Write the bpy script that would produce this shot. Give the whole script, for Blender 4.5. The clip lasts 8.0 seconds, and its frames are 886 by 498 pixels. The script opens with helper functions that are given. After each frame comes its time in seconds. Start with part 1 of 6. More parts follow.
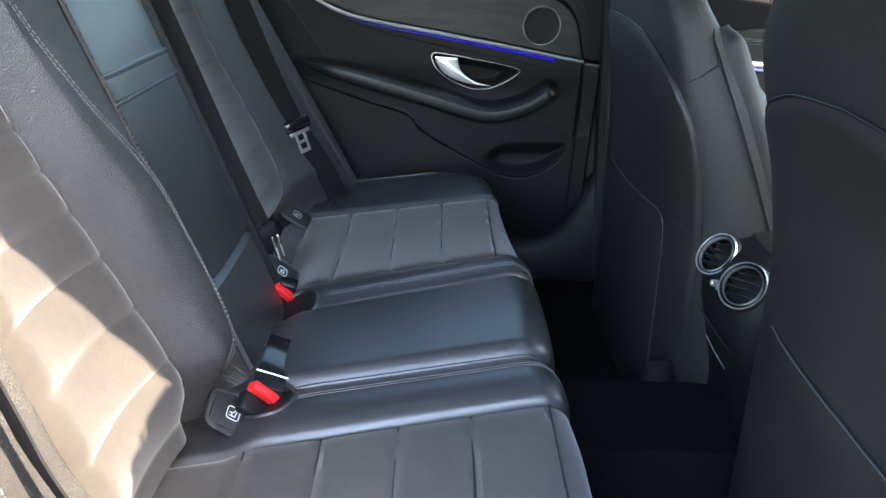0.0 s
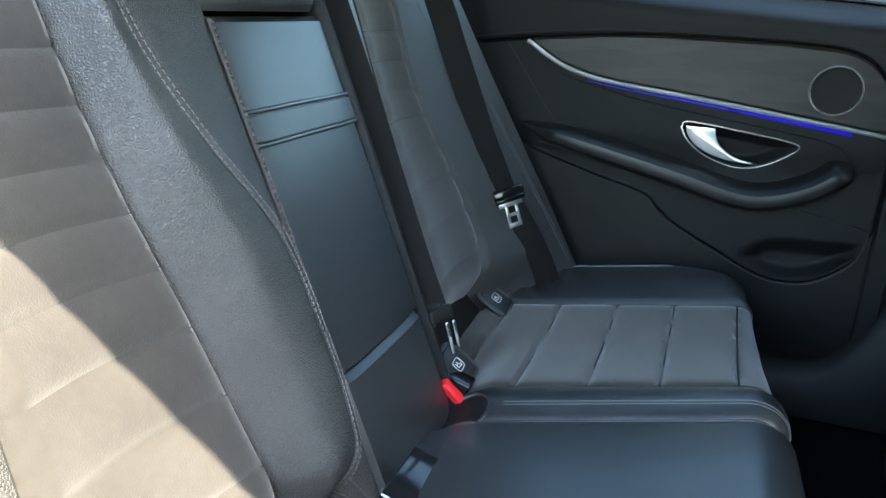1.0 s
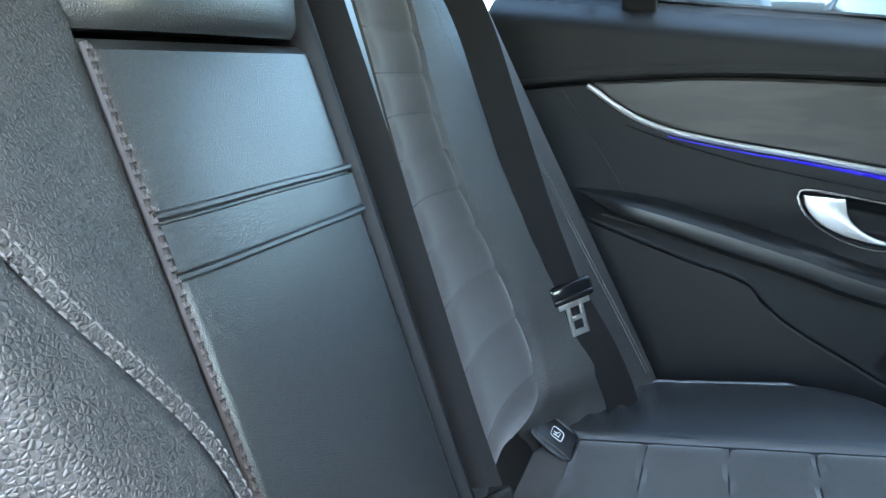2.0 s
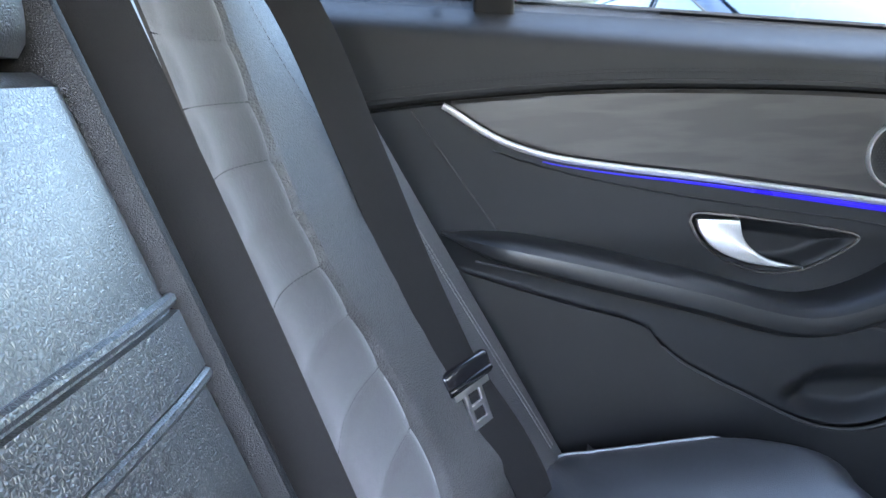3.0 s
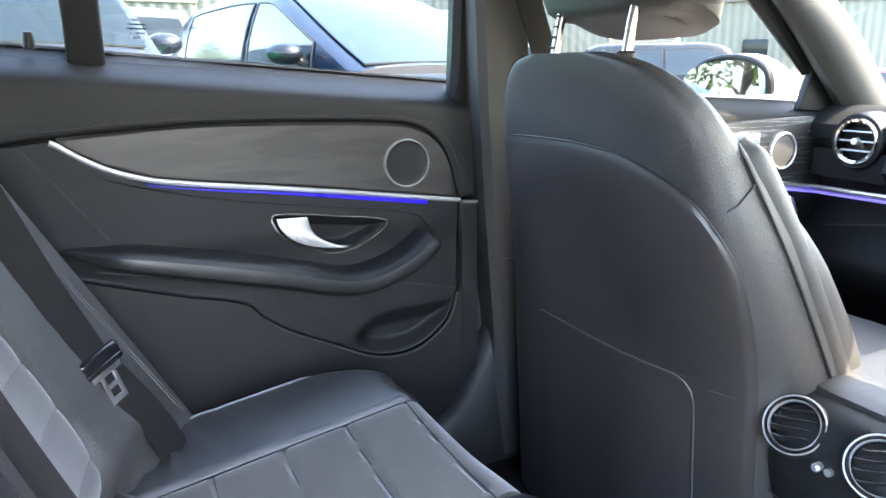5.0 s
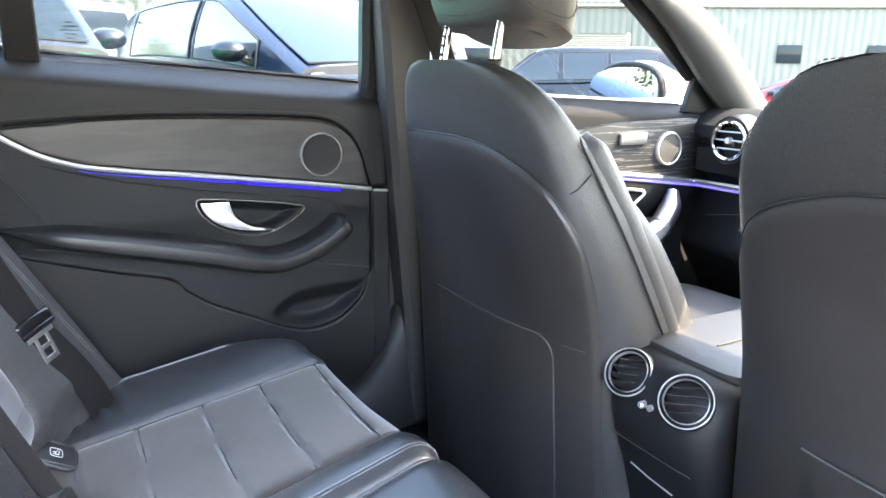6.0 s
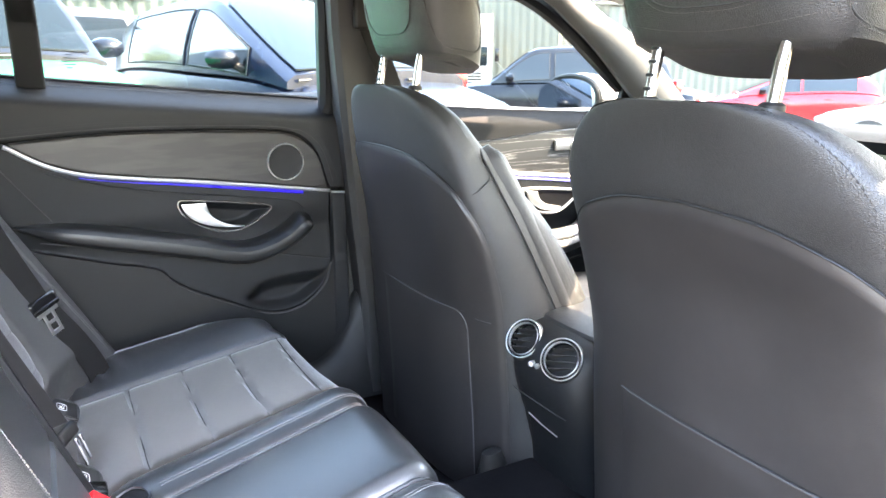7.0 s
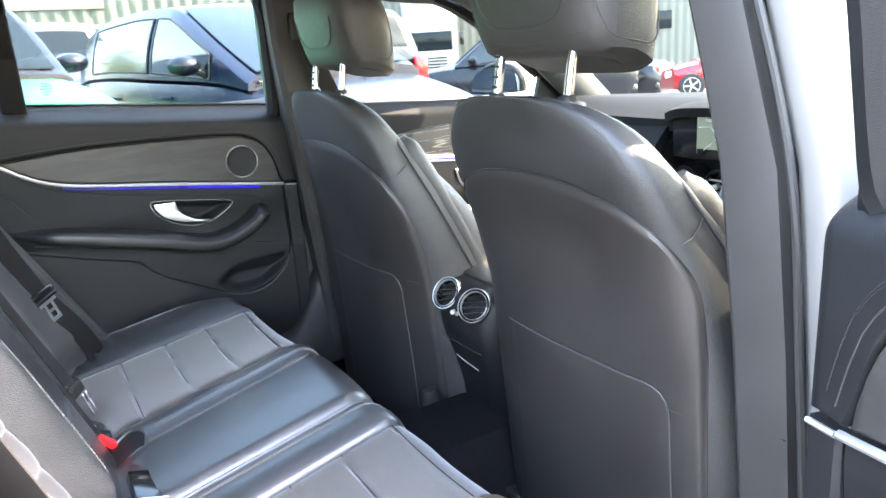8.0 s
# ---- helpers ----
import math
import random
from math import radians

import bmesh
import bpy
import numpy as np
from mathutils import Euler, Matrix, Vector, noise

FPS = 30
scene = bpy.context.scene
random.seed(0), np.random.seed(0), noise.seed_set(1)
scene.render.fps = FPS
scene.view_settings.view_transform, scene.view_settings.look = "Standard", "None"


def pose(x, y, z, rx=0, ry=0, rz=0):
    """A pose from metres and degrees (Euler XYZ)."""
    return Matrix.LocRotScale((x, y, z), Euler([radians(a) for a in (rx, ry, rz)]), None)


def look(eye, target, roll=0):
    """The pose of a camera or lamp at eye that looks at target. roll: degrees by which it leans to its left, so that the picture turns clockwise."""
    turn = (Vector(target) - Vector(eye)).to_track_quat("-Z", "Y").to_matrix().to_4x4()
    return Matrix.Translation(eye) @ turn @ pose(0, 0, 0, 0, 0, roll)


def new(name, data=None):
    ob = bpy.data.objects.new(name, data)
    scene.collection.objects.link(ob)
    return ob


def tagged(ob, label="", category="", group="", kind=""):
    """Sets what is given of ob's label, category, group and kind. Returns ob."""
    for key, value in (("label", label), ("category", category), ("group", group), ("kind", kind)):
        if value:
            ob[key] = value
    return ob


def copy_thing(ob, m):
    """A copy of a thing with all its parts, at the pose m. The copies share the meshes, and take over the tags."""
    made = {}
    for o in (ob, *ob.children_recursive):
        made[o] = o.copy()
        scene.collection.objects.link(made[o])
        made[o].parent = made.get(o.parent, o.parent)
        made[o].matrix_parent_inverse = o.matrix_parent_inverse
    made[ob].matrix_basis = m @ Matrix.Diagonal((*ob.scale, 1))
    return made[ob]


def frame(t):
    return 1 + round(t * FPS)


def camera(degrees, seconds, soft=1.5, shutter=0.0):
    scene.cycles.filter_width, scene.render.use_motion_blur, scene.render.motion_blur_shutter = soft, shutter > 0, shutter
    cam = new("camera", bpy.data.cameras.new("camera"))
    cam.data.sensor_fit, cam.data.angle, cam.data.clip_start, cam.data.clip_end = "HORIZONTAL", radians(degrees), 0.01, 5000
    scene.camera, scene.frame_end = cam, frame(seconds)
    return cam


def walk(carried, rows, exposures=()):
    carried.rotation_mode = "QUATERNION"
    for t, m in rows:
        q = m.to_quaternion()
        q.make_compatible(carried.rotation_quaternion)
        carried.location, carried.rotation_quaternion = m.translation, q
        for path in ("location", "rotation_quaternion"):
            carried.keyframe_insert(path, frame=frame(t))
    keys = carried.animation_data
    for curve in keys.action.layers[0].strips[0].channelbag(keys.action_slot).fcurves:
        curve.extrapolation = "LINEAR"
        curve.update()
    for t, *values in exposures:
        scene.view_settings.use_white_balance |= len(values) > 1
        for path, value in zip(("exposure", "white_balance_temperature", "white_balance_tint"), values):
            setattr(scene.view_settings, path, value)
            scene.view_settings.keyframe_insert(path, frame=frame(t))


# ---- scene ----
cam = camera(64.3, 8.0)
METRES, EYE, TILT, LEAN, TURN = 1.85, 1.08, -24.7, -3.0, 0.0
ROWS = [
    (0.0, 0.0, 0.0, 0.0, -0.0, 0.0, 0.0),
    (0.5, 0.0138, 0.0579, 0.0011, 10.73, 2.5, -3.92),
    (1.0, 0.0215, 0.1324, 0.0155, 19.92, 5.32, -7.59),
    (1.5, -0.0075, 0.2019, 0.0369, 23.75, 7.57, -8.99),
    (3.0, -0.1365, 0.382, 0.1301, 5.22, 10.8, 1.63),
    (3.5, -0.1308, 0.3695, 0.1351, -3.95, 10.19, 6.2),
    (4.0, -0.13, 0.3301, 0.1297, -13.02, 8.95, 10.12),
    (4.5, -0.1325, 0.2907, 0.123, -18.65, 7.87, 12.17),
    (5.0, -0.1302, 0.239, 0.0968, -22.28, 7.28, 13.25),
    (6.5, -0.1223, 0.0963, 0.0421, -26.36, 6.23, 13.5),
    (7.0, -0.1236, 0.0166, 0.024, -25.75, 6.3, 13.99),
    (7.5, -0.1263, -0.0606, 0.0078, -25.37, 5.99, 15.48),
    (8.0, -0.1397, -0.1245, -0.0203, -26.74, 4.86, 18.51),
]
walk(cam, [(t, pose(0, -0.927, EYE, TILT, LEAN, TURN) @ pose(METRES * x, METRES * y, METRES * z, 90 + pitch, roll, yaw)) for t, x, y, z, yaw, pitch, roll in ROWS],
     exposures=[(0.0, 4.5, 6500, 12), (0.5, 4.44, 6350, 10), (1.0, 4.57, 6050, 2), (1.5, 4.95, 6000, 0), (3.0, 6.0, 6250, 18), (3.5, 6.15, 6300, 18), (4.5, 6.1, 6550, 18), (5.0, 5.97, 6800, 18), (6.5, 6.12, 7100, 19), (7.0, 6.15, 7250, 18), (7.5, 6.06, 7200, 17), (8.0, 5.82, 7000, 16)])

# ---- sky, sun ----
world = bpy.data.worlds.new("world")
scene.world = world
world.use_nodes = True
wn = world.node_tree.nodes
sky = wn.new("ShaderNodeTexSky")
sky.sky_type = "NISHITA"
sky.sun_disc = False
SUN_DIR = Vector((0.80, -0.44, 1.0)).normalized()
sky.sun_elevation = math.asin(SUN_DIR.z)
sky.sun_rotation = math.atan2(SUN_DIR.x, SUN_DIR.y)
sky.air_density, sky.dust_density, sky.ozone_density = 1.3, 2.2, 1.0
wn["Background"].inputs[1].default_value = 0.15
world.node_tree.links.new(sky.outputs[0], wn["Background"].inputs[0])
sun_data = bpy.data.lights.new("sun", "SUN")
sun_data.energy, sun_data.angle, sun_data.color = 2.0, radians(0.5), (1.0, 0.83, 0.64)
sun = new("sun", sun_data)
sun.matrix_world = look(SUN_DIR * 30, (0, 0, 0))


# ---- materials ----
def material(name, color, rough=0.5, metal=0.0, vary=0.12, vary_scale=14.0, grain=None, grain_scale=400.0, grain_depth=0.0004,
             rough_vary=0.08, spec=0.5, coat=0.0, coat_rough=0.05, sheen=0.0, emit=None, emit_strength=0.0, ior=1.5):
    m = bpy.data.materials.new(name)
    m.use_nodes = True
    n, l = m.node_tree.nodes, m.node_tree.links
    b = n["Principled BSDF"]
    co = n.new("ShaderNodeTexCoord")
    big = n.new("ShaderNodeTexNoise")
    big.inputs["Scale"].default_value, big.inputs["Detail"].default_value = vary_scale, 5
    fine = n.new("ShaderNodeTexNoise")
    fine.inputs["Scale"].default_value, fine.inputs["Detail"].default_value = vary_scale * 12, 3
    l.new(co.outputs["Object"], big.inputs["Vector"])
    l.new(co.outputs["Object"], fine.inputs["Vector"])
    both = n.new("ShaderNodeMath")
    both.operation = "MULTIPLY_ADD"
    both.inputs[1].default_value = 0.35
    l.new(fine.outputs[0], both.inputs[0])
    l.new(big.outputs[0], both.inputs[2])
    tone = n.new("ShaderNodeMapRange")
    tone.inputs["From Min"].default_value, tone.inputs["From Max"].default_value = 0.4, 0.95
    tone.inputs["To Min"].default_value, tone.inputs["To Max"].default_value = 1 - vary, 1 + vary
    l.new(both.outputs[0], tone.inputs[0])
    scale = n.new("ShaderNodeVectorMath")
    scale.operation = "SCALE"
    scale.inputs[0].default_value = color[:3]
    l.new(tone.outputs[0], scale.inputs["Scale"])
    l.new(scale.outputs[0], b.inputs["Base Color"])
    rr = n.new("ShaderNodeMapRange")
    rr.inputs["To Min"].default_value, rr.inputs["To Max"].default_value = max(0.02, rough - rough_vary), min(1, rough + rough_vary)
    l.new(big.outputs[0], rr.inputs[0])
    l.new(rr.outputs[0], b.inputs["Roughness"])
    b.inputs["Metallic"].default_value = metal
    b.inputs["IOR"].default_value = ior
    b.inputs["Specular IOR Level"].default_value = spec
    b.inputs["Coat Weight"].default_value = coat
    b.inputs["Coat Roughness"].default_value = coat_rough
    b.inputs["Sheen Weight"].default_value = sheen
    b.inputs["Sheen Roughness"].default_value = 0.5
    if emit:
        b.inputs["Emission Color"].default_value = (*emit, 1)
        b.inputs["Emission Strength"].default_value = emit_strength
    if grain:
        if grain == "leather":
            g = n.new("ShaderNodeTexVoronoi")
            g.feature = "DISTANCE_TO_EDGE"
            g.inputs["Scale"].default_value = grain_scale
            g.inputs["Randomness"].default_value = 1.0
            warp = n.new("ShaderNodeTexNoise")
            warp.inputs["Scale"].default_value = grain_scale * 0.4
            add = n.new("ShaderNodeVectorMath")
            add.operation = "MULTIPLY_ADD"
            add.inputs[1].default_value = (0.0011, 0.0011, 0.0011)
            l.new(co.outputs["Object"], warp.inputs["Vector"])
            l.new(warp.outputs["Color"], add.inputs[0])
            l.new(co.outputs["Object"], add.inputs[2])
            l.new(add.outputs[0], g.inputs["Vector"])
            pebble = n.new("ShaderNodeMapRange")
            pebble.interpolation_type = "SMOOTHSTEP"
            pebble.inputs["From Max"].default_value = 0.3
            l.new(g.outputs[0], pebble.inputs[0])
            g = pebble
        else:
            g = n.new("ShaderNodeTexNoise")
            g.inputs["Scale"].default_value, g.inputs["Detail"].default_value = grain_scale, 4
            l.new(co.outputs["Object"], g.inputs["Vector"])
        bump = n.new("ShaderNodeBump")
        bump.inputs["Strength"].default_value, bump.inputs["Distance"].default_value = 0.6, grain_depth
        l.new(g.outputs[0], bump.inputs["Height"])
        l.new(bump.outputs[0], b.inputs["Normal"])
    return m


LEATHER = material("black_leather", (0.014, 0.014, 0.0146), 0.33, spec=1.0, coat=0.8, coat_rough=0.30, grain="leather", grain_scale=620, grain_depth=0.0004, rough_vary=0.05, vary=0.2)
# bench bolsters: the same leather, its base lightened in place of reflected light
PALE_LEATHER = material("paler_black_leather", (0.042, 0.0414, 0.0405), 0.50, spec=0.75, grain="leather", grain_scale=370, grain_depth=0.0010, rough_vary=0.06, vary=0.25)
PLAIN_LEATHER = material("smooth_black_leather", (0.018, 0.018, 0.0186), 0.40, spec=0.6, grain="noise", grain_scale=300, grain_depth=0.0001, vary=0.2)
FRONT_LEATHER = material("grained_black_leather", (0.015, 0.0148, 0.0146), 0.45, spec=0.55, grain="leather", grain_scale=480, grain_depth=0.00045, rough_vary=0.06, vary=0.2)
ARM_VINYL = material("black_armrest_vinyl", (0.0105, 0.0108, 0.0112), 0.40, spec=0.38, grain="noise", grain_scale=600, grain_depth=0.0001)
SUEDE = material("charcoal_suede", (0.037, 0.0338, 0.030), 0.95, grain="noise", grain_scale=700, grain_depth=0.0006, vary=0.3, vary_scale=9, sheen=0.37, spec=0.2)
SOFT = material("soft_black_plastic", (0.0085, 0.009, 0.0097), 0.45, spec=0.22, grain="leather", grain_scale=900, grain_depth=0.0002)
HARD = material("hard_black_plastic", (0.012, 0.0118, 0.0114), 0.5, spec=0.22, grain="noise", grain_scale=1500, grain_depth=0.0001)
BACKSHELL = material("dark_felt_backshell", (0.018, 0.0162, 0.0155), 0.44, grain="noise", grain_scale=900, grain_depth=0.0003, vary=0.3, vary_scale=6)
GLOSSBLACK = material("gloss_black", (0.008, 0.008, 0.009), 0.12, vary=0.1)
CHROME = material("satin_chrome", (0.85, 0.84, 0.83), 0.32, metal=0.9, vary=0.06)
DARK_CHROME = material("dark_chrome", (0.40, 0.38, 0.36), 0.24, metal=1.0, vary=0.06)
BRIGHT = material("polished_chrome", (0.85, 0.85, 0.86), 0.08, metal=1.0, vary=0.04)
STEEL = material("brushed_steel", (0.62, 0.62, 0.62), 0.3, metal=1.0, vary=0.08)
WEBBING = material("belt_webbing", (0.011, 0.0105, 0.0105), 0.8, spec=0.12, grain="noise", grain_scale=1200, grain_depth=0.0004)
THREAD = material("grey_thread", (0.17, 0.165, 0.16), 0.8)
DARKTHREAD = material("dark_thread", (0.010, 0.010, 0.010), 0.8)
SUEDE_THREAD = material("charcoal_thread", (0.026, 0.025, 0.024), 0.9)
CORD = material("brown_black_cord", (0.045, 0.038, 0.035), 0.7)
PIPING = material("grey_piping", (0.14, 0.14, 0.14), 0.5)
POCKET_EDGE = material("pocket_edge_trim", (0.042, 0.041, 0.040), 0.5)
DASH = material("dashboard_skin", (0.010, 0.0106, 0.0118), 0.85, spec=0.12, grain="leather", grain_scale=900, grain_depth=0.0002)
RED = material("red_plastic", (0.75, 0.02, 0.025), 0.35, vary=0.05)
CARPET = material("black_carpet", (0.006, 0.0055, 0.006), 0.95, spec=0.08, grain="noise", grain_scale=900, grain_depth=0.002, vary=0.35, vary_scale=10)
LINER = material("grey_headliner", (0.36, 0.355, 0.34), 0.95, grain="noise", grain_scale=900, grain_depth=0.0003)
PILLAR = material("grey_pillar_trim", (0.028, 0.028, 0.027), 0.75, grain="noise", grain_scale=900, grain_depth=0.0003)
DARKTRIM = material("dark_grey_trim", (0.026, 0.0255, 0.025), 0.55, spec=0.3, grain="noise", grain_scale=900, grain_depth=0.0003)
SILVER_PAINT = material("silver_body_paint", (0.30, 0.295, 0.285), 0.38, metal=0.5, coat=0.8, vary=0.03)
RUBBER = material("black_rubber", (0.015, 0.015, 0.015), 0.6)
SPEAKER_CLOTH = material("black_speaker_cloth", (0.010, 0.010, 0.010), 0.6, spec=0.3, grain="noise", grain_scale=1500, grain_depth=0.0003)
WHITE_INK = material("white_ink", (0.7, 0.7, 0.68), 0.6, vary=0.05)
AMBIENT = material("blue_light_strip", (0.02, 0.01, 0.5), 0.3, emit=(0.05, 0.03, 1.0), emit_strength=0.0055)
AMBIENT_F = material("violet_light_strip", (0.4, 0.35, 0.8), 0.3, emit=(0.16, 0.12, 1.0), emit_strength=0.014)


def wood_material(name, dark, light, width, contrast, stretch=(3.0, 1.0, 17.0)):
    m = material(name, dark, 0.48, vary=0.1, spec=0.4)
    n, l = m.node_tree.nodes, m.node_tree.links
    b = n["Principled BSDF"]
    co = n.new("ShaderNodeTexCoord")
    mp = n.new("ShaderNodeMapping")
    mp.inputs["Scale"].default_value = stretch
    nz = n.new("ShaderNodeTexNoise")
    nz.inputs["Scale"].default_value, nz.inputs["Detail"].default_value = 1.6, 3
    mul = n.new("ShaderNodeMath")
    mul.operation, mul.inputs[1].default_value = "MULTIPLY", width
    sn = n.new("ShaderNodeMath")
    sn.operation = "SINE"
    fiber = n.new("ShaderNodeTexNoise")
    fiber.inputs["Scale"].default_value = 30
    mp2 = n.new("ShaderNodeMapping")
    mp2.inputs["Scale"].default_value = (2.0, 10.0, 40.0)
    ramp = n.new("ShaderNodeValToRGB")
    ramp.color_ramp.elements[0].position, ramp.color_ramp.elements[0].color = contrast, (*dark, 1)
    ramp.color_ramp.elements[1].position, ramp.color_ramp.elements[1].color = 0.98, (*light, 1)
    add = n.new("ShaderNodeMath")
    add.operation, add.inputs[1].default_value = "MULTIPLY_ADD", 0.5
    half = n.new("ShaderNodeMath")
    half.operation, half.inputs[1].default_value, half.inputs[2].default_value = "MULTIPLY_ADD", 0.38, 0.3
    l.new(co.outputs["Object"], mp.inputs["Vector"])
    l.new(mp.outputs[0], nz.inputs["Vector"])
    l.new(nz.outputs[0], mul.inputs[0])
    l.new(mul.outputs[0], sn.inputs[0])
    l.new(sn.outputs[0], half.inputs[0])
    l.new(co.outputs["Object"], mp2.inputs["Vector"])
    l.new(mp2.outputs[0], fiber.inputs["Vector"])
    l.new(fiber.outputs[0], add.inputs[0])
    l.new(half.outputs[0], add.inputs[2])
    l.new(add.outputs[0], ramp.inputs[0])
    l.new(ramp.outputs[0], b.inputs["Base Color"])
    bump = n.new("ShaderNodeBump")
    bump.inputs["Strength"].default_value, bump.inputs["Distance"].default_value = 0.3, 0.0003
    l.new(add.outputs[0], bump.inputs["Height"])
    l.new(bump.outputs[0], b.inputs["Normal"])
    return m


ASH = wood_material("dark_open_pore_ash", (0.021, 0.0195, 0.018), (0.034, 0.031, 0.0285), 26.0, 0.38, (2.2, 1.0, 15.0))
ASH_STREAK = wood_material("streaked_black_ash", (0.010, 0.010, 0.010), (0.11, 0.11, 0.11), 110.0, 0.84, (0.42, 1.0, 11.0))


def glass_material(name, tint=(0.53, 0.56, 0.55), gloss=0.03):
    m = bpy.data.materials.new(name)
    m.use_nodes = True
    n, l = m.node_tree.nodes, m.node_tree.links
    n.remove(n["Principled BSDF"])
    tr, gl, mx = n.new("ShaderNodeBsdfTransparent"), n.new("ShaderNodeBsdfGlossy"), n.new("ShaderNodeMixShader")
    tr.inputs[0].default_value = (*tint, 1)
    gl.inputs["Roughness"].default_value = 0.02
    mx.inputs[0].default_value = gloss
    l.new(tr.outputs[0], mx.inputs[1])
    l.new(gl.outputs[0], mx.inputs[2])
    l.new(mx.outputs[0], n["Material Output"].inputs[0])
    return m


# panes tinted beyond real glass, to dim the bright outside
GLASS = glass_material("dimmed_car_glass")
WINDSCREEN_GLASS = glass_material("windscreen_glass", (0.62, 0.65, 0.64))
# driver's pane: darker copy, added to hold back sun on the seat
SUN_CUT_GLASS = glass_material("sun_cutting_car_glass", (0.50, 0.53, 0.52))
TINTED = material("tinted_window_glass", (0.006, 0.011, 0.014), 0.05, vary=0.05, spec=0.18)


# ---- mesh tools ----
def lerp(a, b, t):
    return a + (b - a) * t


def smooth(a, b, x):
    t = max(0.0, min(1.0, (x - a) / (b - a)))
    return t * t * (3 - 2 * t)


def along(points, x):
    """The value at x of a curve through points (x, value), smoothed."""
    if x <= points[0][0]:
        return points[0][1]
    for i in range(len(points) - 1):
        x0, v0 = points[i]
        x1, v1 = points[i + 1]
        if x <= x1:
            xm, vm = points[i - 1] if i else (2 * x0 - x1, 2 * v0 - v1)
            xp, vp = points[i + 2] if i + 2 < len(points) else (2 * x1 - x0, 2 * v1 - v0)
            m0, m1 = (v1 - vm) / (x1 - xm) * (x1 - x0), (vp - v0) / (xp - x0) * (x1 - x0)
            t = (x - x0) / (x1 - x0)
            return ((2 * t ** 3 - 3 * t ** 2 + 1) * v0 + (t ** 3 - 2 * t ** 2 + t) * m0 + (3 * t ** 2 - 2 * t ** 3) * v1 + (t ** 3 - t ** 2) * m1)
    return points[-1][1]


def spline(points, n):
    """n points on a smooth line through points."""
    p = [Vector(q) for q in points]
    out = []
    for k in range(n):
        s = k / (n - 1) * (len(p) - 1)
        i = min(int(s), len(p) - 2)
        t = s - i
        a, b = p[i], p[i + 1]
        m0 = (b - p[i - 1]) / 2 if i else b - a
        m1 = (p[i + 2] - a) / 2 if i + 2 < len(p) else b - a
        out.append((2 * t ** 3 - 3 * t ** 2 + 1) * a + (t ** 3 - 2 * t ** 2 + t) * m0 + (3 * t ** 2 - 2 * t ** 3) * b + (t ** 3 - t ** 2) * m1)
    return out


def grid(fn, nu, nv, loop_u=False):
    v = [tuple(fn(i / (nu if loop_u else nu - 1), j / (nv - 1))) for i in range(nu) for j in range(nv)]
    f = []
    for i in range(nu if loop_u else nu - 1):
        for j in range(nv - 1):
            a, b = i * nv + j, (i + 1) % nu * nv + j
            f.append((a, b, b + 1, a + 1))
    return v, f


def slab(fn, nu, nv, back):
    """A sheet with thickness: the grid and its copy moved by back, closed round the rim."""
    v, f = grid(fn, nu, nv)
    n = len(v)
    bk = Vector(back)
    v2 = v + [tuple(Vector(p) + bk) for p in v]
    f2 = list(f) + [tuple(n + i for i in reversed(q)) for q in f]
    rim = [i * nv for i in range(nu)] + [(nu - 1) * nv + j for j in range(1, nv)] + [i * nv + nv - 1 for i in range(nu - 2, -1, -1)] + [j for j in range(nv - 2, 0, -1)]
    for k in range(len(rim)):
        a, b = rim[k], rim[(k + 1) % len(rim)]
        f2.append((b, a, a + n, b + n))
    return v2, f2


def loft(rings, caps=True):
    n = len(rings[0])
    v = [tuple(p) for r in rings for p in r]
    f = []
    for i in range(len(rings) - 1):
        for j in range(n):
            a, b = i * n + j, i * n + (j + 1) % n
            f.append((a, b, b + n, a + n))
    if caps:
        f.append(tuple(reversed(range(n))))
        f.append(tuple(range((len(rings) - 1) * n, len(rings) * n)))
    return v, f


def tube(points, r, n=8, flat=1.0, closed=False, up=(0, 0, 1)):
    """A round bar along points; r may be a function of 0..1. flat squeezes it along its side."""
    p = [Vector(q) for q in points]
    rings = []
    for i, q in enumerate(p):
        if closed:
            d = (p[(i + 1) % len(p)] - p[i - 1]).normalized()
        else:
            d = (p[min(i + 1, len(p) - 1)] - p[max(i - 1, 0)]).normalized()
        side = d.cross(Vector(up))
        if side.length < 1e-4:
            side = d.cross(Vector((0, 1, 0)))
        side.normalize()
        top = side.cross(d)
        rad = r(i / (len(p) - 1)) if callable(r) else r
        rings.append([q + side * math.cos(a) * rad * flat + top * math.sin(a) * rad for a in (math.tau * k / n for k in range(n))])
    if closed:
        rings.append(rings[0])
    return loft(rings, not closed)


def ribbon(points, sides, half, thick):
    """A flat band along points; sides gives the direction across it at each point."""
    rings = []
    for i, q in enumerate(points):
        q, s = Vector(q), Vector(sides[i] if isinstance(sides[0], (tuple, Vector)) else sides).normalized()
        d = (Vector(points[min(i + 1, len(points) - 1)]) - Vector(points[max(i - 1, 0)])).normalized()
        t = d.cross(s).normalized() * thick / 2
        h = s * half
        rings.append([q - h - t, q - h * 0.96 - t * 1.3, q + h * 0.96 - t * 1.3, q + h - t, q + h + t, q + h * 0.96 + t * 1.3, q - h * 0.96 + t * 1.3, q - h + t])
    return loft(rings)


def from_bm(bm):
    bm.verts.index_update()
    v = [tuple(x.co) for x in bm.verts]
    f = [tuple(x.index for x in q.verts) for q in bm.faces]
    bm.free()
    return v, f


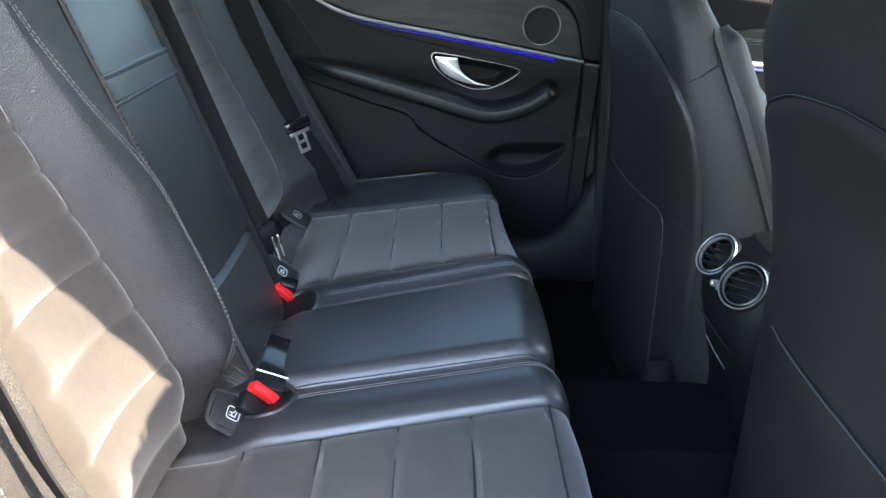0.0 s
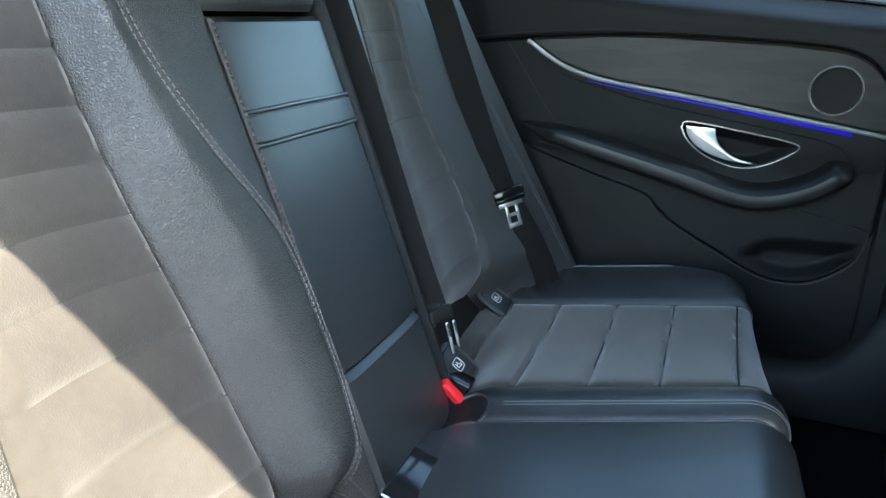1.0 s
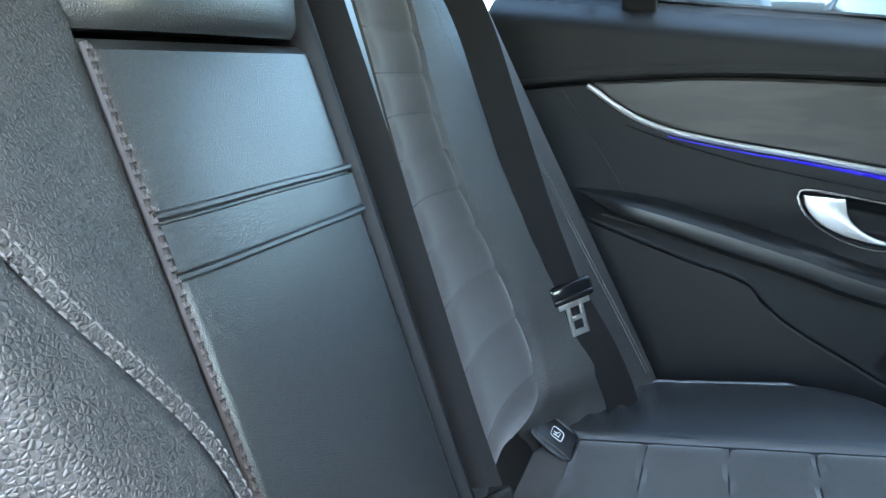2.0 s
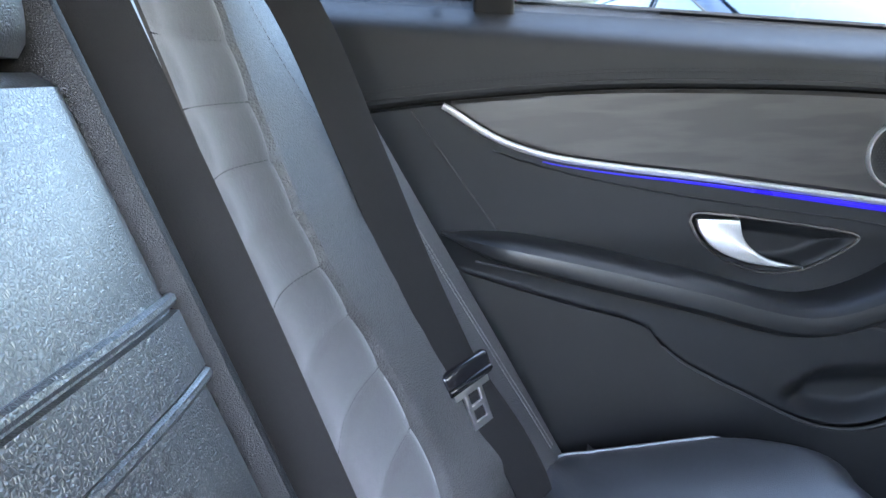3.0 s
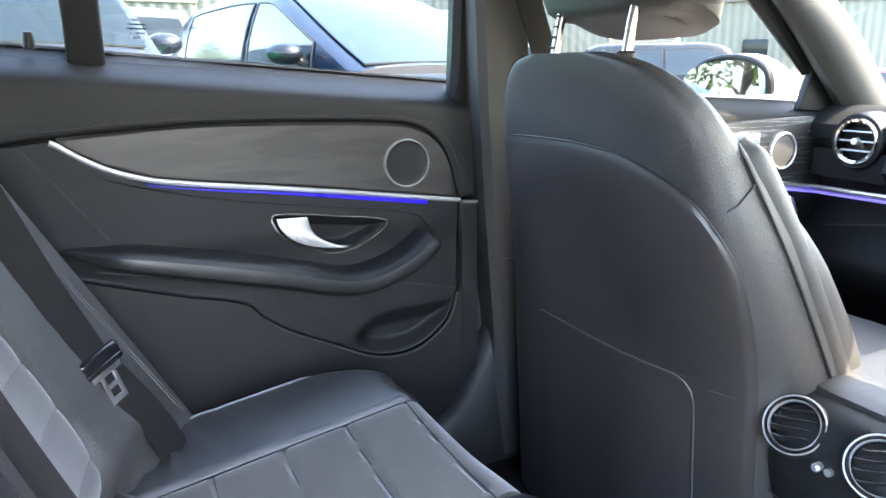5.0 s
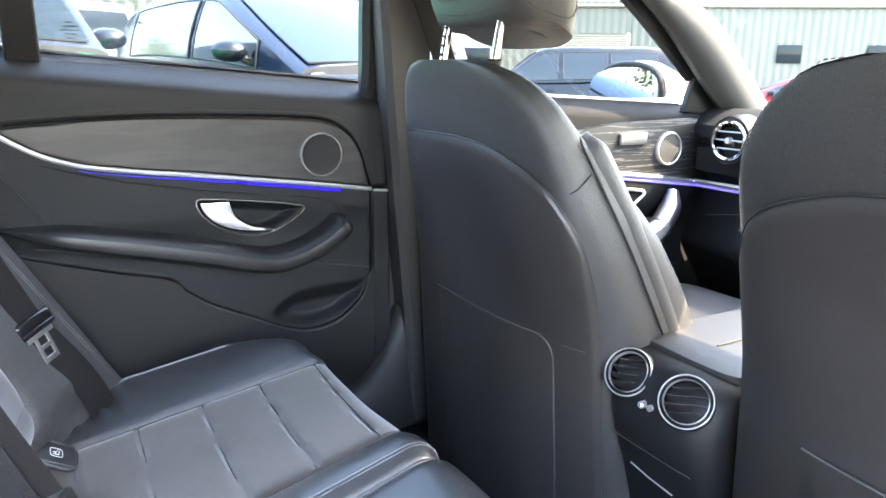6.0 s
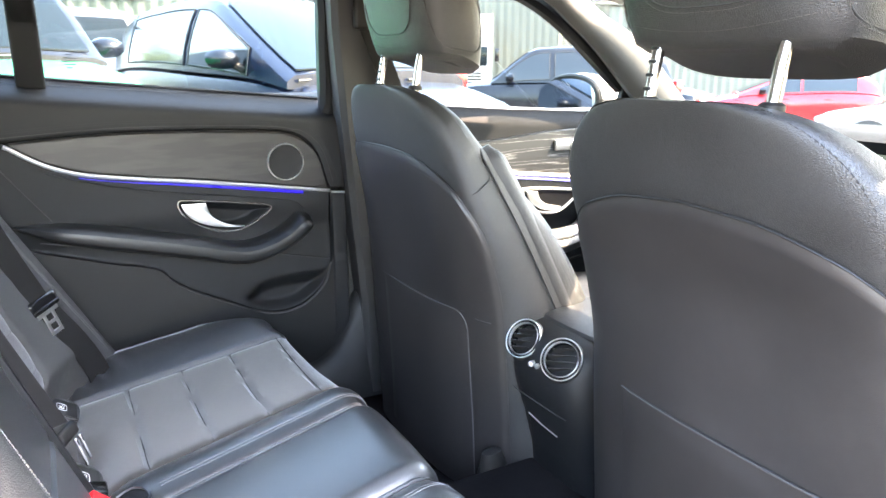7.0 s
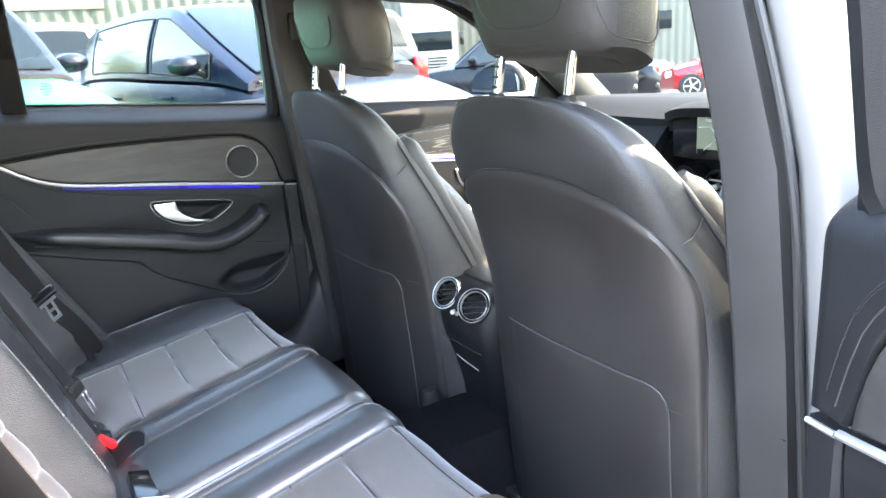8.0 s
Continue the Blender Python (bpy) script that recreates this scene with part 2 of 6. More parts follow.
def rbox(size, bevel, m, segments=3):
    """A box with rounded edges, its middle at the pose m."""
    bm = bmesh.new()
    bmesh.ops.create_cube(bm, size=1)
    bmesh.ops.scale(bm, vec=size, verts=bm.verts)
    bmesh.ops.bevel(bm, geom=bm.edges[:], offset=bevel, segments=segments, profile=0.5, affect="EDGES")
    bmesh.ops.transform(bm, matrix=m, verts=bm.verts)
    return from_bm(bm)


def box(x0, x1, y0, y1, z0, z1, bevel=0.01):
    return rbox((x1 - x0, y1 - y0, z1 - z0), bevel, pose((x0 + x1) / 2, (y0 + y1) / 2, (z0 + z1) / 2))


def prism(points, depth, bevel=0.0, segments=2):
    """A flat outline of 3D points, drawn out by the vector depth, with rounded rims."""
    bm = bmesh.new()
    vs = [bm.verts.new(p) for p in points]
    face = bm.faces.new(vs)
    ex = bmesh.ops.extrude_face_region(bm, geom=[face])
    moved = [g for g in ex["geom"] if isinstance(g, bmesh.types.BMVert)]
    bmesh.ops.translate(bm, vec=depth, verts=moved)
    bmesh.ops.recalc_face_normals(bm, faces=bm.faces)
    if bevel:
        d = Vector(depth).normalized()
        rims = [e for e in bm.edges if abs((e.verts[0].co - e.verts[1].co).normalized().dot(d)) < 0.3]
        bmesh.ops.bevel(bm, geom=rims, offset=bevel, segments=segments, profile=0.5, affect="EDGES")
    return from_bm(bm)


def lathe(profile, m, n=32, caps=False):
    """Turned shape: profile of (radius, height) about the z axis of the pose m."""
    rings = [[m @ Vector((r * math.cos(a), r * math.sin(a), h)) for a in (math.tau * k / n for k in range(n))] for r, h in profile]
    return loft(rings, caps)


def joined(*shapes):
    v, f = [], []
    for sv, sf in shapes:
        o = len(v)
        v += sv
        f += [tuple(i + o for i in q) for q in sf]
    return v, f


def moved(shape, m):
    return [tuple(m @ Vector(p)) for p in shape[0]], shape[1]


def stitches(points, dash=0.0042, gap=0.0022, r=0.0006, lift=(0, 0, 0)):
    """A row of short threads along points."""
    p = [Vector(q) for q in points]
    dist = [0.0]
    for a, b in zip(p, p[1:]):
        dist.append(dist[-1] + (b - a).length)

    def at(s):
        for i in range(len(p) - 1):
            if s <= dist[i + 1]:
                return p[i].lerp(p[i + 1], (s - dist[i]) / max(1e-9, dist[i + 1] - dist[i]))
        return p[-1]
    s, shapes, up = 0.0, [], Vector(lift)
    while s + dash < dist[-1]:
        a, b = at(s), at(s + dash)
        shapes.append(tube([a + up, (a + b) / 2 + up * 1.4, b + up], r, 4))
        s += dash + gap
    return joined(*shapes)


def mesh_of(name, shape, mat, sharp=35):
    me = bpy.data.meshes.new(name)
    me.from_pydata(shape[0], [], shape[1])
    me.validate()
    bm = bmesh.new()
    bm.from_mesh(me)
    bmesh.ops.recalc_face_normals(bm, faces=bm.faces)
    bm.to_mesh(me)
    bm.free()
    me.materials.append(mat)
    me.shade_smooth()
    me.set_sharp_from_angle(angle=radians(sharp))
    return me


def part(name, shape, mat, parent, label="", sharp=35):
    ob = new(name, mesh_of(name, shape, mat, sharp))
    ob.parent = parent
    if parent is not None and parent.type == "EMPTY":
        ob.matrix_parent_inverse = Matrix.Translation(-parent.location)
    if label:
        ob["label"] = label
    return ob


def thing(name, base, label, category, group="", kind=""):
    ob = new(name)
    ob.empty_display_size = 0.05
    ob.location = base
    return tagged(ob, label, category, group, kind)


def single(name, shape, mat, label, category, group="", kind="", sharp=35):
    return tagged(new(name, mesh_of(name, shape, mat, sharp)), label, category, group, kind)


# ---- ground and car shell ----
MID = -0.028          # the car's middle line
FLOOR = 0.27


def asphalt():
    m = material("asphalt", (0.09, 0.088, 0.084), 0.85, vary=0.3, vary_scale=1.5, grain="noise", grain_scale=120, grain_depth=0.004)
    single("ground", grid(lambda u, v: (lerp(-150, 200, u), lerp(-200, 200, v), -min(0.75, 0.03 * max(0.0, lerp(-150, 200, u) - 1.5))), 351, 3), m, "grey worn asphalt of a car park", "ground", kind="structure")


asphalt()


def mirrored(p, side):
    """A point of the car's left side, or its twin on the right."""
    return (p[0], p[1] if side > 0 else 2 * MID - p[1], p[2])


def floor_shape():
    def at(u, v):
        x, y = lerp(-0.62, 1.55, u), lerp(-0.74, 0.74, v)
        hump = 0.13 * (1 - smooth(0.09, 0.16, abs(y)))
        kick = 0.30 * smooth(1.25, 1.55, x)
        return x, y + MID, FLOOR + max(hump * smooth(-0.4, 0.2, x), 0) + kick
    return slab(at, 60, 60, (0, 0, -0.05))


single("floor", floor_shape(), CARPET, "black carpeted car floor with a centre tunnel", "floor", kind="structure")


def roof_height(x, w):
    return 1.375 - 0.06 * abs(w / 0.6) ** 4 - 0.10 * max(0.0, x - 0.2) ** 2 - 0.03 * max(0.0, -0.6 - x) ** 2


single("ceiling", slab(lambda u, v: (lerp(-1.55, 1.04, u), MID + lerp(-0.52, 0.52, v), roof_height(lerp(-1.55, 1.04, u), lerp(-0.6, 0.6, v))), 30, 20, (0, 0, 0.012)), LINER,
       "light grey fabric headliner", "headliner", kind="structure")

shell = thing("car_body", (0, MID, 0), "silver estate car body with its rear door open", "car body", kind="structure")
part("roof", slab(lambda u, v: (lerp(-1.6, 1.03, u), MID + lerp(-0.535, 0.535, v), roof_height(lerp(-1.6, 1.03, u), lerp(-0.6, 0.6, v)) + 0.03), 30, 20, (0, 0, 0.015)), SILVER_PAINT, shell)

for side in (1, -1):
    # roof rail running down into the front pillar
    rail = spline([mirrored(p, side) for p in ((-1.65, 0.50, 1.26), (-1.0, 0.505, 1.325), (-0.3, 0.495, 1.335), (0.3, 0.495, 1.335), (0.76, 0.53, 1.305), (0.99, 0.60, 1.225), (1.165, 0.615, 1.125), (1.345, 0.64, 0.99), (1.465, 0.66, 0.90))], 60)
    part("pillar", tube(rail, lambda t: lerp(0.035, 0.062, smooth(0.6, 0.8, t)), 12, 0.8), PILLAR, shell, "grey textured front pillar and roof rail trim")
    part("roof_rail", tube([Vector(p) + Vector((0.02, side * 0.025, 0.015)) for p in rail], lambda t: 0.032, 10, 1.0), SILVER_PAINT, shell)
    # middle pillar: trim, seal and painted flange
    trim, flange, seal = [], [], []
    for z, x0, x1, yi, yo in ((0.30, 0.40, 0.72, 0.64, 0.70), (0.55, 0.39, 0.62, 0.635, 0.705), (0.80, 0.365, 0.50, 0.63, 0.70), (1.00, 0.345, 0.43, 0.62, 0.69), (1.18, 0.32, 0.42, 0.59, 0.655), (1.33, 0.30, 0.42, 0.54, 0.61)):
        trim.append([mirrored(p, side) for p in ((x0 + 0.012, yi, z), (x1, yi, z), (x1, yo, z), (x0 + 0.004, yo, z), (x0, yo - 0.01, z), (x0, yi + 0.012, z))])
        dx = 0.012
        face = spline([(x0 + dx + 0.006, yo + 0.016, z), (x0 + dx + 0.001, yo + 0.034, z), (x0 + dx + 0.003, yo + 0.052, z), (x0 + dx + 0.020, yo + 0.066, z), (x0 + dx + 0.030, yo + 0.088, z), (x0 + dx + 0.030, yo + 0.115, z), (x0 + dx + 0.036, yo + 0.138, z), (x0 + dx + 0.058, yo + 0.155, z), (x0 + dx + 0.080, yo + 0.160, z)], 26)
        flange.append([mirrored(p, side) for p in ([(x1, yo + 0.004, z), (x1, yo + 0.16, z)] + [tuple(q) for q in reversed(face)] + [(x0 + dx + 0.02, yo + 0.004, z)])])
        seal.append(mirrored((x0 + 0.008, yo + 0.012, z), side))
    part("middle_pillar", loft(trim), DARKTRIM, shell, "dark middle pillar trim")
    if side < 0:
        part("pillar_flange", loft(flange), SILVER_PAINT, shell, "silver painted door opening edge")
    if side < 0:
        part("door_seal", tube(spline(seal, 30), 0.0045, 8), RUBBER, shell, "black rubber door seal")
    back_end = -1.62 if side > 0 else 0.42
    part("cant_rail", slab(lambda u, v: mirrored((lerp(back_end, 0.80, u), lerp(0.49, 0.635, v), lerp(1.372, 1.318, v * v) - 0.06 * smooth(0.3, 0.8, lerp(back_end, 0.80, u)) * v), side), 20, 6, (0, 0, 0.012)), SILVER_PAINT, shell)
    if side > 0:
        part("pillar_filler", box(0.372, 0.50, 0.702, 0.742, 0.30, 1.02, 0.004), RUBBER, shell)
    foot = []
    for k in range(61):
        t = k / 60
        x = lerp(-0.50, 0.50, t)
        rise = 0.20 * smooth(0.22, 0.42, x) ** 2.2
        foot.append([mirrored(q, side) for q in ((x, 0.715, 0.30), (x, 0.712, 0.375 + rise), (x, 0.690, 0.392 + rise), (x, 0.670, 0.386 + rise), (x - 0.01, 0.650, 0.350 + 0.8 * rise), (x, 0.640, 0.290), (x, 0.67, 0.28))])
    part("sill_trim", loft(foot), HARD, shell, "dark sill trim curving up into the middle pillar", 70)
    part("pillar_seam", tube([mirrored(p, side) for p in ((0.376, 0.70, 0.705), (0.378, 0.645, 0.708), (0.392, 0.632, 0.708), (0.52, 0.632, 0.712))], 0.0014, 6), RUBBER, shell)
    # sill
    part("sill", loft([[mirrored((x, y, z), side) for y, z in ((0.69, 0.27), (0.70, 0.36), (0.74, 0.385), (0.80, 0.38), (0.86, 0.34), (0.89, 0.24), (0.88, 0.18), (0.70, 0.18))] for x in (-0.55, 0.0, 0.5, 1.4)]), SILVER_PAINT if side < 0 else HARD, shell)
    # rear quarter: panel behind the door opening, pillar and load bay side
    part("quarter_panel", loft([[mirrored((x, y, z), side) for y, z in ((0.66, 0.27), (0.69, 0.60), (0.67, 1.0), (0.72, 1.05), (0.80, 1.0), (0.89, 0.8), (0.90, 0.5), (0.86, 0.25))] for x in (-0.62, -0.9, -1.5, -1.7)]), SILVER_PAINT, shell)
    part("rear_pillar", loft([[mirrored(p, side) for p in ((x - 0.16, 0.66, 1.0), (x, 0.66, 1.0), (x, 0.74, 1.0), (x - 0.16, 0.74, 1.0))] if k == 0 else
                              [mirrored(p, side) for p in ((x - 0.13, 0.57, 1.33), (x, 0.57, 1.33), (x, 0.63, 1.33), (x - 0.13, 0.63, 1.33))] for k, x in ((0, -0.56), (1, -0.50))]), PILLAR, shell)
    part("window_glass", slab(lambda u, v: mirrored((lerp(-1.6, -0.68, u), lerp(0.71, 0.62, v), lerp(1.04, 1.32, v)), side), 4, 4, (0, side * 0.004, 0)), GLASS, shell).visible_shadow = False
    # front wing and scuttle side
    part("front_wing", loft([[mirrored((x, y, z - d), side) for y, z in ((0.60, 0.50), (0.66, 0.88), (0.72, 0.915), (0.84, 0.87), (0.91, 0.75), (0.91, 0.35), (0.80, 0.3))] for x, d in ((1.42, 0), (1.9, 0.04), (2.6, 0.16), (2.85, 0.3))]), SILVER_PAINT, shell)

part("tailgate", loft([[(x, MID + y, z) for y, z in ((-0.86, 0.3), (-0.86, 1.0), (0.86, 1.0), (0.86, 0.3))] for x in (-1.72, -1.66)]), SILVER_PAINT, shell)
part("rear_glass", slab(lambda u, v: (lerp(-1.69, -1.58, v), MID + lerp(-0.7, 0.7, u), lerp(1.0, 1.30, v)), 6, 4, (-0.005, 0, 0)), GLASS, shell).visible_shadow = False
part("bonnet", slab(lambda u, v: (lerp(1.62, 2.95, u), MID + lerp(-0.72, 0.72, v), 0.895 - 0.16 * u ** 1.8 - 0.05 * abs(2 * v - 1) ** 3), 16, 12, (0, 0, -0.03)), SILVER_PAINT, shell)
part("windscreen", slab(lambda u, v: (lerp(1.66 - 0.24 * abs(2 * u - 1) ** 2, 1.045 - 0.06 * abs(2 * u - 1) ** 2, v), MID + lerp(lerp(-0.70, -0.58, v), lerp(0.70, 0.58, v), u), lerp(0.93, 1.30 - 0.04 * abs(2 * u - 1) ** 2, v)), 16, 10, (0.005, 0, 0.003)), WINDSCREEN_GLASS, shell)
part("bulkhead", box(1.56, 1.60, MID - 0.70, MID + 0.70, 0.25, 0.93, 0.01), HARD, shell)
part("load_floor", box(-1.66, -0.55, MID - 0.66, MID + 0.66, 0.52, 0.56, 0.01), CARPET, shell)


# ---- rear bench ----
def stitch_line(z):
    return along(((0.52, 0.160), (0.58, 0.136), (0.64, 0.123), (0.70, 0.121), (0.80, 0.130), (0.905, 0.187), (0.99, 0.220), (1.12, 0.225)), z)


SEAMS = (0.470, 0.547, 0.621, 0.690, 0.752, 0.804, 0.848, 0.890, 0.930, 0.971, 1.014, 1.058, 1.10, 1.15)


def quilt_at(z):
    """How far z lies between the seam below it and the seam above it."""
    for a, b in zip(SEAMS, SEAMS[1:]):
        if z < b:
            return max(0.0, (z - a) / (b - a))
    return 1.0


def back_plane(z):
    return -0.268 - 0.38 * (z - 0.635)


def back_point(w, z):
    """The front of the backrest at the distance w from the middle line; the belt's slot lies on the left of the armrest."""
    a, m = abs(w), stitch_line(z)
    e, f = suede_in(z, w), suede_out(z, w)
    if a < 0.102:
        o = -0.002 - 0.004 * (a / 0.102) ** 4
    elif w > 0 and a < e:
        if a < 0.122:
            o = -0.006 + 0.006 * math.sin((a - 0.102) / 0.020 * math.pi)
        elif a < 0.130:
            o = -0.055
        else:
            t = (a - 0.130) / (e - 0.130)
            o = -0.022 - 0.006 * t + 0.003 * math.sin(t * math.pi)
    elif a < m:
        t = (a - 0.102) / (m - 0.102)
        o = -0.004 + 0.016 * math.sin(min(1.0, t) * math.pi / 2) ** 2
    elif a < e:
        t = (a - m) / (e - m)
        o = 0.012 + 0.008 * math.sin(t * math.pi) - (0.042 if w > 0 else 0.032) * smooth(0.45, 1.0, t)
        o -= 0.010 * math.exp(-((z - 0.70) / 0.07) ** 2 - ((t - 0.55) / 0.25) ** 2)
    elif a < f:
        t = (a - e) / (f - e)
        k = quilt_at(z)
        o = (-0.030 if w > 0 else -0.020 - 0.010 * t) - 0.012 * math.sin(t * math.pi) + (0.0040 if w > 0 else 0.009) * math.sin(k * math.pi) ** 0.4 * smooth(0, 0.25 if w > 0 else 0.10, t) * smooth(1, 0.90, t)
    else:
        rim = back_rim(w)
        t = (a - f) / (rim - f)
        crest = 0.068 - 0.165 * (z - 0.555) if w > 0 else 0.062 - 0.13 * (z - 0.55)
        o = lerp(-0.030, crest, min(1.0, t / 0.92) ** (0.75 if w > 0 else 1.8))
        o -= 0.10 * (smooth(0.90, 1.0, t) if w > 0 else smooth(0.86, 1.0, t))
    if a > 0.11:
        o -= 0.07 * smooth(0.61, 0.50, z) * smooth(0.11, 0.16, a) * (smooth(0.58, 0.46, a) if w > 0 else lerp(1.0, 0.30, smooth(0.20, 0.26, a)))
    top = smooth(1.08, 1.14, z)
    return back_plane(z) + o - 0.05 * top, MID + w, z


def back_rim(w):
    """Where the backrest ends beside the door."""
    return 0.645 if w > 0 else 0.60


def suede_in(z, w=-1):
    if w > 0:
        return along(((0.50, 0.195), (0.75, 0.218), (0.87, 0.228), (1.0, 0.244), (1.12, 0.252)), z)
    return along(((0.50, 0.205), (0.60, 0.222), (0.75, 0.240), (0.92, 0.262), (1.12, 0.262)), z)


def suede_out(z, w=1):
    if w < 0:
        return along(((0.50, 0.415), (0.60, 0.419), (0.65, 0.420), (0.69, 0.415), (0.75, 0.408), (0.85, 0.397), (0.95, 0.378), (1.03, 0.370), (1.12, 0.375)), z)
    bow = 0.004 * (math.sin(math.pi * quilt_at(z)) ** 0.6 - 0.6)
    return along(((0.50, 0.380), (0.58, 0.396), (0.65, 0.413), (0.76, 0.392), (0.85, 0.360), (0.92, 0.353), (1.03, 0.376), (1.12, 0.388)), z) + bow


def back_strip(lo, hi, z0, z1, sgn, nu, nv, lip=0.004, drop=0.007):
    """A strip of the backrest between two curves, its rims turned in and its rear closed."""
    def at(u, v):
        z = lerp(z0, z1, v)
        a = lerp(lo(z), hi(z), u)
        x, y, z = back_point(sgn * a, z)
        edge = min(u, 1 - u) * (hi(z) - lo(z))
        endz = min(v, 1 - v) * (z1 - z0)
        return x - drop * (1 - smooth(0, lip * 1.6, edge)) - 0.007 * (1 - smooth(0, lip, endz)), y, z
    return slab(at, nu, nv, (-0.06, 0, -0.02))


bench = thing("rear_bench_seat", (0, MID, 0.30), "black leather and charcoal suede rear bench with quilted panels", "car seat")
part("seat_frame", slab(lambda u, v: (back_plane(lerp(0.46, 1.12, v)) - 0.075, MID + lerp(-0.60, 0.62, u), lerp(0.46, 1.12, v)), 3, 3, (-0.03, 0, 0)), HARD, bench, "hidden black backrest frame")
arm = part("armrest", back_strip(lambda z: -0.101, lambda z: 0.101, 0.641, 0.992, 1, 48, 70, lip=0.0025, drop=0.003), LEATHER, bench, "folded black leather centre armrest")


def across(z, dx, half=0.1, n=24):
    return [Vector(back_point(lerp(-half, half, k / (n - 1)), z + 0.001 * math.sin(math.pi * k / (n - 1)))) + Vector((dx, 0, 0)) for k in range(n)]


for z in (0.874, 0.905):
    part("seam", tube(across(z, 0.001), 0.0028, 8), LEATHER, arm)
part("pull_strap", slab(lambda u, v: Vector(back_point(lerp(-0.099, 0.099, u), lerp(0.878, 0.901, v) + 0.001 * math.sin(math.pi * u))) + Vector((0.003, 0, 0)), 24, 6, (-0.004, 0, 0)), LEATHER, arm)
edge_line = [Vector(back_point(-0.1023, z)) + Vector((-0.0005, 0, 0)) for z in (lerp(0.644, 0.99, k / 50) for k in range(51))]
cord = part("edge_cord", tube(edge_line, 0.0026, 8), CORD, arm, "brown-black braided cord along the armrest")
for d in (-0.0012, 0.0012):
    part("cord_stitching", stitches([p + Vector((0, d, 0)) for p in edge_line], r=0.0011, lift=(0.0021, 0, 0)), CORD, cord)
part("centre_base", back_strip(lambda z: -0.101, lambda z: 0.101, 0.50, 0.6395, 1, 30, 24, lip=0.0025), LEATHER, bench)
part("top_pad", slab(lambda u, v: (back_plane(lerp(0.997, 1.12, v)) + 0.016 * math.sin(min(1, v * 1.4) * math.pi) ** 0.6 - 0.02 * abs(2 * u - 1) ** 4, MID + lerp(-0.104, 0.104, u), lerp(0.997, 1.12, v)), 24, 24, (-0.07, 0, 0)), LEATHER, bench)
part("belt_side_strip", back_strip(lambda z: 0.1035, lambda z: 0.1215, 0.50, 1.13, 1, 10, 90), SOFT, bench)
part("inner_strip", back_strip(lambda z: 0.1305, lambda z: suede_in(z, 1), 0.50, 1.13, 1, 12, 90), LEATHER, bench, "narrow leather edge beside the belt slot")
part("centre_bolster", back_strip(lambda z: 0.1035, lambda z: stitch_line(z), 0.50, 1.13, -1, 12, 90, drop=0.004), PALE_LEATHER, bench)
part("side_bolster", back_strip(lambda z: stitch_line(z), lambda z: suede_in(z), 0.50, 1.13, -1, 26, 90), PALE_LEATHER, bench, "broad grained leather bolster")
for d in (-0.0045, 0.0045):
    line = [Vector(back_point(-(stitch_line(z) + d), z)) for z in (lerp(0.55, 1.12, k / 60) for k in range(61))]
    part("stitching", stitches(line, lift=(0.0016, 0, 0.0005)), THREAD, bench, "row of grey stitching")
for sgn in (1, -1):
    sp = part("suede_panel", back_strip(lambda z: suede_in(z, sgn), lambda z: suede_out(z, sgn), 0.52, 1.13, sgn, 24, 150, lip=0.003), SUEDE, bench, "charcoal suede panel quilted in horizontal channels")
    part("outer_bolster", back_strip(lambda z: suede_out(z, sgn), lambda z: back_rim(sgn), 0.48, 1.13, sgn, 40, 150), PALE_LEATHER, bench)
    for k in SEAMS[1:-2]:
        e, f = suede_in(k, sgn), suede_out(k, sgn)
        part("quilt_stitching", stitches([Vector(back_point(sgn * lerp(e + 0.004, f - 0.004, i / 12), k + 0.0002)) for i in range(13)], r=0.0006, lift=(0.0003, 0, 0)), SUEDE_THREAD, bench)
    if sgn > 0:
        for d in (-0.004, 0.004):
            part("stitching", stitches([Vector(back_point(along(((0.5, 0.606), (0.62, 0.598), (0.70, 0.587), (0.82, 0.565), (0.95, 0.54), (1.1, 0.51)), z) + d, z)) for z in (lerp(0.56, 1.1, k / 60) for k in range(61))], lift=(0.0014, 0, 0)), THREAD, bench)
        part("stitching", stitches([Vector(back_point(along(((0.80, 0.515), (0.88, 0.488), (0.93, 0.470), (1.0, 0.445), (1.1, 0.43)), z), z)) for z in (lerp(0.80, 1.1, k / 40) for k in range(41))], r=0.0005, lift=(0.0012, 0, 0)), THREAD, bench)
        continue
    seam = [Vector(back_point(sgn * along(((0.5, 0.57), (0.62, 0.55), (0.75, 0.50), (0.85, 0.46), (0.95, 0.44), (1.1, 0.43)), z), z)) for z in (lerp(0.52, 1.1, k / 40) for k in range(41))]
    part("stitching", stitches(seam, lift=(0.0012, 0, 0)), THREAD if sgn < 0 else DARKTHREAD, bench)


# cushion
def front_edge(w):
    a = abs(w)
    if w > 0:
        return 0.168 - 0.006 * smooth(0.20, 0.33, a) - 0.016 * smooth(0.30, 0.47, a) - 0.026 * smooth(0.45, 0.53, a) - 0.20 * smooth(0.53, 0.68, a) ** 1.2
    return 0.168 + 0.024 * smooth(0.12, 0.32, a) - 0.030 * smooth(0.50, 0.60, a) - 0.16 * smooth(0.56, 0.74, a) ** 1.5


QUILT = (-0.248, -0.159, -0.065, 0.025, 0.117)
QUILT_NEAR = (-0.200, -0.112, -0.024, 0.060, 0.150)


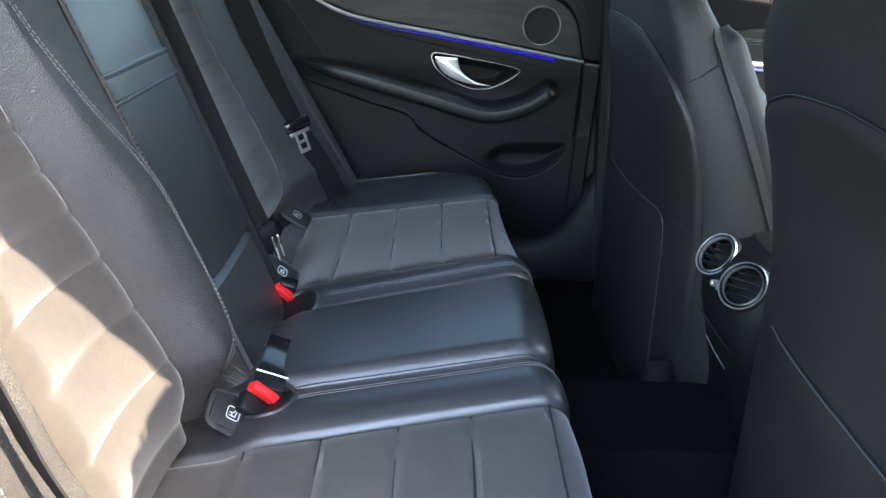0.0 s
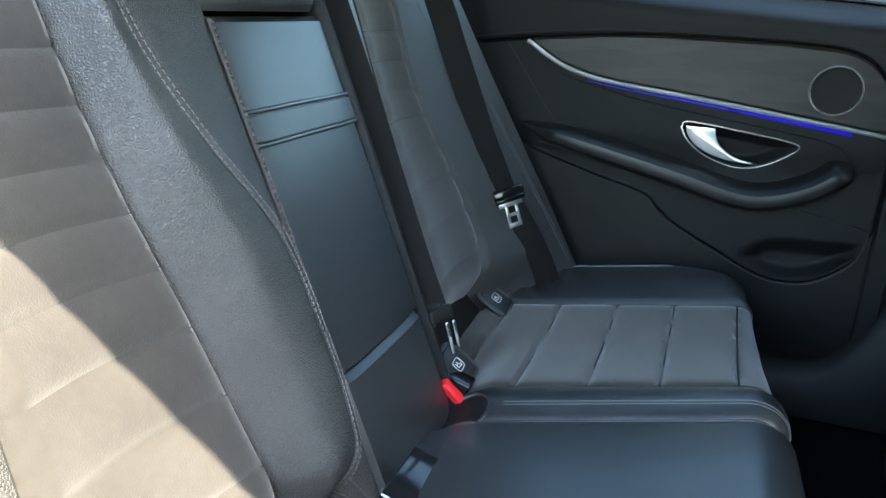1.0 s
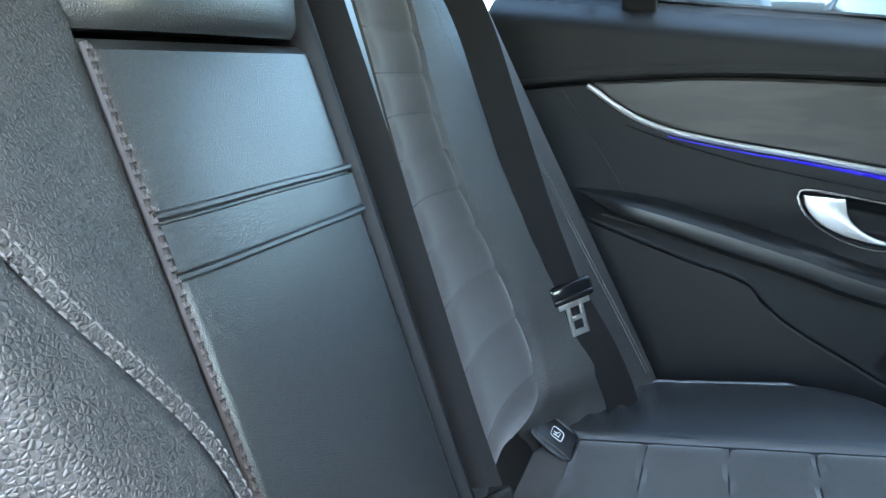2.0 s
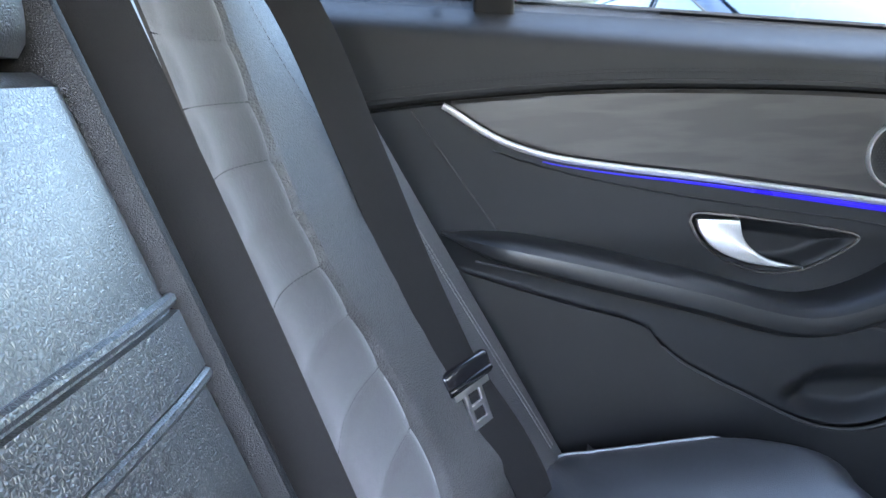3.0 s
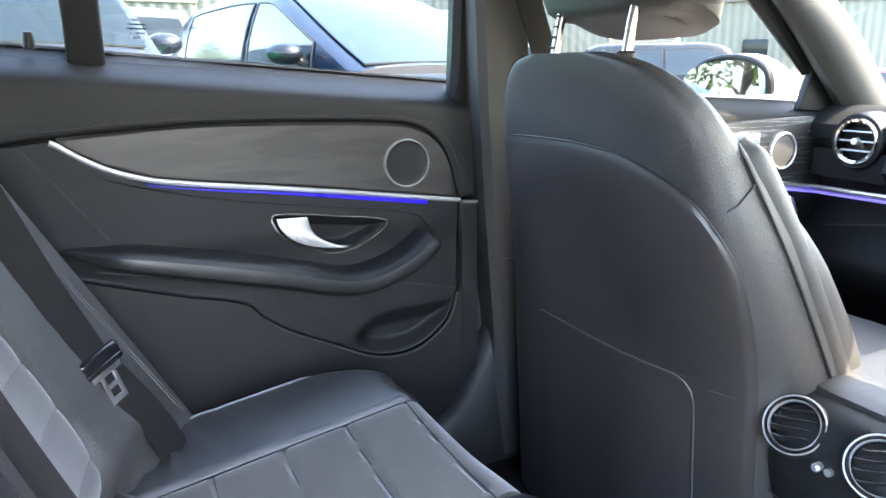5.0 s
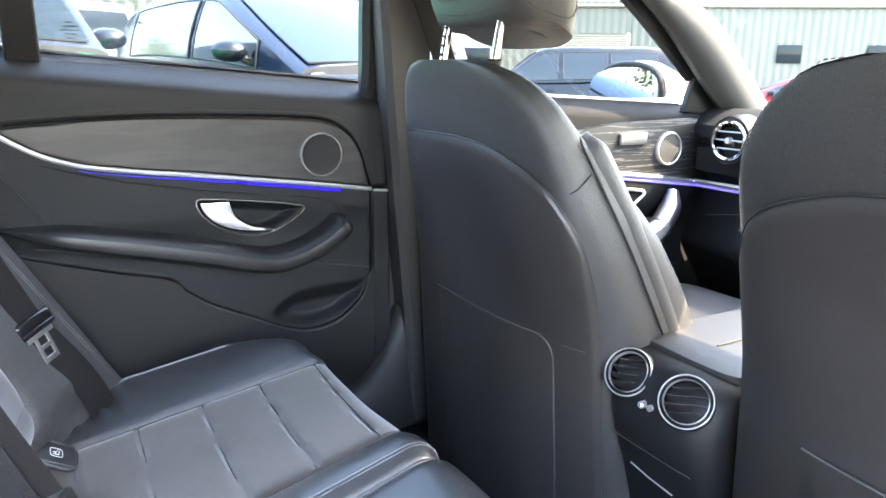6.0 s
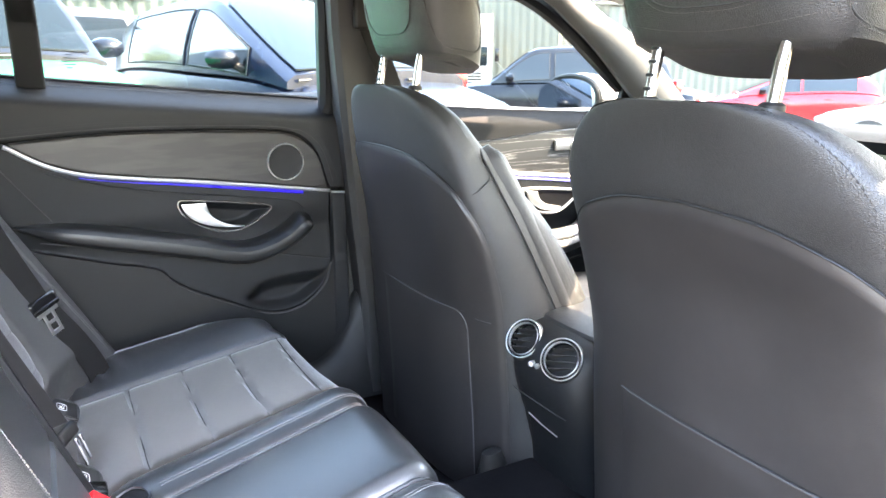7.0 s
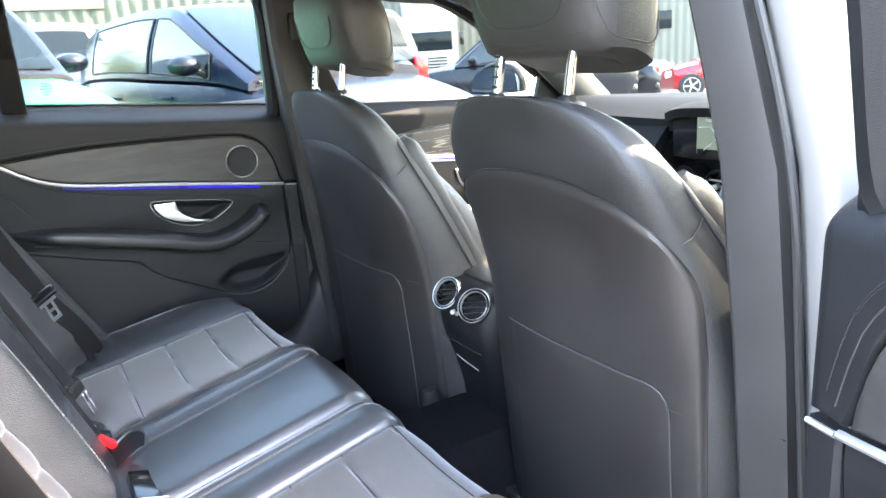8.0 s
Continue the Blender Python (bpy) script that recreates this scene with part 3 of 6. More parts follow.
def seat_shift(w, x):
    """The centre cushion lies a little towards the near side and widens forwards: where the seam w comes to lie at x."""
    far, near = (0.088, 0.078 + 0.16 * x, 0.185, 0.170 + 0.12 * x), (0.088, 0.138 - 0.08 * x, 0.185, 0.238 - 0.09 * x)
    if abs(w) < 0.088:
        return lerp(-near[1], far[1], (w + 0.088) / 0.176)
    c0, c1, s0, s1 = far if w > 0 else near
    a = abs(w)
    if a < s0:
        b = lerp(c1, s1, (a - c0) / (s0 - c0))
    elif a < 0.465:
        b = lerp(s1, 0.465, (a - s0) / (0.465 - s0))
    else:
        b = a
    return math.copysign(b, w)


def seat_point(w, s):
    """The cushion at the distance w from the middle, s from the back (0) over the front edge (1) down to its foot."""
    a, fx = abs(w), front_edge(seat_shift(w, 0.12))
    r = lerp(0.045, 0.028, smooth(0.30, 0.46, w))
    top = fx - r + 0.36
    total = top + r * math.pi / 2 + 0.20
    d = s * total
    if d < top:
        x, dz, nx, nz = -0.36 + d, 0.0, 0.0, 1.0
    elif d < top + r * math.pi / 2:
        g = (d - top) / r
        x, dz, nx, nz = fx - r + r * math.sin(g), -r * (1 - math.cos(g)), math.sin(g), math.cos(g)
    else:
        q = d - top - r * math.pi / 2
        x, dz, nx, nz = fx - 0.15 * q, -r - q, 1.0, 0.1
    z = 0.558 + 0.17 * min(x, fx) + dz
    h = 0.0
    if a < 0.088:
        h = 0.014 - 0.004 * (a / 0.088) ** 2 - 0.008 * smooth(0.07, 0.088, a)
    elif a < 0.185:
        t = (a - 0.088) / 0.097
        h = -0.003 + 0.013 * math.sin(t * math.pi) ** 0.75 - 0.001 * t
    elif a < 0.465:
        t = (a - 0.185) / 0.28
        h = -0.004 - 0.006 * math.sin(t * math.pi)
        seams = QUILT if w > 0 else QUILT_NEAR
        k = min(abs(x - q) for q in seams)
        if x < seams[-1]:
            h += (0.007 * smooth(0, 0.008, k) ** 0.6 - 0.004) * smooth(0, 0.07, t) * smooth(1, 0.93, t)
    else:
        t = (a - 0.465) / 0.25
        h = 0.024 * math.sin(min(1.0, t * 2.0) * math.pi / 2) - 0.010 * t - 0.060 * (smooth(0.50, 0.95, t) if w > 0 else smooth(0.62, 1.0, t))
        fold = math.exp(-((x + 0.24) / 0.07) ** 2) * smooth(0.02, 0.25, t)
        h += 0.005 * fold * math.sin((x + 0.35 * (a - 0.5)) * 150) + 0.002 * fold * math.sin(x * 310 + 2)
    v = seat_shift(w, max(-0.30, min(x, 0.16)))
    h -= 0.014 * smooth(-0.185, -0.235, x) * smooth(0.34, 0.22, abs(v))
    for bx, bv in ((-0.212, 0.070), (-0.192, -0.178)):
        h -= 0.013 * math.exp(-((x - bx) / 0.028) ** 2 - ((v - bv) / 0.032) ** 2)
    return x + h * nx, MID + v, z + h * nz


def on_seat(x, w):
    """The point of the cushion's top at x and the true distance w from the middle."""
    lo, hi = -0.7, 0.7
    for _ in range(30):
        mid = (lo + hi) / 2
        lo, hi = (mid, hi) if seat_shift(mid, x) < w else (lo, mid)
    total = front_edge(w) + 0.36 + 0.026
    d = x + 0.36
    return Vector(seat_point(lo, d / (total + 0.155)))


def seat_strip(a0, a1, sgn, nu, nv, s0=0.0, s1=1.0, lip=0.004):
    def at(u, v):
        a = lerp(a0, a1, u)
        x, y, z = seat_point(sgn * a, lerp(s0, s1, v))
        edge = min(u, 1 - u) * abs(a1 - a0)
        return x, y, z - 0.006 * (1 - smooth(0, lip * 1.5, edge))
    return slab(at, nu, nv, (-0.02, 0, -0.05))


part("centre_cushion", seat_strip(-0.0875, 0.0875, 1, 36, 80), LEATHER, bench, "smooth black leather centre cushion")
for sgn in (1, -1):
    part("cushion_bolster", seat_strip(0.0885, 0.1845, sgn, 22, 80), LEATHER, bench)
    part("cushion_panel", seat_strip(0.1855, 0.4645, sgn, 40, 110), SUEDE, bench, "charcoal suede cushion panel with cross seams")
    part("cushion_outer_bolster", seat_strip(0.4655, 0.715, sgn, 60, 150), LEATHER, bench, "creased black leather cushion bolster")
    for d in (0.1165, 0.1225):
        line = [Vector(seat_point(sgn * d, lerp(0.275, 0.86, k / 60))) for k in range(61)]
        part("stitching", stitches(line, dash=0.0034, gap=0.0013, r=0.00055, lift=(0, 0, 0.0010)), THREAD, bench, "double row of grey stitching")
    rim = [Vector(seat_point(sgn * (0.607 if sgn > 0 else 0.665), lerp(0.12, 0.70, k / 60))) + Vector((0, 0, 0.001)) for k in range(61)]
    part("piping", tube(rim, 0.0021, 6), PIPING, bench, "thin grey piping")
    cord = [Vector(seat_point(sgn * 0.0882, lerp(0.2, 0.86, k / 60))) + Vector((0, 0, 0.002)) for k in range(61)]
    part("piping", tube(cord, 0.003, 6), LEATHER, bench)
    for q in (QUILT if sgn > 0 else QUILT_NEAR):
        part("quilt_stitching", stitches([Vector((q, MID + seat_shift(sgn * w, q), 0)) + Vector((0, 0, next(seat_point(sgn * w, s / 400)[2] for s in range(400) if seat_point(sgn * w, s / 400)[0] >= q))) for w in (lerp(0.19, 0.46, k / 16) for k in range(17))], dash=0.006, gap=0.0008, r=0.0011, lift=(0, 0, 0.0006)), DARKTHREAD, bench)


def surface_pose(o, ax_x, ax_y):
    """A pose at o with its x axis along ax_x and its y axis near ax_y."""
    x = Vector(ax_x).normalized()
    z = x.cross(Vector(ax_y)).normalized()
    y = z.cross(x)
    return Matrix.Translation(o) @ Matrix((x, y, z)).transposed().to_4x4()


def isofix_cover(at, ax_x, ax_y):
    m = surface_pose(at, ax_x, ax_y)
    ob = thing("isofix_cover", at, "small black plastic child seat anchor flap with a white pictogram", "anchor cover", group="anchor covers")
    part("flap", rbox((0.056, 0.044, 0.005), 0.0024, m), PLAIN_LEATHER, ob)
    loop = [m @ Vector((0.031 * (abs(math.cos(a)) ** 0.5) * (1 if math.cos(a) > 0 else -1), 0.025 * (abs(math.sin(a)) ** 0.5) * (1 if math.sin(a) > 0 else -1), -0.001)) for a in (math.tau * k / 28 for k in range(28))]
    part("surround", tube(loop, 0.003, 6, closed=True, up=m.to_3x3() @ Vector((0, 0, 1))), LEATHER, ob, "leather covered surround")
    badge = [(0.0085 * math.copysign(abs(math.cos(a)) ** 0.4, math.cos(a)), 0.0085 * math.copysign(abs(math.sin(a)) ** 0.4, math.sin(a)), 0.0028) for a in (math.tau * k / 24 for k in range(24))]
    bars = [tube([m @ Vector(p) for p in badge], 0.0006, 5, closed=True)]
    bars += [tube([m @ Vector(p) for p in pts], 0.0008, 5) for pts in (((-0.005, -0.004, 0.0028), (0.003, -0.004, 0.0028), (0.004, 0.004, 0.0028)), ((-0.005, 0.000, 0.0028), (0.000, 0.001, 0.0028), (0.002, 0.005, 0.0028)), ((-0.001, -0.004, 0.0028), (-0.002, -0.001, 0.0028)))]
    part("pictogram", joined(*bars), WHITE_INK, ob, "white printed pictogram")


isofix_cover((-0.268, 0.400, 0.530), (0.82, 0.10, -0.56), (0.02, 0.95, 0.2))
isofix_cover((-0.246, 0.146, 0.530), (0.74, 0.18, -0.62), (0.02, 0.95, 0.25))
isofix_cover((-0.228, -0.232, 0.526), (0.74, 0.18, -0.62), (0.03, 0.95, 0.25))


def buckle(at, head, label, long, hollow):
    """A buckle that lies across the seat in a dark hollow of the cushion, its button turned down at the end."""
    m = surface_pose(at, (0.955, 0.0, -0.295), (-0.09, 0.996, 0.03))
    mb = surface_pose(head, (0.605, 0.25, -0.745), (0.02, 0.93, 0.37))
    ob = thing("belt_buckle", at, label, "belt buckle", group="rear belt buckles")
    part("body", rbox((0.045, long, 0.018), 0.003, m @ pose(0, 0.001 + long / 2, -0.006)), GLOSSBLACK, ob, "glossy black buckle body")
    part("collar", rbox((0.041, 0.026, 0.016), 0.003, m @ pose(0, -0.011, -0.008)), SOFT, ob)
    # the highlight across the long body is put in as a steel line
    if long > 0.05:
        part("glint_line", tube([m @ Vector((-0.021, 0.0, 0.003)), m @ Vector((0.021, 0.0, 0.003))], 0.0012, 6), STEEL, ob, "thin steel line standing in for a highlight")
    part("release_button", rbox((0.045, 0.014, 0.016), 0.0028, mb @ pose(0, -0.007, -0.007)), RED, ob, "bright red release button")
    part("foot", rbox((0.050, 0.030, 0.018), 0.006, mb @ pose(0, -0.024, -0.018)), SOFT, ob)
    cx, cw, rx, rw = hollow
    rings = [[on_seat(cx + rx * q * math.cos(a), cw + rw * q * math.sin(a)) + Vector((0, 0, 0.0022 * (1 - q ** 6))) for a in (math.tau * k / 28 for k in range(28))] for q in (0.02, 0.4, 0.75, 0.92, 1.0)]
    verts = [p for ring in rings for p in ring]
    faces = [tuple(range(28))] + [((r * 28 + (k - 1) % 28), ((r + 1) * 28 + (k - 1) % 28), ((r + 1) * 28 + k), (r * 28 + k)) for r in range(4) for k in range(28)]
    part("recess", (verts, faces), SOFT, ob, "dark moulded recess")
    lip = tube([p + Vector((0, 0, 0.001)) for p in rings[-1]], 0.0026, 6, closed=True, up=(0, 0, 1))
    part("recess_lip", lip, LEATHER, ob, "rolled leather edge")


buckle((-0.238, 0.112, 0.522), (-0.2213, 0.0812, 0.5322), "black seat belt buckle with a red button beside the centre seat", 0.030, (-0.213, 0.072, 0.033, 0.036))
buckle((-0.193, -0.1675, 0.5394), (-0.1908, -0.1933, 0.539), "glossy black belt buckle with a red button in a hollow", 0.0875, (-0.198, -0.176, 0.031, 0.034))
for ends in (((-0.252, -0.166, 0.5545), (-0.240, -0.166, 0.546), (-0.228, -0.169, 0.5385)), ((-0.262, -0.177, 0.542), (-0.245, -0.178, 0.540), (-0.226, -0.185, 0.536)), ((-0.264, -0.181, 0.540), (-0.247, -0.182, 0.538), (-0.228, -0.189, 0.534))):
    part("stitching", stitches(spline([Vector(e) for e in ends], 12), dash=0.003, gap=0.001, r=0.0005, lift=(0.001, 0, 0.0015)), THREAD, bench, "short cross stitching")


def tongue_plate(m, parent):
    part("stop", joined(rbox((0.064, 0.026, 0.012), 0.005, m), rbox((0.060, 0.006, 0.016), 0.002, m @ pose(0, -0.006, 0))), GLOSSBLACK, parent, "black plastic belt stop")
    out = []
    for (x0, x1, y0, y1) in ((-0.013, -0.007, -0.054, -0.014), (0.007, 0.013, -0.054, -0.014), (-0.013, 0.013, -0.058, -0.050), (-0.013, 0.013, -0.038, -0.032), (-0.024, 0.024, -0.020, -0.010)):
        out.append(rbox((x1 - x0, y1 - y0, 0.003), 0.001, m @ pose((x0 + x1) / 2, (y0 + y1) / 2, 0.001)))
    part("tongue", joined(*out), STEEL, parent, "bright steel belt tongue")


for sgn in (1, -1):
    belt = thing("seat_belt", mirrored((-0.266, 0.47, 0.66), sgn), "black webbing rear seat belt hanging with its steel tongue" if sgn > 0 else "black webbing rear seat belt on the near seat", "seat belt", group="rear seat belts")
    ys = ((1.16, 0.430), (1.05, 0.432), (0.93, 0.436), (0.82, 0.444), (0.74, 0.456), (0.70, 0.464), (0.62, 0.480), (0.55, 0.495), (0.50, 0.51))
    way = spline([mirrored((back_plane(z) + along(((0.5, 0.020), (0.56, 0.034), (0.62, 0.030), (0.7, 0.014), (0.85, 0.010), (1.05, 0.008), (1.16, -0.03)), z), y, z), sgn) for z, y in ys], 40)
    part("webbing", ribbon(way, Vector((0.74, sgn * 0.62, 0.12)), 0.0235, 0.0018), WEBBING, belt)
    if sgn > 0:
        tongue_plate(surface_pose((-0.275, 0.464, 0.700), (0.66, 0.70, 0.22), (-0.34, -0.05, 0.94)), belt)

mid_belt = thing("centre_seat_belt", (-0.25, 0.097, 0.6), "black webbing centre seat belt beside the armrest", "seat belt", group="rear seat belts")
way = spline([(back_plane(z) - lerp(0.004, 0.012, smooth(0.65, 0.75, z)), lerp(0.104, 0.125, smooth(0.62, 0.85, z)), z) for z in (1.14, 1.02, 0.90, 0.78, 0.70, 0.635)], 30)
part("webbing", ribbon(way, Vector((0.86, 0.50, 0.0)), 0.0205, 0.0018), WEBBING, mid_belt)
tm = surface_pose((-0.256, 0.1, 0.625), (0.5, 0.85, 0.1), (-0.34, -0.1, 0.94))
part("stop", rbox((0.038, 0.020, 0.010), 0.004, tm), HARD, mid_belt, "black plastic belt stop")
part("tongue", rbox((0.006, 0.045, 0.004), 0.002, tm @ pose(0.004, -0.034, 0.004)), BRIGHT, mid_belt, "bright steel belt tongue")
part("tongue", rbox((0.005, 0.040, 0.004), 0.002, tm @ pose(0.015, -0.032, 0.004)), BRIGHT, mid_belt, "bright steel belt tongue")

tag = single("seat_tag", joined(rbox((0.003, 0.012, 0.045), 0.001, pose(0.172, -0.085, 0.515, 8, 0, 0))), STEEL, "small silver tag on the front of the bench", "tag")


# ---- rear doors ----
DOOR = 0.668          # the inner face of the left rear door


def inside(poly, x, z):
    """How deep (x, z) lies in a closed outline; negative outside."""
    best, inn = 1e9, False
    for i in range(len(poly)):
        (x0, z0), (x1, z1) = poly[i - 1], poly[i]
        if (z0 > z) != (z1 > z) and x < (x1 - x0) * (z - z0) / (z1 - z0) + x0:
            inn = not inn
        dx, dz = x1 - x0, z1 - z0
        t = max(0.0, min(1.0, ((x - x0) * dx + (z - z0) * dz) / (dx * dx + dz * dz + 1e-12)))
        best = min(best, math.hypot(x0 + t * dx - x, z0 + t * dz - z))
    return best if inn else -best


HANDLE = [(p.x, p.z) for p in spline([(-0.012, 0, 0.812), (-0.006, 0, 0.823), (0.03, 0, 0.821), (0.10, 0, 0.812), (0.165, 0, 0.802), (0.186, 0, 0.794), (0.176, 0, 0.780), (0.14, 0, 0.757), (0.105, 0, 0.747), (0.07, 0, 0.750), (0.03, 0, 0.766), (0.0, 0, 0.790), (-0.012, 0, 0.812)], 48)][:-1]
WOOD_TOP = ((-0.47, 0.941), (-0.404, 0.947), (-0.30, 0.958), (-0.121, 0.969), (0.05, 0.968), (0.19, 0.962), (0.245, 0.953), (0.282, 0.930), (0.306, 0.893), (0.318, 0.850), (0.325, 0.822))
CHROME_LINE = ((-0.307, 0.952), (-0.272, 0.928), (-0.237, 0.909), (-0.20, 0.896), (-0.165, 0.888), (-0.09, 0.877), (-0.007, 0.867), (0.173, 0.842), (0.323, 0.820))
POCKET_LINE = ((-0.45, 0.79), (-0.30, 0.752), (-0.265, 0.740), (-0.15, 0.705), (-0.058, 0.678), (-0.034, 0.650), (0.0, 0.624), (0.08, 0.583), (0.15, 0.550), (0.20, 0.541), (0.245, 0.549), (0.282, 0.572), (0.312, 0.607), (0.325, 0.66))
BIN_TOP = ((0.09, 0.575), (0.125, 0.592), (0.160, 0.612), (0.20, 0.620), (0.25, 0.622), (0.325, 0.624))
REST = [(-0.312, 0.800), (-0.27, 0.790), (-0.20, 0.775), (-0.013, 0.731), (0.06, 0.711), (0.115, 0.701), (0.165, 0.708), (0.215, 0.729), (0.252, 0.757), (0.266, 0.772)]


def window_sill(x):
    return 1.062 - 0.046 * (x + 0.23) / 0.545


def door_depth(x, z):
    """The door's inner face: how far out it lies."""
    y = DOOR
    s = window_sill(x)
    y += 0.055 * smooth(s - 0.05, s + 0.012, z) ** 2
    pocket = along(POCKET_LINE, x)
    under = smooth(0.80, 0.74, z)
    low = smooth(pocket + 0.004, pocket - 0.008, z)
    y += 0.008 * under * (1 - low) * smooth(0.335, 0.318, x) - 0.004 * low
    y += 0.05 * smooth(0.50, 0.34, z) * 0.6
    if x > 0.09:
        y += 0.026 * smooth(0.010, -0.030, z - along(BIN_TOP, x)) * smooth(0.105, 0.165, x) * smooth(0.332, 0.300, x) * smooth(0.0, 0.030, z - pocket)
    if -0.03 < x < 0.2 and 0.73 < z < 0.84:
        y += 0.024 * smooth(0.0, 0.022, inside(HANDLE, x, z))
    return y


def door_sheet(lo, hi, x0, x1, nx, nz, put, inset=0.0, rim=0.004, thick=0.012):
    def at(u, v):
        x = lerp(x0, x1, u)
        a, b = lo(x), hi(x)
        z = lerp(a, b, v)
        e = min(min(v, 1 - v) * abs(b - a), min(u, 1 - u) * (x1 - x0))
        return put((x, door_depth(x, z) + inset + 0.004 * (1 - smooth(0, rim, e)), z))
    back = Vector(put((0, thick, 0))) - Vector(put((0, 0, 0)))
    return slab(at, nx, nz, back)


def rear_door(put, hinge, label, light):
    door = thing("rear_door", hinge, label, "car door", group="rear doors")
    wt = lambda x: along(WOOD_TOP, x)
    cl = lambda x: along(CHROME_LINE, x) if x > -0.307 else wt(x)
    pl = lambda x: along(POCKET_LINE, x)
    part("upper_trim", door_sheet(lambda x: wt(x) + 0.0015, lambda x: window_sill(x) + 0.012, -0.47, 0.366, 110, 44, put), SOFT, door, "soft grained upper door trim")
    inlay = part("inlay", door_sheet(lambda x: cl(x) + 0.003, lambda x: max(wt(x) - 0.0015, cl(x) + 0.004), -0.300, 0.324, 90, 24, put, 0.003), ASH, door, "dark open-pore ash inlay")
    part("middle_panel", door_sheet(lambda x: 0.66 if x < -0.045 else min(0.66, pl(x) + 0.001), lambda x: min(cl(x) - 0.002, wt(x) - 0.0015), -0.47, 0.326, 190, 110, put, 0.001, 0.003), SOFT, door, "black door panel with a recessed pull")
    part("end_strip", door_sheet(lambda x: 0.36, lambda x: wt(0.325) - 0.006, 0.328, 0.366, 10, 60, put), SOFT, door)
    def lower(u, v):
        x = lerp(-0.47, 0.326, u)
        z = lerp(0.36, pl(x), v)
        return put((x, door_depth(x, min(z, pl(x) - 0.0085)) - 0.001, z))
    part("lower_panel", slab(lower, 110, 60, Vector(put((0, 0.012, 0))) - Vector(put((0, 0, 0)))), HARD, door, "dark grained lower door pocket")
    sheet = lambda x, z, d=0.0: put((x, door_depth(x, z) + d, z))
    # bright line, light line
    def line_pts(x0, x1, dz, d, n=70):
        return [sheet(x, along(CHROME_LINE, x) + dz, d) for x in (lerp(x0, x1, k / (n - 1)) for k in range(n))]
    part("trim_strip", tube(line_pts(-0.309, 0.325, 0.0, -0.003), 0.0042, 8), CHROME, door, "slim satin chrome strip")
    if light:
        pts = line_pts(-0.19, 0.262, -0.0085, 0.0005, 60)
        part("light_strip", tube(pts, lambda t: lerp(0.0008, 0.0036, smooth(0, 0.95, t)), 6), AMBIENT, door, "glowing blue ambient light strip")
    part("end_trim", tube([sheet(0.330, 0.8165, -0.002), sheet(0.362, 0.8135, -0.002)], 0.003, 6), CHROME, door)
    for dz, d in ((0.018, 0.0), (0.022, 0.0)):
        part("stitching", stitches([sheet(x, along(WOOD_TOP, x) + dz if x < 0.25 else along(WOOD_TOP, x - 0.022) + dz * 0.9, -0.001) for x in (lerp(-0.46, 0.345, k / 80) for k in range(81))], r=0.0004), DARKTHREAD, door)
    part("seam", tube([sheet(x, along(WOOD_TOP, x) + 0.010 if x < 0.25 else along(WOOD_TOP, x - 0.012) + 0.009, 0.0) for x in (lerp(-0.46, 0.335, k / 80) for k in range(81))], 0.0010, 6), RUBBER, door)
    part("seam", tube([sheet(lerp(-0.347, -0.245, t), lerp(0.946, 0.802, t), -0.0005) for t in (k / 20 for k in range(21))], 0.0012, 6), RUBBER, door)
    part("seam", tube([sheet(lerp(0.205, 0.322, t), lerp(0.680, 0.655, t), -0.0005) for t in (k / 20 for k in range(21))], 0.0018, 6), RUBBER, door)
    crease = ((-0.30, 0.915), (-0.206, 0.884), (-0.112, 0.860), (-0.002, 0.840), (0.101, 0.825), (0.214, 0.808), (0.250, 0.796), (0.268, 0.774))
    part("crease", tube([sheet(x, along(crease, x), -0.0003) for x in (lerp(-0.25, 0.268, k / 60) for k in range(61))], 0.0013, 6), SOFT, door)
    # speaker
    sm = Matrix([[*(Vector(put((1, 0, 0))) - Vector(put((0, 0, 0))))], [*(Vector(put((0, 0, 1))) - Vector(put((0, 0, 0))))], [*(Vector(put((0, -1, 0))) - Vector(put((0, 0, 0))))]]).transposed().to_4x4()
    sm = Matrix.Translation(put((0.225, DOOR, 0.892))) @ sm
    spk = part("speaker", lathe([(0.0, 0.001), (0.020, 0.0005), (0.034, 0.0), (0.0385, 0.002), (0.0385, -0.006), (0.0, -0.006)], sm, 40), SPEAKER_CLOTH, door, "round black speaker grille")
    part("ring", lathe([(0.0388, -0.004), (0.0388, 0.003), (0.0398, 0.0040), (0.0410, 0.0030), (0.0413, -0.004)], sm, 48), CHROME, spk, "thin chrome ring")
    dots = []
    for i in range(-9, 10):
        for j in range(-9, 10):
            px, py = i * 0.0036 + (j % 2) * 0.0018, j * 0.0032
            if math.hypot(px, py) < 0.032:
                dots.append(lathe([(0.0009, 0.0004), (0.0009, 0.0016), (0.0, 0.0016)], sm @ pose(px, py, 0), 5))
    part("mesh", joined(*dots), SPEAKER_CLOTH, spk)
    # pull handle
    ring = [sheet(x, z, -0.0005) for x, z in HANDLE]
    hb = part("handle_bezel", tube(ring, 0.0023, 6, closed=True, up=Vector(put((0, 1, 0))) - Vector(put((0, 0, 0)))), DARK_CHROME, door, "dark chrome handle surround")
    outer = spline([(-0.005, 0, 0.816), (0.0, 0, 0.800), (0.018, 0, 0.780), (0.05, 0, 0.765), (0.09, 0, 0.757), (0.125, 0, 0.7545)], 18)
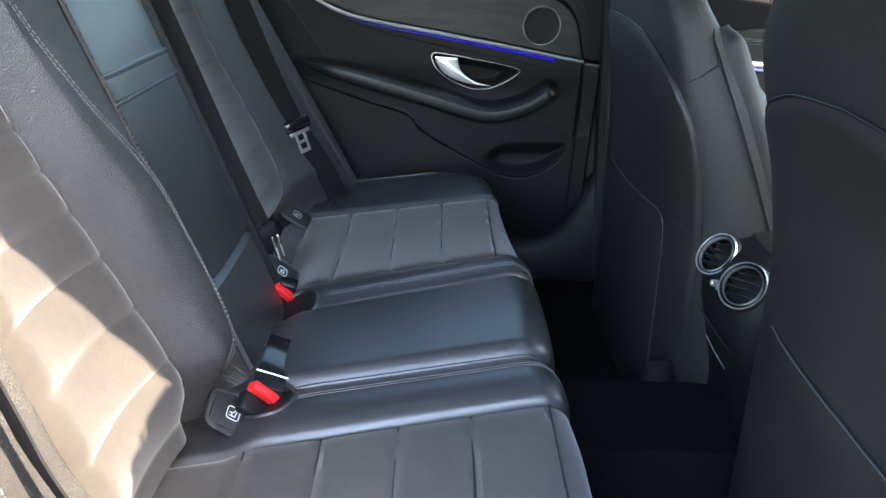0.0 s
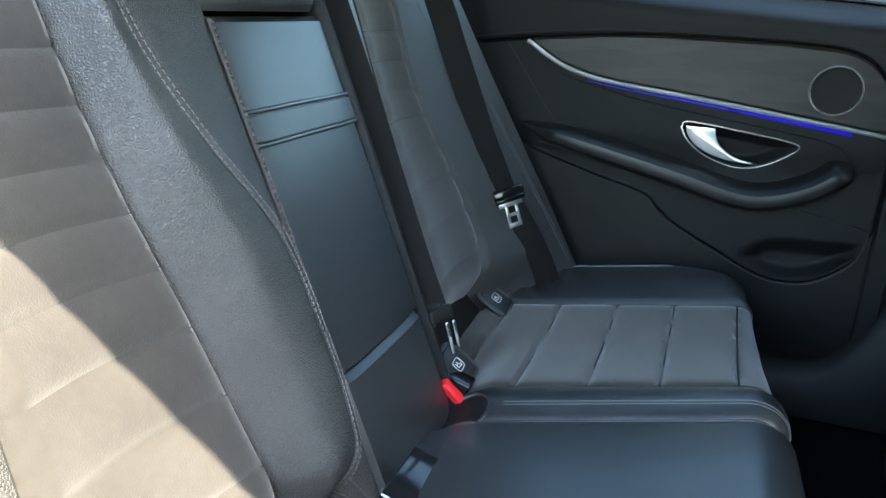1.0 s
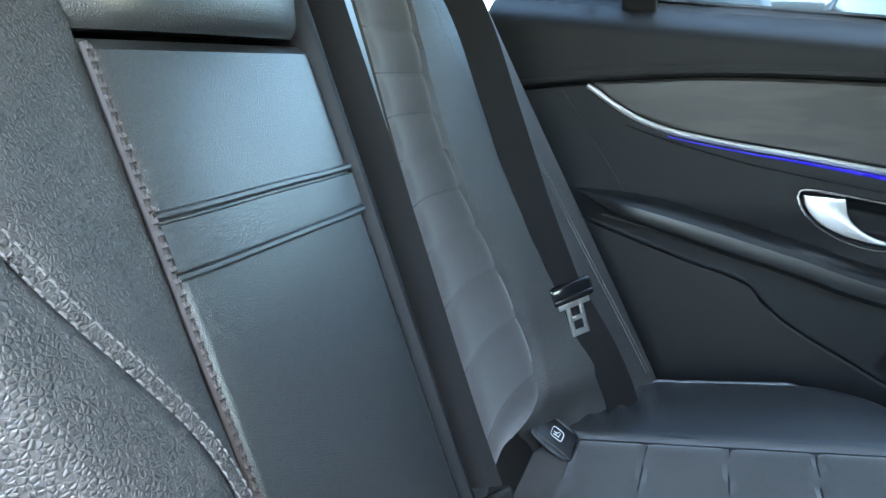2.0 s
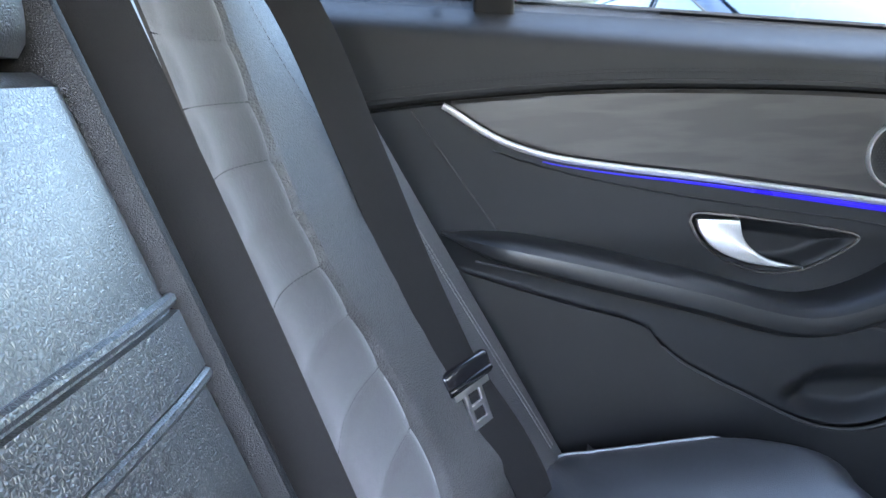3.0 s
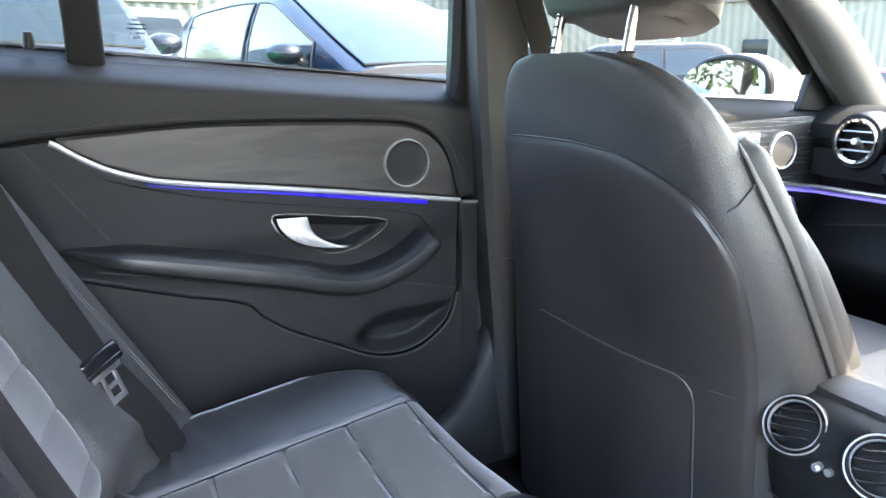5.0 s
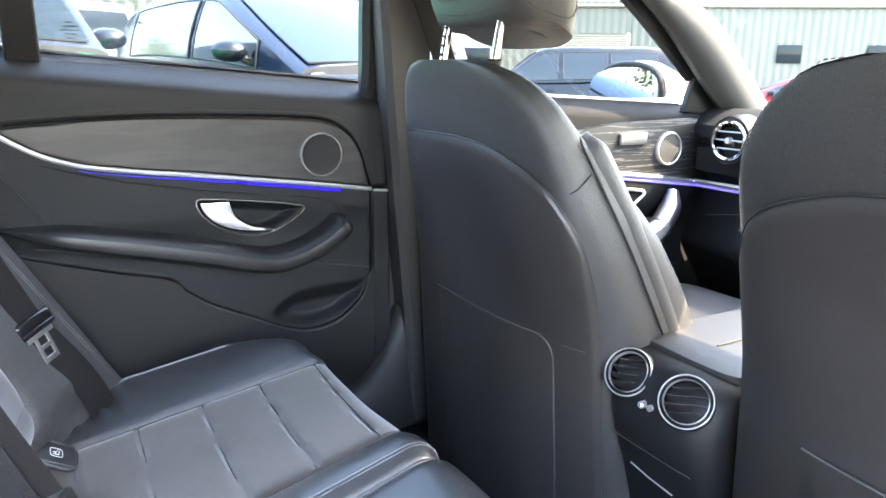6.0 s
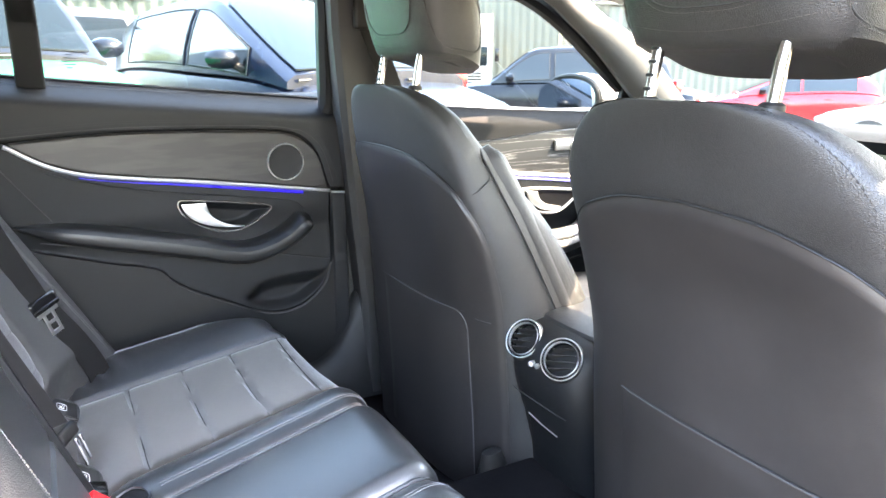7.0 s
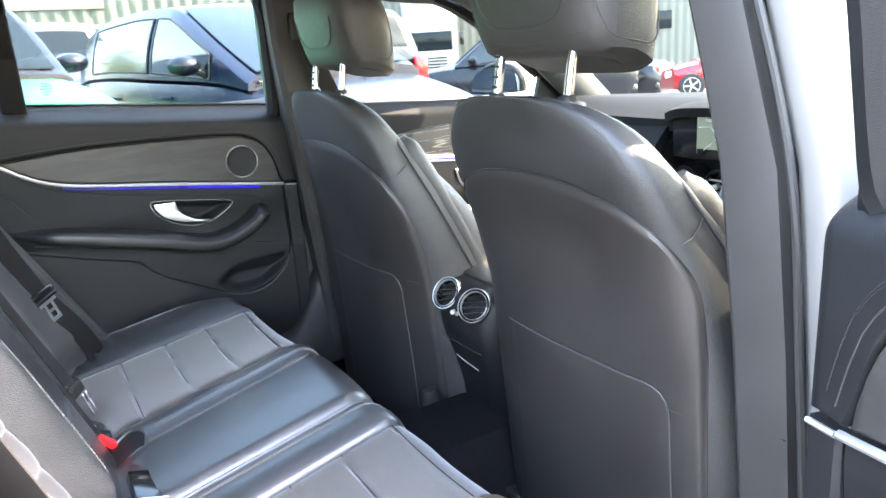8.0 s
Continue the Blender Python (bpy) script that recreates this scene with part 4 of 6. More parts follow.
    inner = spline([(0.125, 0, 0.757), (0.09, 0, 0.764), (0.066, 0, 0.777), (0.052, 0, 0.793), (0.046, 0, 0.815)], 14)
    lever = [put((p.x, DOOR + 0.004, p.z)) for p in outer + inner]
    part("handle_lever", prism(lever, Vector(put((0, -0.009, 0))) - Vector(put((0, 0, 0))), 0.0025), CHROME, hb, "silver door release lever")
    # armrest
    mid = [put((x, DOOR - 0.012, z)) for x, z in ((p.x, p.z) for p in spline([(x, 0, z) for x, z in REST], 60))]
    out = Vector(put((0, -1, 0))) - Vector(put((0, 0, 0)))
    rings = []
    for i, q in enumerate(mid):
        t = i / (len(mid) - 1)
        d = (Vector(mid[min(i + 1, 59)]) - Vector(mid[max(i - 1, 0)])).normalized()
        upv = out.cross(d).normalized()
        if upv.z < 0:
            upv = -upv
        hgt = 0.020 * (smooth(-0.01, 0.30, t) ** 0.8 * smooth(1.04, 0.9, t)) + 0.002
        dep = 0.044 * (smooth(-0.02, 0.22, t) * smooth(1.06, 0.86, t)) + 0.004
        ring = []
        for k in range(18):
            a = math.tau * k / 18
            c, s = math.cos(a), math.sin(a)
            ring.append(Vector(q) + out * dep * abs(c) ** 0.75 * (1 if c > 0 else -1) + upv * hgt * abs(s) ** 0.75 * (1 if s > 0 else -1))
        rings.append(ring)
    part("armrest", loft(rings), ARM_VINYL, door, "padded black leather door armrest")
    part("seam", tube([Vector(put((x, DOOR - 0.012, z - 0.022))) + out * 0.018 for x, z in ((p.x, p.z) for p in spline([(x, 0, z) for x, z in REST[1:-1]], 40))], 0.0016, 6), RUBBER, door)
    # pocket rim and bin
    part("pocket_rim", tube([sheet(x, along(POCKET_LINE, x), -0.004) for x in (lerp(-0.035, 0.322, k / 50) for k in range(51))], 0.0022, 8), DARKTRIM, door)
    # lock pin, frame, glass, outer skin
    part("lock_pin", lathe([(0.0075, 0.0), (0.0075, 0.014), (0.006, 0.022), (0.0, 0.024)], Matrix.Translation(put((-0.318, DOOR + 0.034, 1.078))), 14), HARD, door)
    part("window_seal", tube([put((x, DOOR + 0.058, window_sill(x) + 0.012)) for x in (lerp(-0.55, 0.35, k / 20) for k in range(21))], 0.004, 6), RUBBER, door, "black rubber window waist seal")
    def frame_bar(pts, w):
        return tube([put(p) for p in pts], w, 8, 0.8)
    part("window_frame", frame_bar(spline([(0.343, 0.700, 0.975), (0.335, 0.695, 1.02), (0.325, 0.665, 1.15), (0.31, 0.625, 1.28), (0.27, 0.607, 1.318), (-0.1, 0.607, 1.328), (-0.5, 0.607, 1.315), (-0.60, 0.65, 1.20), (-0.62, 0.70, 1.07)], 50), 0.024), SOFT, door)
    part("divider_bar", joined(rbox((0.05, 0.026, 0.31), 0.006, Matrix.Translation(put((-0.250, 0.680, 1.195))) @ (pose(0, 0, 0, 15, 0, 0) if light else pose(0, 0, 0, -15, 0, 0)))), SOFT, door)
    part("window_glass", slab(lambda u, v: put((lerp(-0.6, 0.33, u), lerp(0.722, 0.625, v), lerp(1.02, 1.32, v))), 6, 4, Vector(put((0, 0.004, 0))) - Vector(put((0, 0, 0)))), GLASS, door).visible_shadow = False
    part("glass_mark", joined(*[rbox((w, 0.001, 0.0022), 0.0003, Matrix.Translation(put((-0.180 + dx, 0.700, 1.095 + 0.006 * k)))) for k, (w, dx) in enumerate(((0.010, 0), (0.020, 0.001), (0.026, 0), (0.022, 0.002), (0.012, 0)))]), GLOSSBLACK, door, "small etched marks in the glass")
    part("outer_skin", loft([[put((x, y, z)) for y, z in ((0.745, 0.36), (0.735, 1.03), (0.765, 1.04), (0.85, 0.98), (0.885, 0.80), (0.90, 0.55), (0.88, 0.36))] for x in (-0.58, -0.2, 0.2, 0.372)]), SILVER_PAINT if not light else HARD, door, "painted door shell")
    return door


rear_door(lambda p: tuple(p), (0.40, 0.74, 0.36), "closed rear car door with dark ash inlay, blue light strip and black armrest", True)
HINGE = Vector((0.40, -0.86, 0.0))
SWING = 70.0


def opened(p):
    q = Vector((p[0], 2 * MID - p[1], p[2])) - HINGE
    a = radians(SWING)
    return tuple(HINGE + Vector((q.x * math.cos(a) - q.y * math.sin(a), q.x * math.sin(a) + q.y * math.cos(a), q.z)))


rear_door(opened, (HINGE.x, HINGE.y, 0.36), "wide open rear car door with dark inlay and black armrest", False)


# ---- front doors ----
def front_door(put, base, label, light):
    door = thing("front_door", base, label, "car door", group="front doors")
    y0 = 0.652
    top = ((0.42, 0.995), (0.73, 0.978), (1.0, 0.964), (1.35, 0.945))
    wood_t = ((0.42, 0.865), (0.60, 0.895), (0.70, 0.912), (0.79, 0.918), (0.95, 0.932), (1.18, 0.938), (1.32, 0.936))
    bright = ((0.42, 0.842), (0.70, 0.838), (0.84, 0.826), (1.0, 0.808), (1.20, 0.782), (1.32, 0.766))
    def sheet(lo, hi, x0, x1, d, nx=50, nz=14):
        def at(u, v):
            x = lerp(x0, x1, u)
            z = lerp(lo(x), hi(x), v)
            return put((x, y0 + d + 0.05 * smooth(along(top, x) - 0.03, along(top, x) + 0.02, z) ** 2 + 0.03 * smooth(0.74, 0.66, z), z))
        return slab(at, nx, nz, Vector(put((0, 0.012, 0))) - Vector(put((0, 0, 0))))
    part("upper_trim", sheet(lambda x: along(wood_t, x) + 0.002, lambda x: along(top, x) + 0.02, 0.42, 1.36, 0), DASH, door, "dark soft upper door trim")
    part("inlay", sheet(lambda x: along(bright, x) + 0.006, lambda x: along(wood_t, x), 0.44, 1.30, 0.003), ASH_STREAK, door, "black ash inlay with pale grain streaks")
    part("lower_panel", sheet(lambda x: 0.34, lambda x: along(bright, x) - 0.012, 0.42, 1.40, 0.0, 50, 30), SOFT, door, "black lower door panel")
    row = lambda dz, d, x0=0.45, x1=1.32: [put((x, y0 + d, along(bright, x) + dz)) for x in (lerp(x0, x1, k / 40) for k in range(41))]
    part("trim_strip", tube(row(0.0, -0.002), 0.006, 8), CHROME, door, "satin chrome strip")
    part("light_strip", tube(row(-0.011, 0.0), 0.0035, 6), AMBIENT_F, door, "violet ambient light strip")
    m3 = Matrix([[*(Vector(put((1, 0, 0))) - Vector(put((0, 0, 0))))], [*(Vector(put((0, 0, 1))) - Vector(put((0, 0, 0))))], [*(Vector(put((0, -1, 0))) - Vector(put((0, 0, 0))))]]).transposed().to_4x4()
    sm = Matrix.Translation(put((1.128, y0, 0.866))) @ m3
    spk = part("speaker", lathe([(0.0, 0.004), (0.025, 0.003), (0.037, 0.002), (0.037, -0.006), (0.0, -0.006)], sm, 32), PILLAR, door, "round perforated speaker grille")
    part("ring", lathe([(0.037, -0.004), (0.037, 0.005), (0.039, 0.006), (0.042, 0.004), (0.0425, -0.004)], sm, 40), CHROME, spk)
    part("seat_switch", rbox((0.085, 0.010, 0.028), 0.004, Matrix.Translation(put((1.005, y0 - 0.003, 0.895)))), STEEL, door, "silver seat adjustment switch plate")
    outline = spline([(0.86, 0, 0.783), (0.92, 0, 0.780), (1.0, 0, 0.772), (1.056, 0, 0.762), (1.03, 0, 0.738), (0.985, 0, 0.712), (0.93, 0, 0.712), (0.88, 0, 0.735), (0.86, 0, 0.783)], 40)[:-1]
    hb = part("handle_bezel", tube([put((p.x, y0 - 0.002, p.z)) for p in outline], 0.004, 6, closed=True, up=Vector(put((0, 1, 0))) - Vector(put((0, 0, 0)))), CHROME, door)
    part("handle_dish", prism([put((p.x, y0 - 0.001, p.z)) for p in outline], Vector(put((0, 0.004, 0))) - Vector(put((0, 0, 0)))), GLOSSBLACK, hb)
    lev = spline([(0.868, 0, 0.778), (0.885, 0, 0.745), (0.93, 0, 0.722), (0.985, 0, 0.719)], 14) + spline([(0.985, 0, 0.726), (0.94, 0, 0.736), (0.915, 0, 0.752), (0.905, 0, 0.774)], 12)
    part("handle_lever", prism([put((p.x, y0 - 0.004, p.z)) for p in lev], Vector(put((0, -0.008, 0))) - Vector(put((0, 0, 0))), 0.002), CHROME, hb)
    pull = spline([(0.62, y0 - 0.02, 0.700), (0.80, y0 - 0.035, 0.668), (0.95, y0 - 0.045, 0.648), (1.05, y0 - 0.045, 0.668), (1.11, y0 - 0.035, 0.715), (1.135, y0 - 0.02, 0.762)], 40)
    part("pull_handle", tube([put(p) for p in pull], lambda t: 0.012 + 0.014 * smooth(0, 0.4, t) * smooth(1.05, 0.8, t), 12, 1.1), STEEL, door, "silver grab handle")
    part("armrest", tube([put((p.x - 0.02, p.y + 0.005, p.z - 0.018)) for p in pull[:30]], 0.03, 12, 1.3), LEATHER, door)
    ell = [put((1.12 + 0.11 * math.cos(a), y0 + 0.024, 0.53 + 0.035 * math.sin(a))) for a in (math.tau * k / 30 for k in range(30))]
    part("pocket_rim", tube(ell, 0.004, 6, closed=True, up=Vector(put((0, 1, 0))) - Vector(put((0, 0, 0)))), HARD, door)
    part("corner_trim", prism([put(p) for p in ((1.18, 0.66, 0.955), (1.335, 0.665, 0.942), (1.315, 0.664, 0.978), (1.27, 0.658, 1.022), (1.20, 0.645, 1.068))], Vector(put((0, 0.02, 0))) - Vector(put((0, 0, 0))), 0.004), SOFT, door, "black mirror corner trim")
    part("window_glass", slab(lambda u, v: put((lerp(0.42, 1.21, u) - 0.12 * v * u, lerp(0.712, 0.615, v), lerp(0.97, 1.30, v))), 6, 4, Vector(put((0, 0.004, 0))) - Vector(put((0, 0, 0)))), GLASS if base[1] > 0 else SUN_CUT_GLASS, door).visible_shadow = base[1] < 0
    part("window_frame", tube(spline([put(p) for p in ((0.44, 0.612, 1.318), (0.60, 0.614, 1.308), (0.78, 0.622, 1.283), (0.92, 0.635, 1.228), (1.065, 0.650, 1.135), (1.195, 0.668, 1.045))], 30), 0.020, 8, 0.8), SOFT, door)
    part("window_seal", tube([put((x, y0 + 0.058, along(top, x) + 0.02)) for x in (lerp(0.42, 1.2, k / 20) for k in range(21))], 0.006, 6), STEEL, door)
    part("outer_skin", loft([[put((x, y, z)) for y, z in ((0.735, 0.36), (0.725, 0.96), (0.765, 0.985), (0.85, 0.94), (0.885, 0.80), (0.90, 0.55), (0.88, 0.36))] for x in (0.47, 0.7, 1.1, 1.41)]), SILVER_PAINT, door)
    # outside mirror
    mir = part("mirror_housing", loft([[put((x, 0.915 + 1.15 * w * math.cos(a), 0.996 + 1.15 * h * abs(math.sin(a)) ** 0.7 * (1 if math.sin(a) > 0 else -1))) for a in (math.tau * k / 24 for k in range(24))] for x, w, h in ((1.230, 0.110, 0.066), (1.235, 0.118, 0.074), (1.275, 0.12, 0.076), (1.345, 0.09, 0.058), (1.380, 0.04, 0.03))]), SILVER_PAINT, door, "silver outside mirror housing")
    part("mirror_glass", prism([put((1.214 - 0.20 * (0.120 * math.cos(a)) + 0.05 * 0.06 * math.sin(a), 0.915 + 0.120 * math.cos(a), 0.996 + 0.069 * abs(math.sin(a)) ** 0.7 * (1 if math.sin(a) > 0 else -1))) for a in (math.tau * k / 28 for k in range(28))], Vector(put((-0.003, 0, 0))) - Vector(put((0, 0, 0)))), MIRROR, mir, "mirror glass reflecting the car park")
    part("mirror_bezel", tube([put((1.225, 0.915 + 0.128 * math.cos(a), 0.996 + 0.078 * abs(math.sin(a)) ** 0.7 * (1 if math.sin(a) > 0 else -1))) for a in (math.tau * k / 32 for k in range(32))], 0.008, 8, closed=True, up=(1, 0, 0)), HARD, mir, "black mirror surround")
    part("mirror_arm", tube([put(p) for p in ((1.29, 0.84, 0.955), (1.30, 0.76, 0.945), (1.30, 0.72, 0.935))], 0.022, 10), HARD, mir)
    return door


MIRROR = material("mirror_glass", (0.17, 0.20, 0.25), 0.02, metal=1.0, vary=0.0, rough_vary=0.0)
front_door(lambda p: tuple(p), (0.9, 0.74, 0.34), "closed passenger front door with streaked ash and silver grab handle", True)
front_door(lambda p: (p[0], 2 * MID - p[1], p[2]), (0.9, 2 * MID - 0.74, 0.34), "closed driver's front door with streaked ash inlay", True)


# ---- front seats ----
SEAT_HALF = ((0.30, 0.285), (0.42, 0.288), (0.55, 0.284), (0.70, 0.268), (0.85, 0.245), (0.93, 0.224), (0.97, 0.212), (1.00, 0.196), (1.025, 0.174), (1.045, 0.146), (1.058, 0.115), (1.066, 0.07))
SEAT_REAR = ((0.30, 0.388), (0.45, 0.384), (0.58, 0.376), (0.66, 0.371), (0.74, 0.364), (0.84, 0.350), (0.93, 0.330), (1.00, 0.311), (1.066, 0.289))
SEAT_WING = ((0.30, 0.20), (0.42, 0.215), (0.55, 0.215), (0.65, 0.20), (0.80, 0.165), (0.90, 0.135), (0.97, 0.115), (1.066, 0.045))
SEAT_DEEP = ((0.30, 0.36), (0.42, 0.33), (0.55, 0.295), (0.65, 0.252), (0.74, 0.215), (0.80, 0.185), (0.90, 0.140), (0.97, 0.115), (1.02, 0.10), (1.05, 0.075), (1.066, 0.045))


def seat_rear(z):
    return along(SEAT_REAR, z)


def rear_round(w, z):
    """How square the rear corner is: square beside the door, softly rounded towards the console."""
    return 0.46 + 0.36 * smooth(0.03, -0.10, w) * smooth(0.88, 0.64, z)


def seat_ring(z, inboard, n=56, grow=0.0):
    w, d, xb = along(SEAT_HALF, z) + grow, along(SEAT_DEEP, z) + grow, seat_rear(z) - grow
    ring = []
    for k in range(n):
        a = math.tau * k / n
        c, s = math.cos(a), math.sin(a)
        back = c < 0
        p = rear_round(-inboard * s, z - 0.04 - 0.04 * inboard) if back else 0.46
        y = w * abs(s) ** p * (1 if s > 0 else -1)
        x = xb + d * 0.5 + d * 0.5 * abs(c) ** p * (1 if c > 0 else -1)
        if not back:
            x += 0.05 * smooth(0.3, 0.9, abs(y) / max(w, 1e-3)) * smooth(1.0, 0.8, z) * 0.9 - 0.02
        ring.append(Vector((x, y, z)))
    return ring


SHELL_TOP = ((0.0, 0.953), (0.08, 0.947), (0.11, 0.941), (0.156, 0.926), (0.178, 0.915), (0.205, 0.894), (0.218, 0.875), (0.235, 0.840), (0.243, 0.795), (0.246, 0.73))


SHELL_TOP_LEFT = ((0.0, 0.953), (0.10, 0.952), (0.17, 0.948), (0.213, 0.938), (0.234, 0.918), (0.243, 0.87), (0.246, 0.73))


def shell_top(w, rise=0.0):
    return along(SHELL_TOP_LEFT if w > 0 and rise == 0 else SHELL_TOP, abs(w)) + rise


def shell_point(w, z, grow, inboard):
    """The back of the seat, at the distance w from its middle, pushed outwards."""
    hw = along(SEAT_HALF, z)
    t = max(-1.0, min(1.0, w / hw))
    d = along(SEAT_DEEP, z)
    p = rear_round(-inboard * t, z - 0.04 - 0.04 * inboard)
    s = abs(t) ** (1 / p)
    cc = math.sqrt(max(0.0, 1 - min(1.0, s) ** 2))
    x = seat_rear(z) + d * 0.5 - d * 0.5 * cc ** p
    hollow = 0.004 * smooth(0.16, 0.04, abs(w)) * smooth(0.66, 0.74, z) * smooth(0.93, 0.82, z)
    return x - grow + hollow, w


def front_seat(y0, label):
    seat = thing("driver_seat" if y0 < 0 else "passenger_seat", (0.6, y0, FLOOR), label, "car seat", group="front seats")
    slide = 0.0 if y0 > 0 else 0.018   # the driver sits a little further forward
    at = lambda p: (p[0] + slide * smooth(1.0, 0.84, p[2]), y0 + p[1], p[2])
    inboard = -1 if y0 > 0 else 1
    rise = 0.0 if y0 > 0 else 0.012
    zs = [lerp(FLOOR + 0.025, 0.97, k / 30) for k in range(31)] + [0.985, 1.0, 1.012, 1.025, 1.036, 1.045, 1.052, 1.058, 1.062, 1.066]
    body = part("backrest", loft([[at(p) for p in seat_ring(z, inboard)] for z in zs]), FRONT_LEATHER, seat, "black leather backrest with rounded shoulders")
    # moulded rear shell
    def back(u, v):
        w = 0.246 * math.sin(math.pi * (u - 0.5))
        z = lerp(FLOOR + 0.030, shell_top(w, rise), v)
        edge = min(0.246 - abs(w), (1 - v) * 0.6)
        hw = along(SEAT_HALF, z)
        x, w2 = shell_point(min(max(w, -hw + 0.004), hw - 0.004), z, 0.001 + 0.005 * smooth(0.0, 0.006, edge), inboard)
        return at((x, w2, z))
    rear = part("rear_shell", slab(back, 70, 70, (0.012, 0, 0)), BACKSHELL, seat, "dark felt-like moulded seat back")
    rim = [Vector(at((shell_point(w, shell_top(w, rise), 0.003, inboard)[0], w, shell_top(w, rise)))) for w in (lerp(-0.236, 0.236, k / 40) for k in range(41))]
    part("shell_edge", tube(rim, lambda t: 0.0003 + 0.0012 * math.sin(math.pi * t) ** 0.5, 6), HARD, rear, "thin rim of the seat back")
    # map pocket
    def pocket(u, v):
        w = lerp(-0.186, 0.125, u) if y0 > 0 else lerp(-0.205, 0.132, u)
        z = lerp(0.33, 0.673 if y0 > 0 else 0.693, v)
        e = min(min(u, 1 - u) * 0.32, (1 - v) * 0.318)
        x = shell_point(w, z, 0.006, inboard)[0]
        return at((x - 0.002 * smooth(0, 0.02, e) - 0.003 * math.sin(math.pi * u), w, z))
    part("map_pocket", slab(pocket, 40, 36, (0.006, 0, 0)), BACKSHELL, rear, "thin map pocket panel")
    edge_way = [(k / 30, 1.0) for k in range(30, 2, -1)] + [(0.07, 0.995), (0.035, 0.98), (0.012, 0.95), (0.0, 0.90)] + [(0.0, 0.90 - k / 30) for k in range(1, 27)]
    part("pocket_edge", tube([Vector(pocket(u, v)) + Vector((-0.0025, 0, 0.0005)) for u, v in edge_way], 0.0013, 6), POCKET_EDGE, rear, "fine edge of the map pocket")
    part("crease", tube([Vector(at((shell_point(w, 0.664, 0.0065, inboard)[0], w, 0.664 - 0.08 * (abs(w) - 0.203)))) for w in (lerp(-0.203, -0.230, k / 8) for k in range(9))], 0.0009, 6), RUBBER, rear)
    # side wings that roll round the front edge, with a notch at the shoulder
    for sgn in (1, -1):
        wing = spline([at((0.458 - 0.33 * (z - 0.64) + along(SEAT_WING, z) * 0.5, sgn * (along(SEAT_HALF, z) - 0.021), z)) for z in (0.966, 0.94, 0.885, 0.815, 0.735, 0.650, 0.560)], 40)
        roll = part("side_wing", tube(wing, lambda t: 0.012 + 0.014 * smooth(0.0, 0.2, t), 16, 0.85), FRONT_LEATHER, seat, "rolled black leather side wing")
        seam = [p + Vector((-0.022, sgn * 0.0225, 0)) * smooth(-0.25, 0.15, k / 39) for k, p in enumerate(wing)]
        part("seam", tube(seam, 0.0021, 6), RUBBER, roll)
        part("stitching", stitches([p + Vector((-0.006, -sgn * 0.002, 0)) for p in seam], r=0.0006, lift=(-0.0012, sgn * 0.002, 0)), CORD, roll)
        cross = [seam[9]] + [Vector(at(seat_ring(0.905 - 0.004 * k, inboard, 56, 0.0012)[(14 + k) if sgn > 0 else (42 - k)])) for k in range(1, 4)]
        part("seam", tube(spline(cross, 16), 0.0011, 6), RUBBER, body)
    left = [Vector(at(seat_ring(z, inboard, 56, 0.001)[19])) for z in (0.985, 1.012, 1.03, 1.045, 1.056, 1.0625)]
    right = [Vector(at(seat_ring(z, inboard, 56, 0.001)[37])) for z in (1.0625, 1.056, 1.045, 1.03, 1.012, 0.985)]
    part("stitching", stitches(spline(left + right, 50), r=0.0005, lift=(-0.0006, 0, 0.0006)), DARKTHREAD, body)
    # posts and head restraint
    for dy in (-0.076, 0.076):
        post = part("post", tube([at((0.340, dy, 1.05)), at((0.348, dy, 1.10)), at((0.362, dy, 1.16))], 0.0068, 12), DARK_CHROME, seat, "chrome head restraint post")
        part("collar", lathe([(0.012, 0.0), (0.012, 0.006), (0.008, 0.009)], Matrix.Translation(at((0.341, dy, 1.058))), 16), HARD, post)
        if dy > 0:
            part("notch", joined(*[rbox((0.004, 0.010, 0.004), 0.001, Matrix.Translation(at((0.338 + 0.0028 * k, dy, 1.075 + 0.014 * k)))) for k in range(4)]), HARD, post)
    rows = ((1.106, 0.09, 0.092, 0.004), (1.109, 0.115, 0.114, 0.002), (1.118, 0.131, 0.126, 0.0), (1.14, 0.138, 0.132, -0.004), (1.18, 0.144, 0.140, -0.010), (1.22, 0.144, 0.136, -0.018), (1.255, 0.135, 0.118, -0.026), (1.275, 0.112, 0.09, -0.031), (1.284, 0.06, 0.05, -0.033))
    lean_of = lambda z, px: -(0.42 if px > 0 else 0.10) * px * smooth(1.26, 1.12, z)
    rings = []
    for z, w, d, dx in rows:
        ring = []
        for k in range(40):
            a = math.tau * k / 40
            c, s = math.cos(a), math.sin(a)
            px = 0.5 * d * abs(c) ** 0.6 * (1 if c > 0 else -1)
            ring.append(at((0.402 + dx + px, w * abs(s) ** 0.55 * (1 if s > 0 else -1), z + lean_of(z, px))))
        rings.append(ring)
    hr = part("head_restraint", loft(rings), FRONT_LEATHER, seat, "padded black leather head restraint")

    def on_head(w, z):
        """The rear face of the head restraint."""
        z = max(1.107, min(1.283, z))
        k = next(i for i in range(len(rows) - 1) if z <= rows[i + 1][0])
        f = (z - rows[k][0]) / (rows[k + 1][0] - rows[k][0])
        half, deep, dx = (lerp(rows[k][i], rows[k + 1][i], f) for i in (1, 2, 3))
        s = min(1.0, abs(w) / half) ** (1 / 0.55)
        px = -0.5 * deep * max(0.0, 1 - s * s) ** 0.3
        return Vector(at((0.402 + dx + px, w, z + lean_of(z, px))))
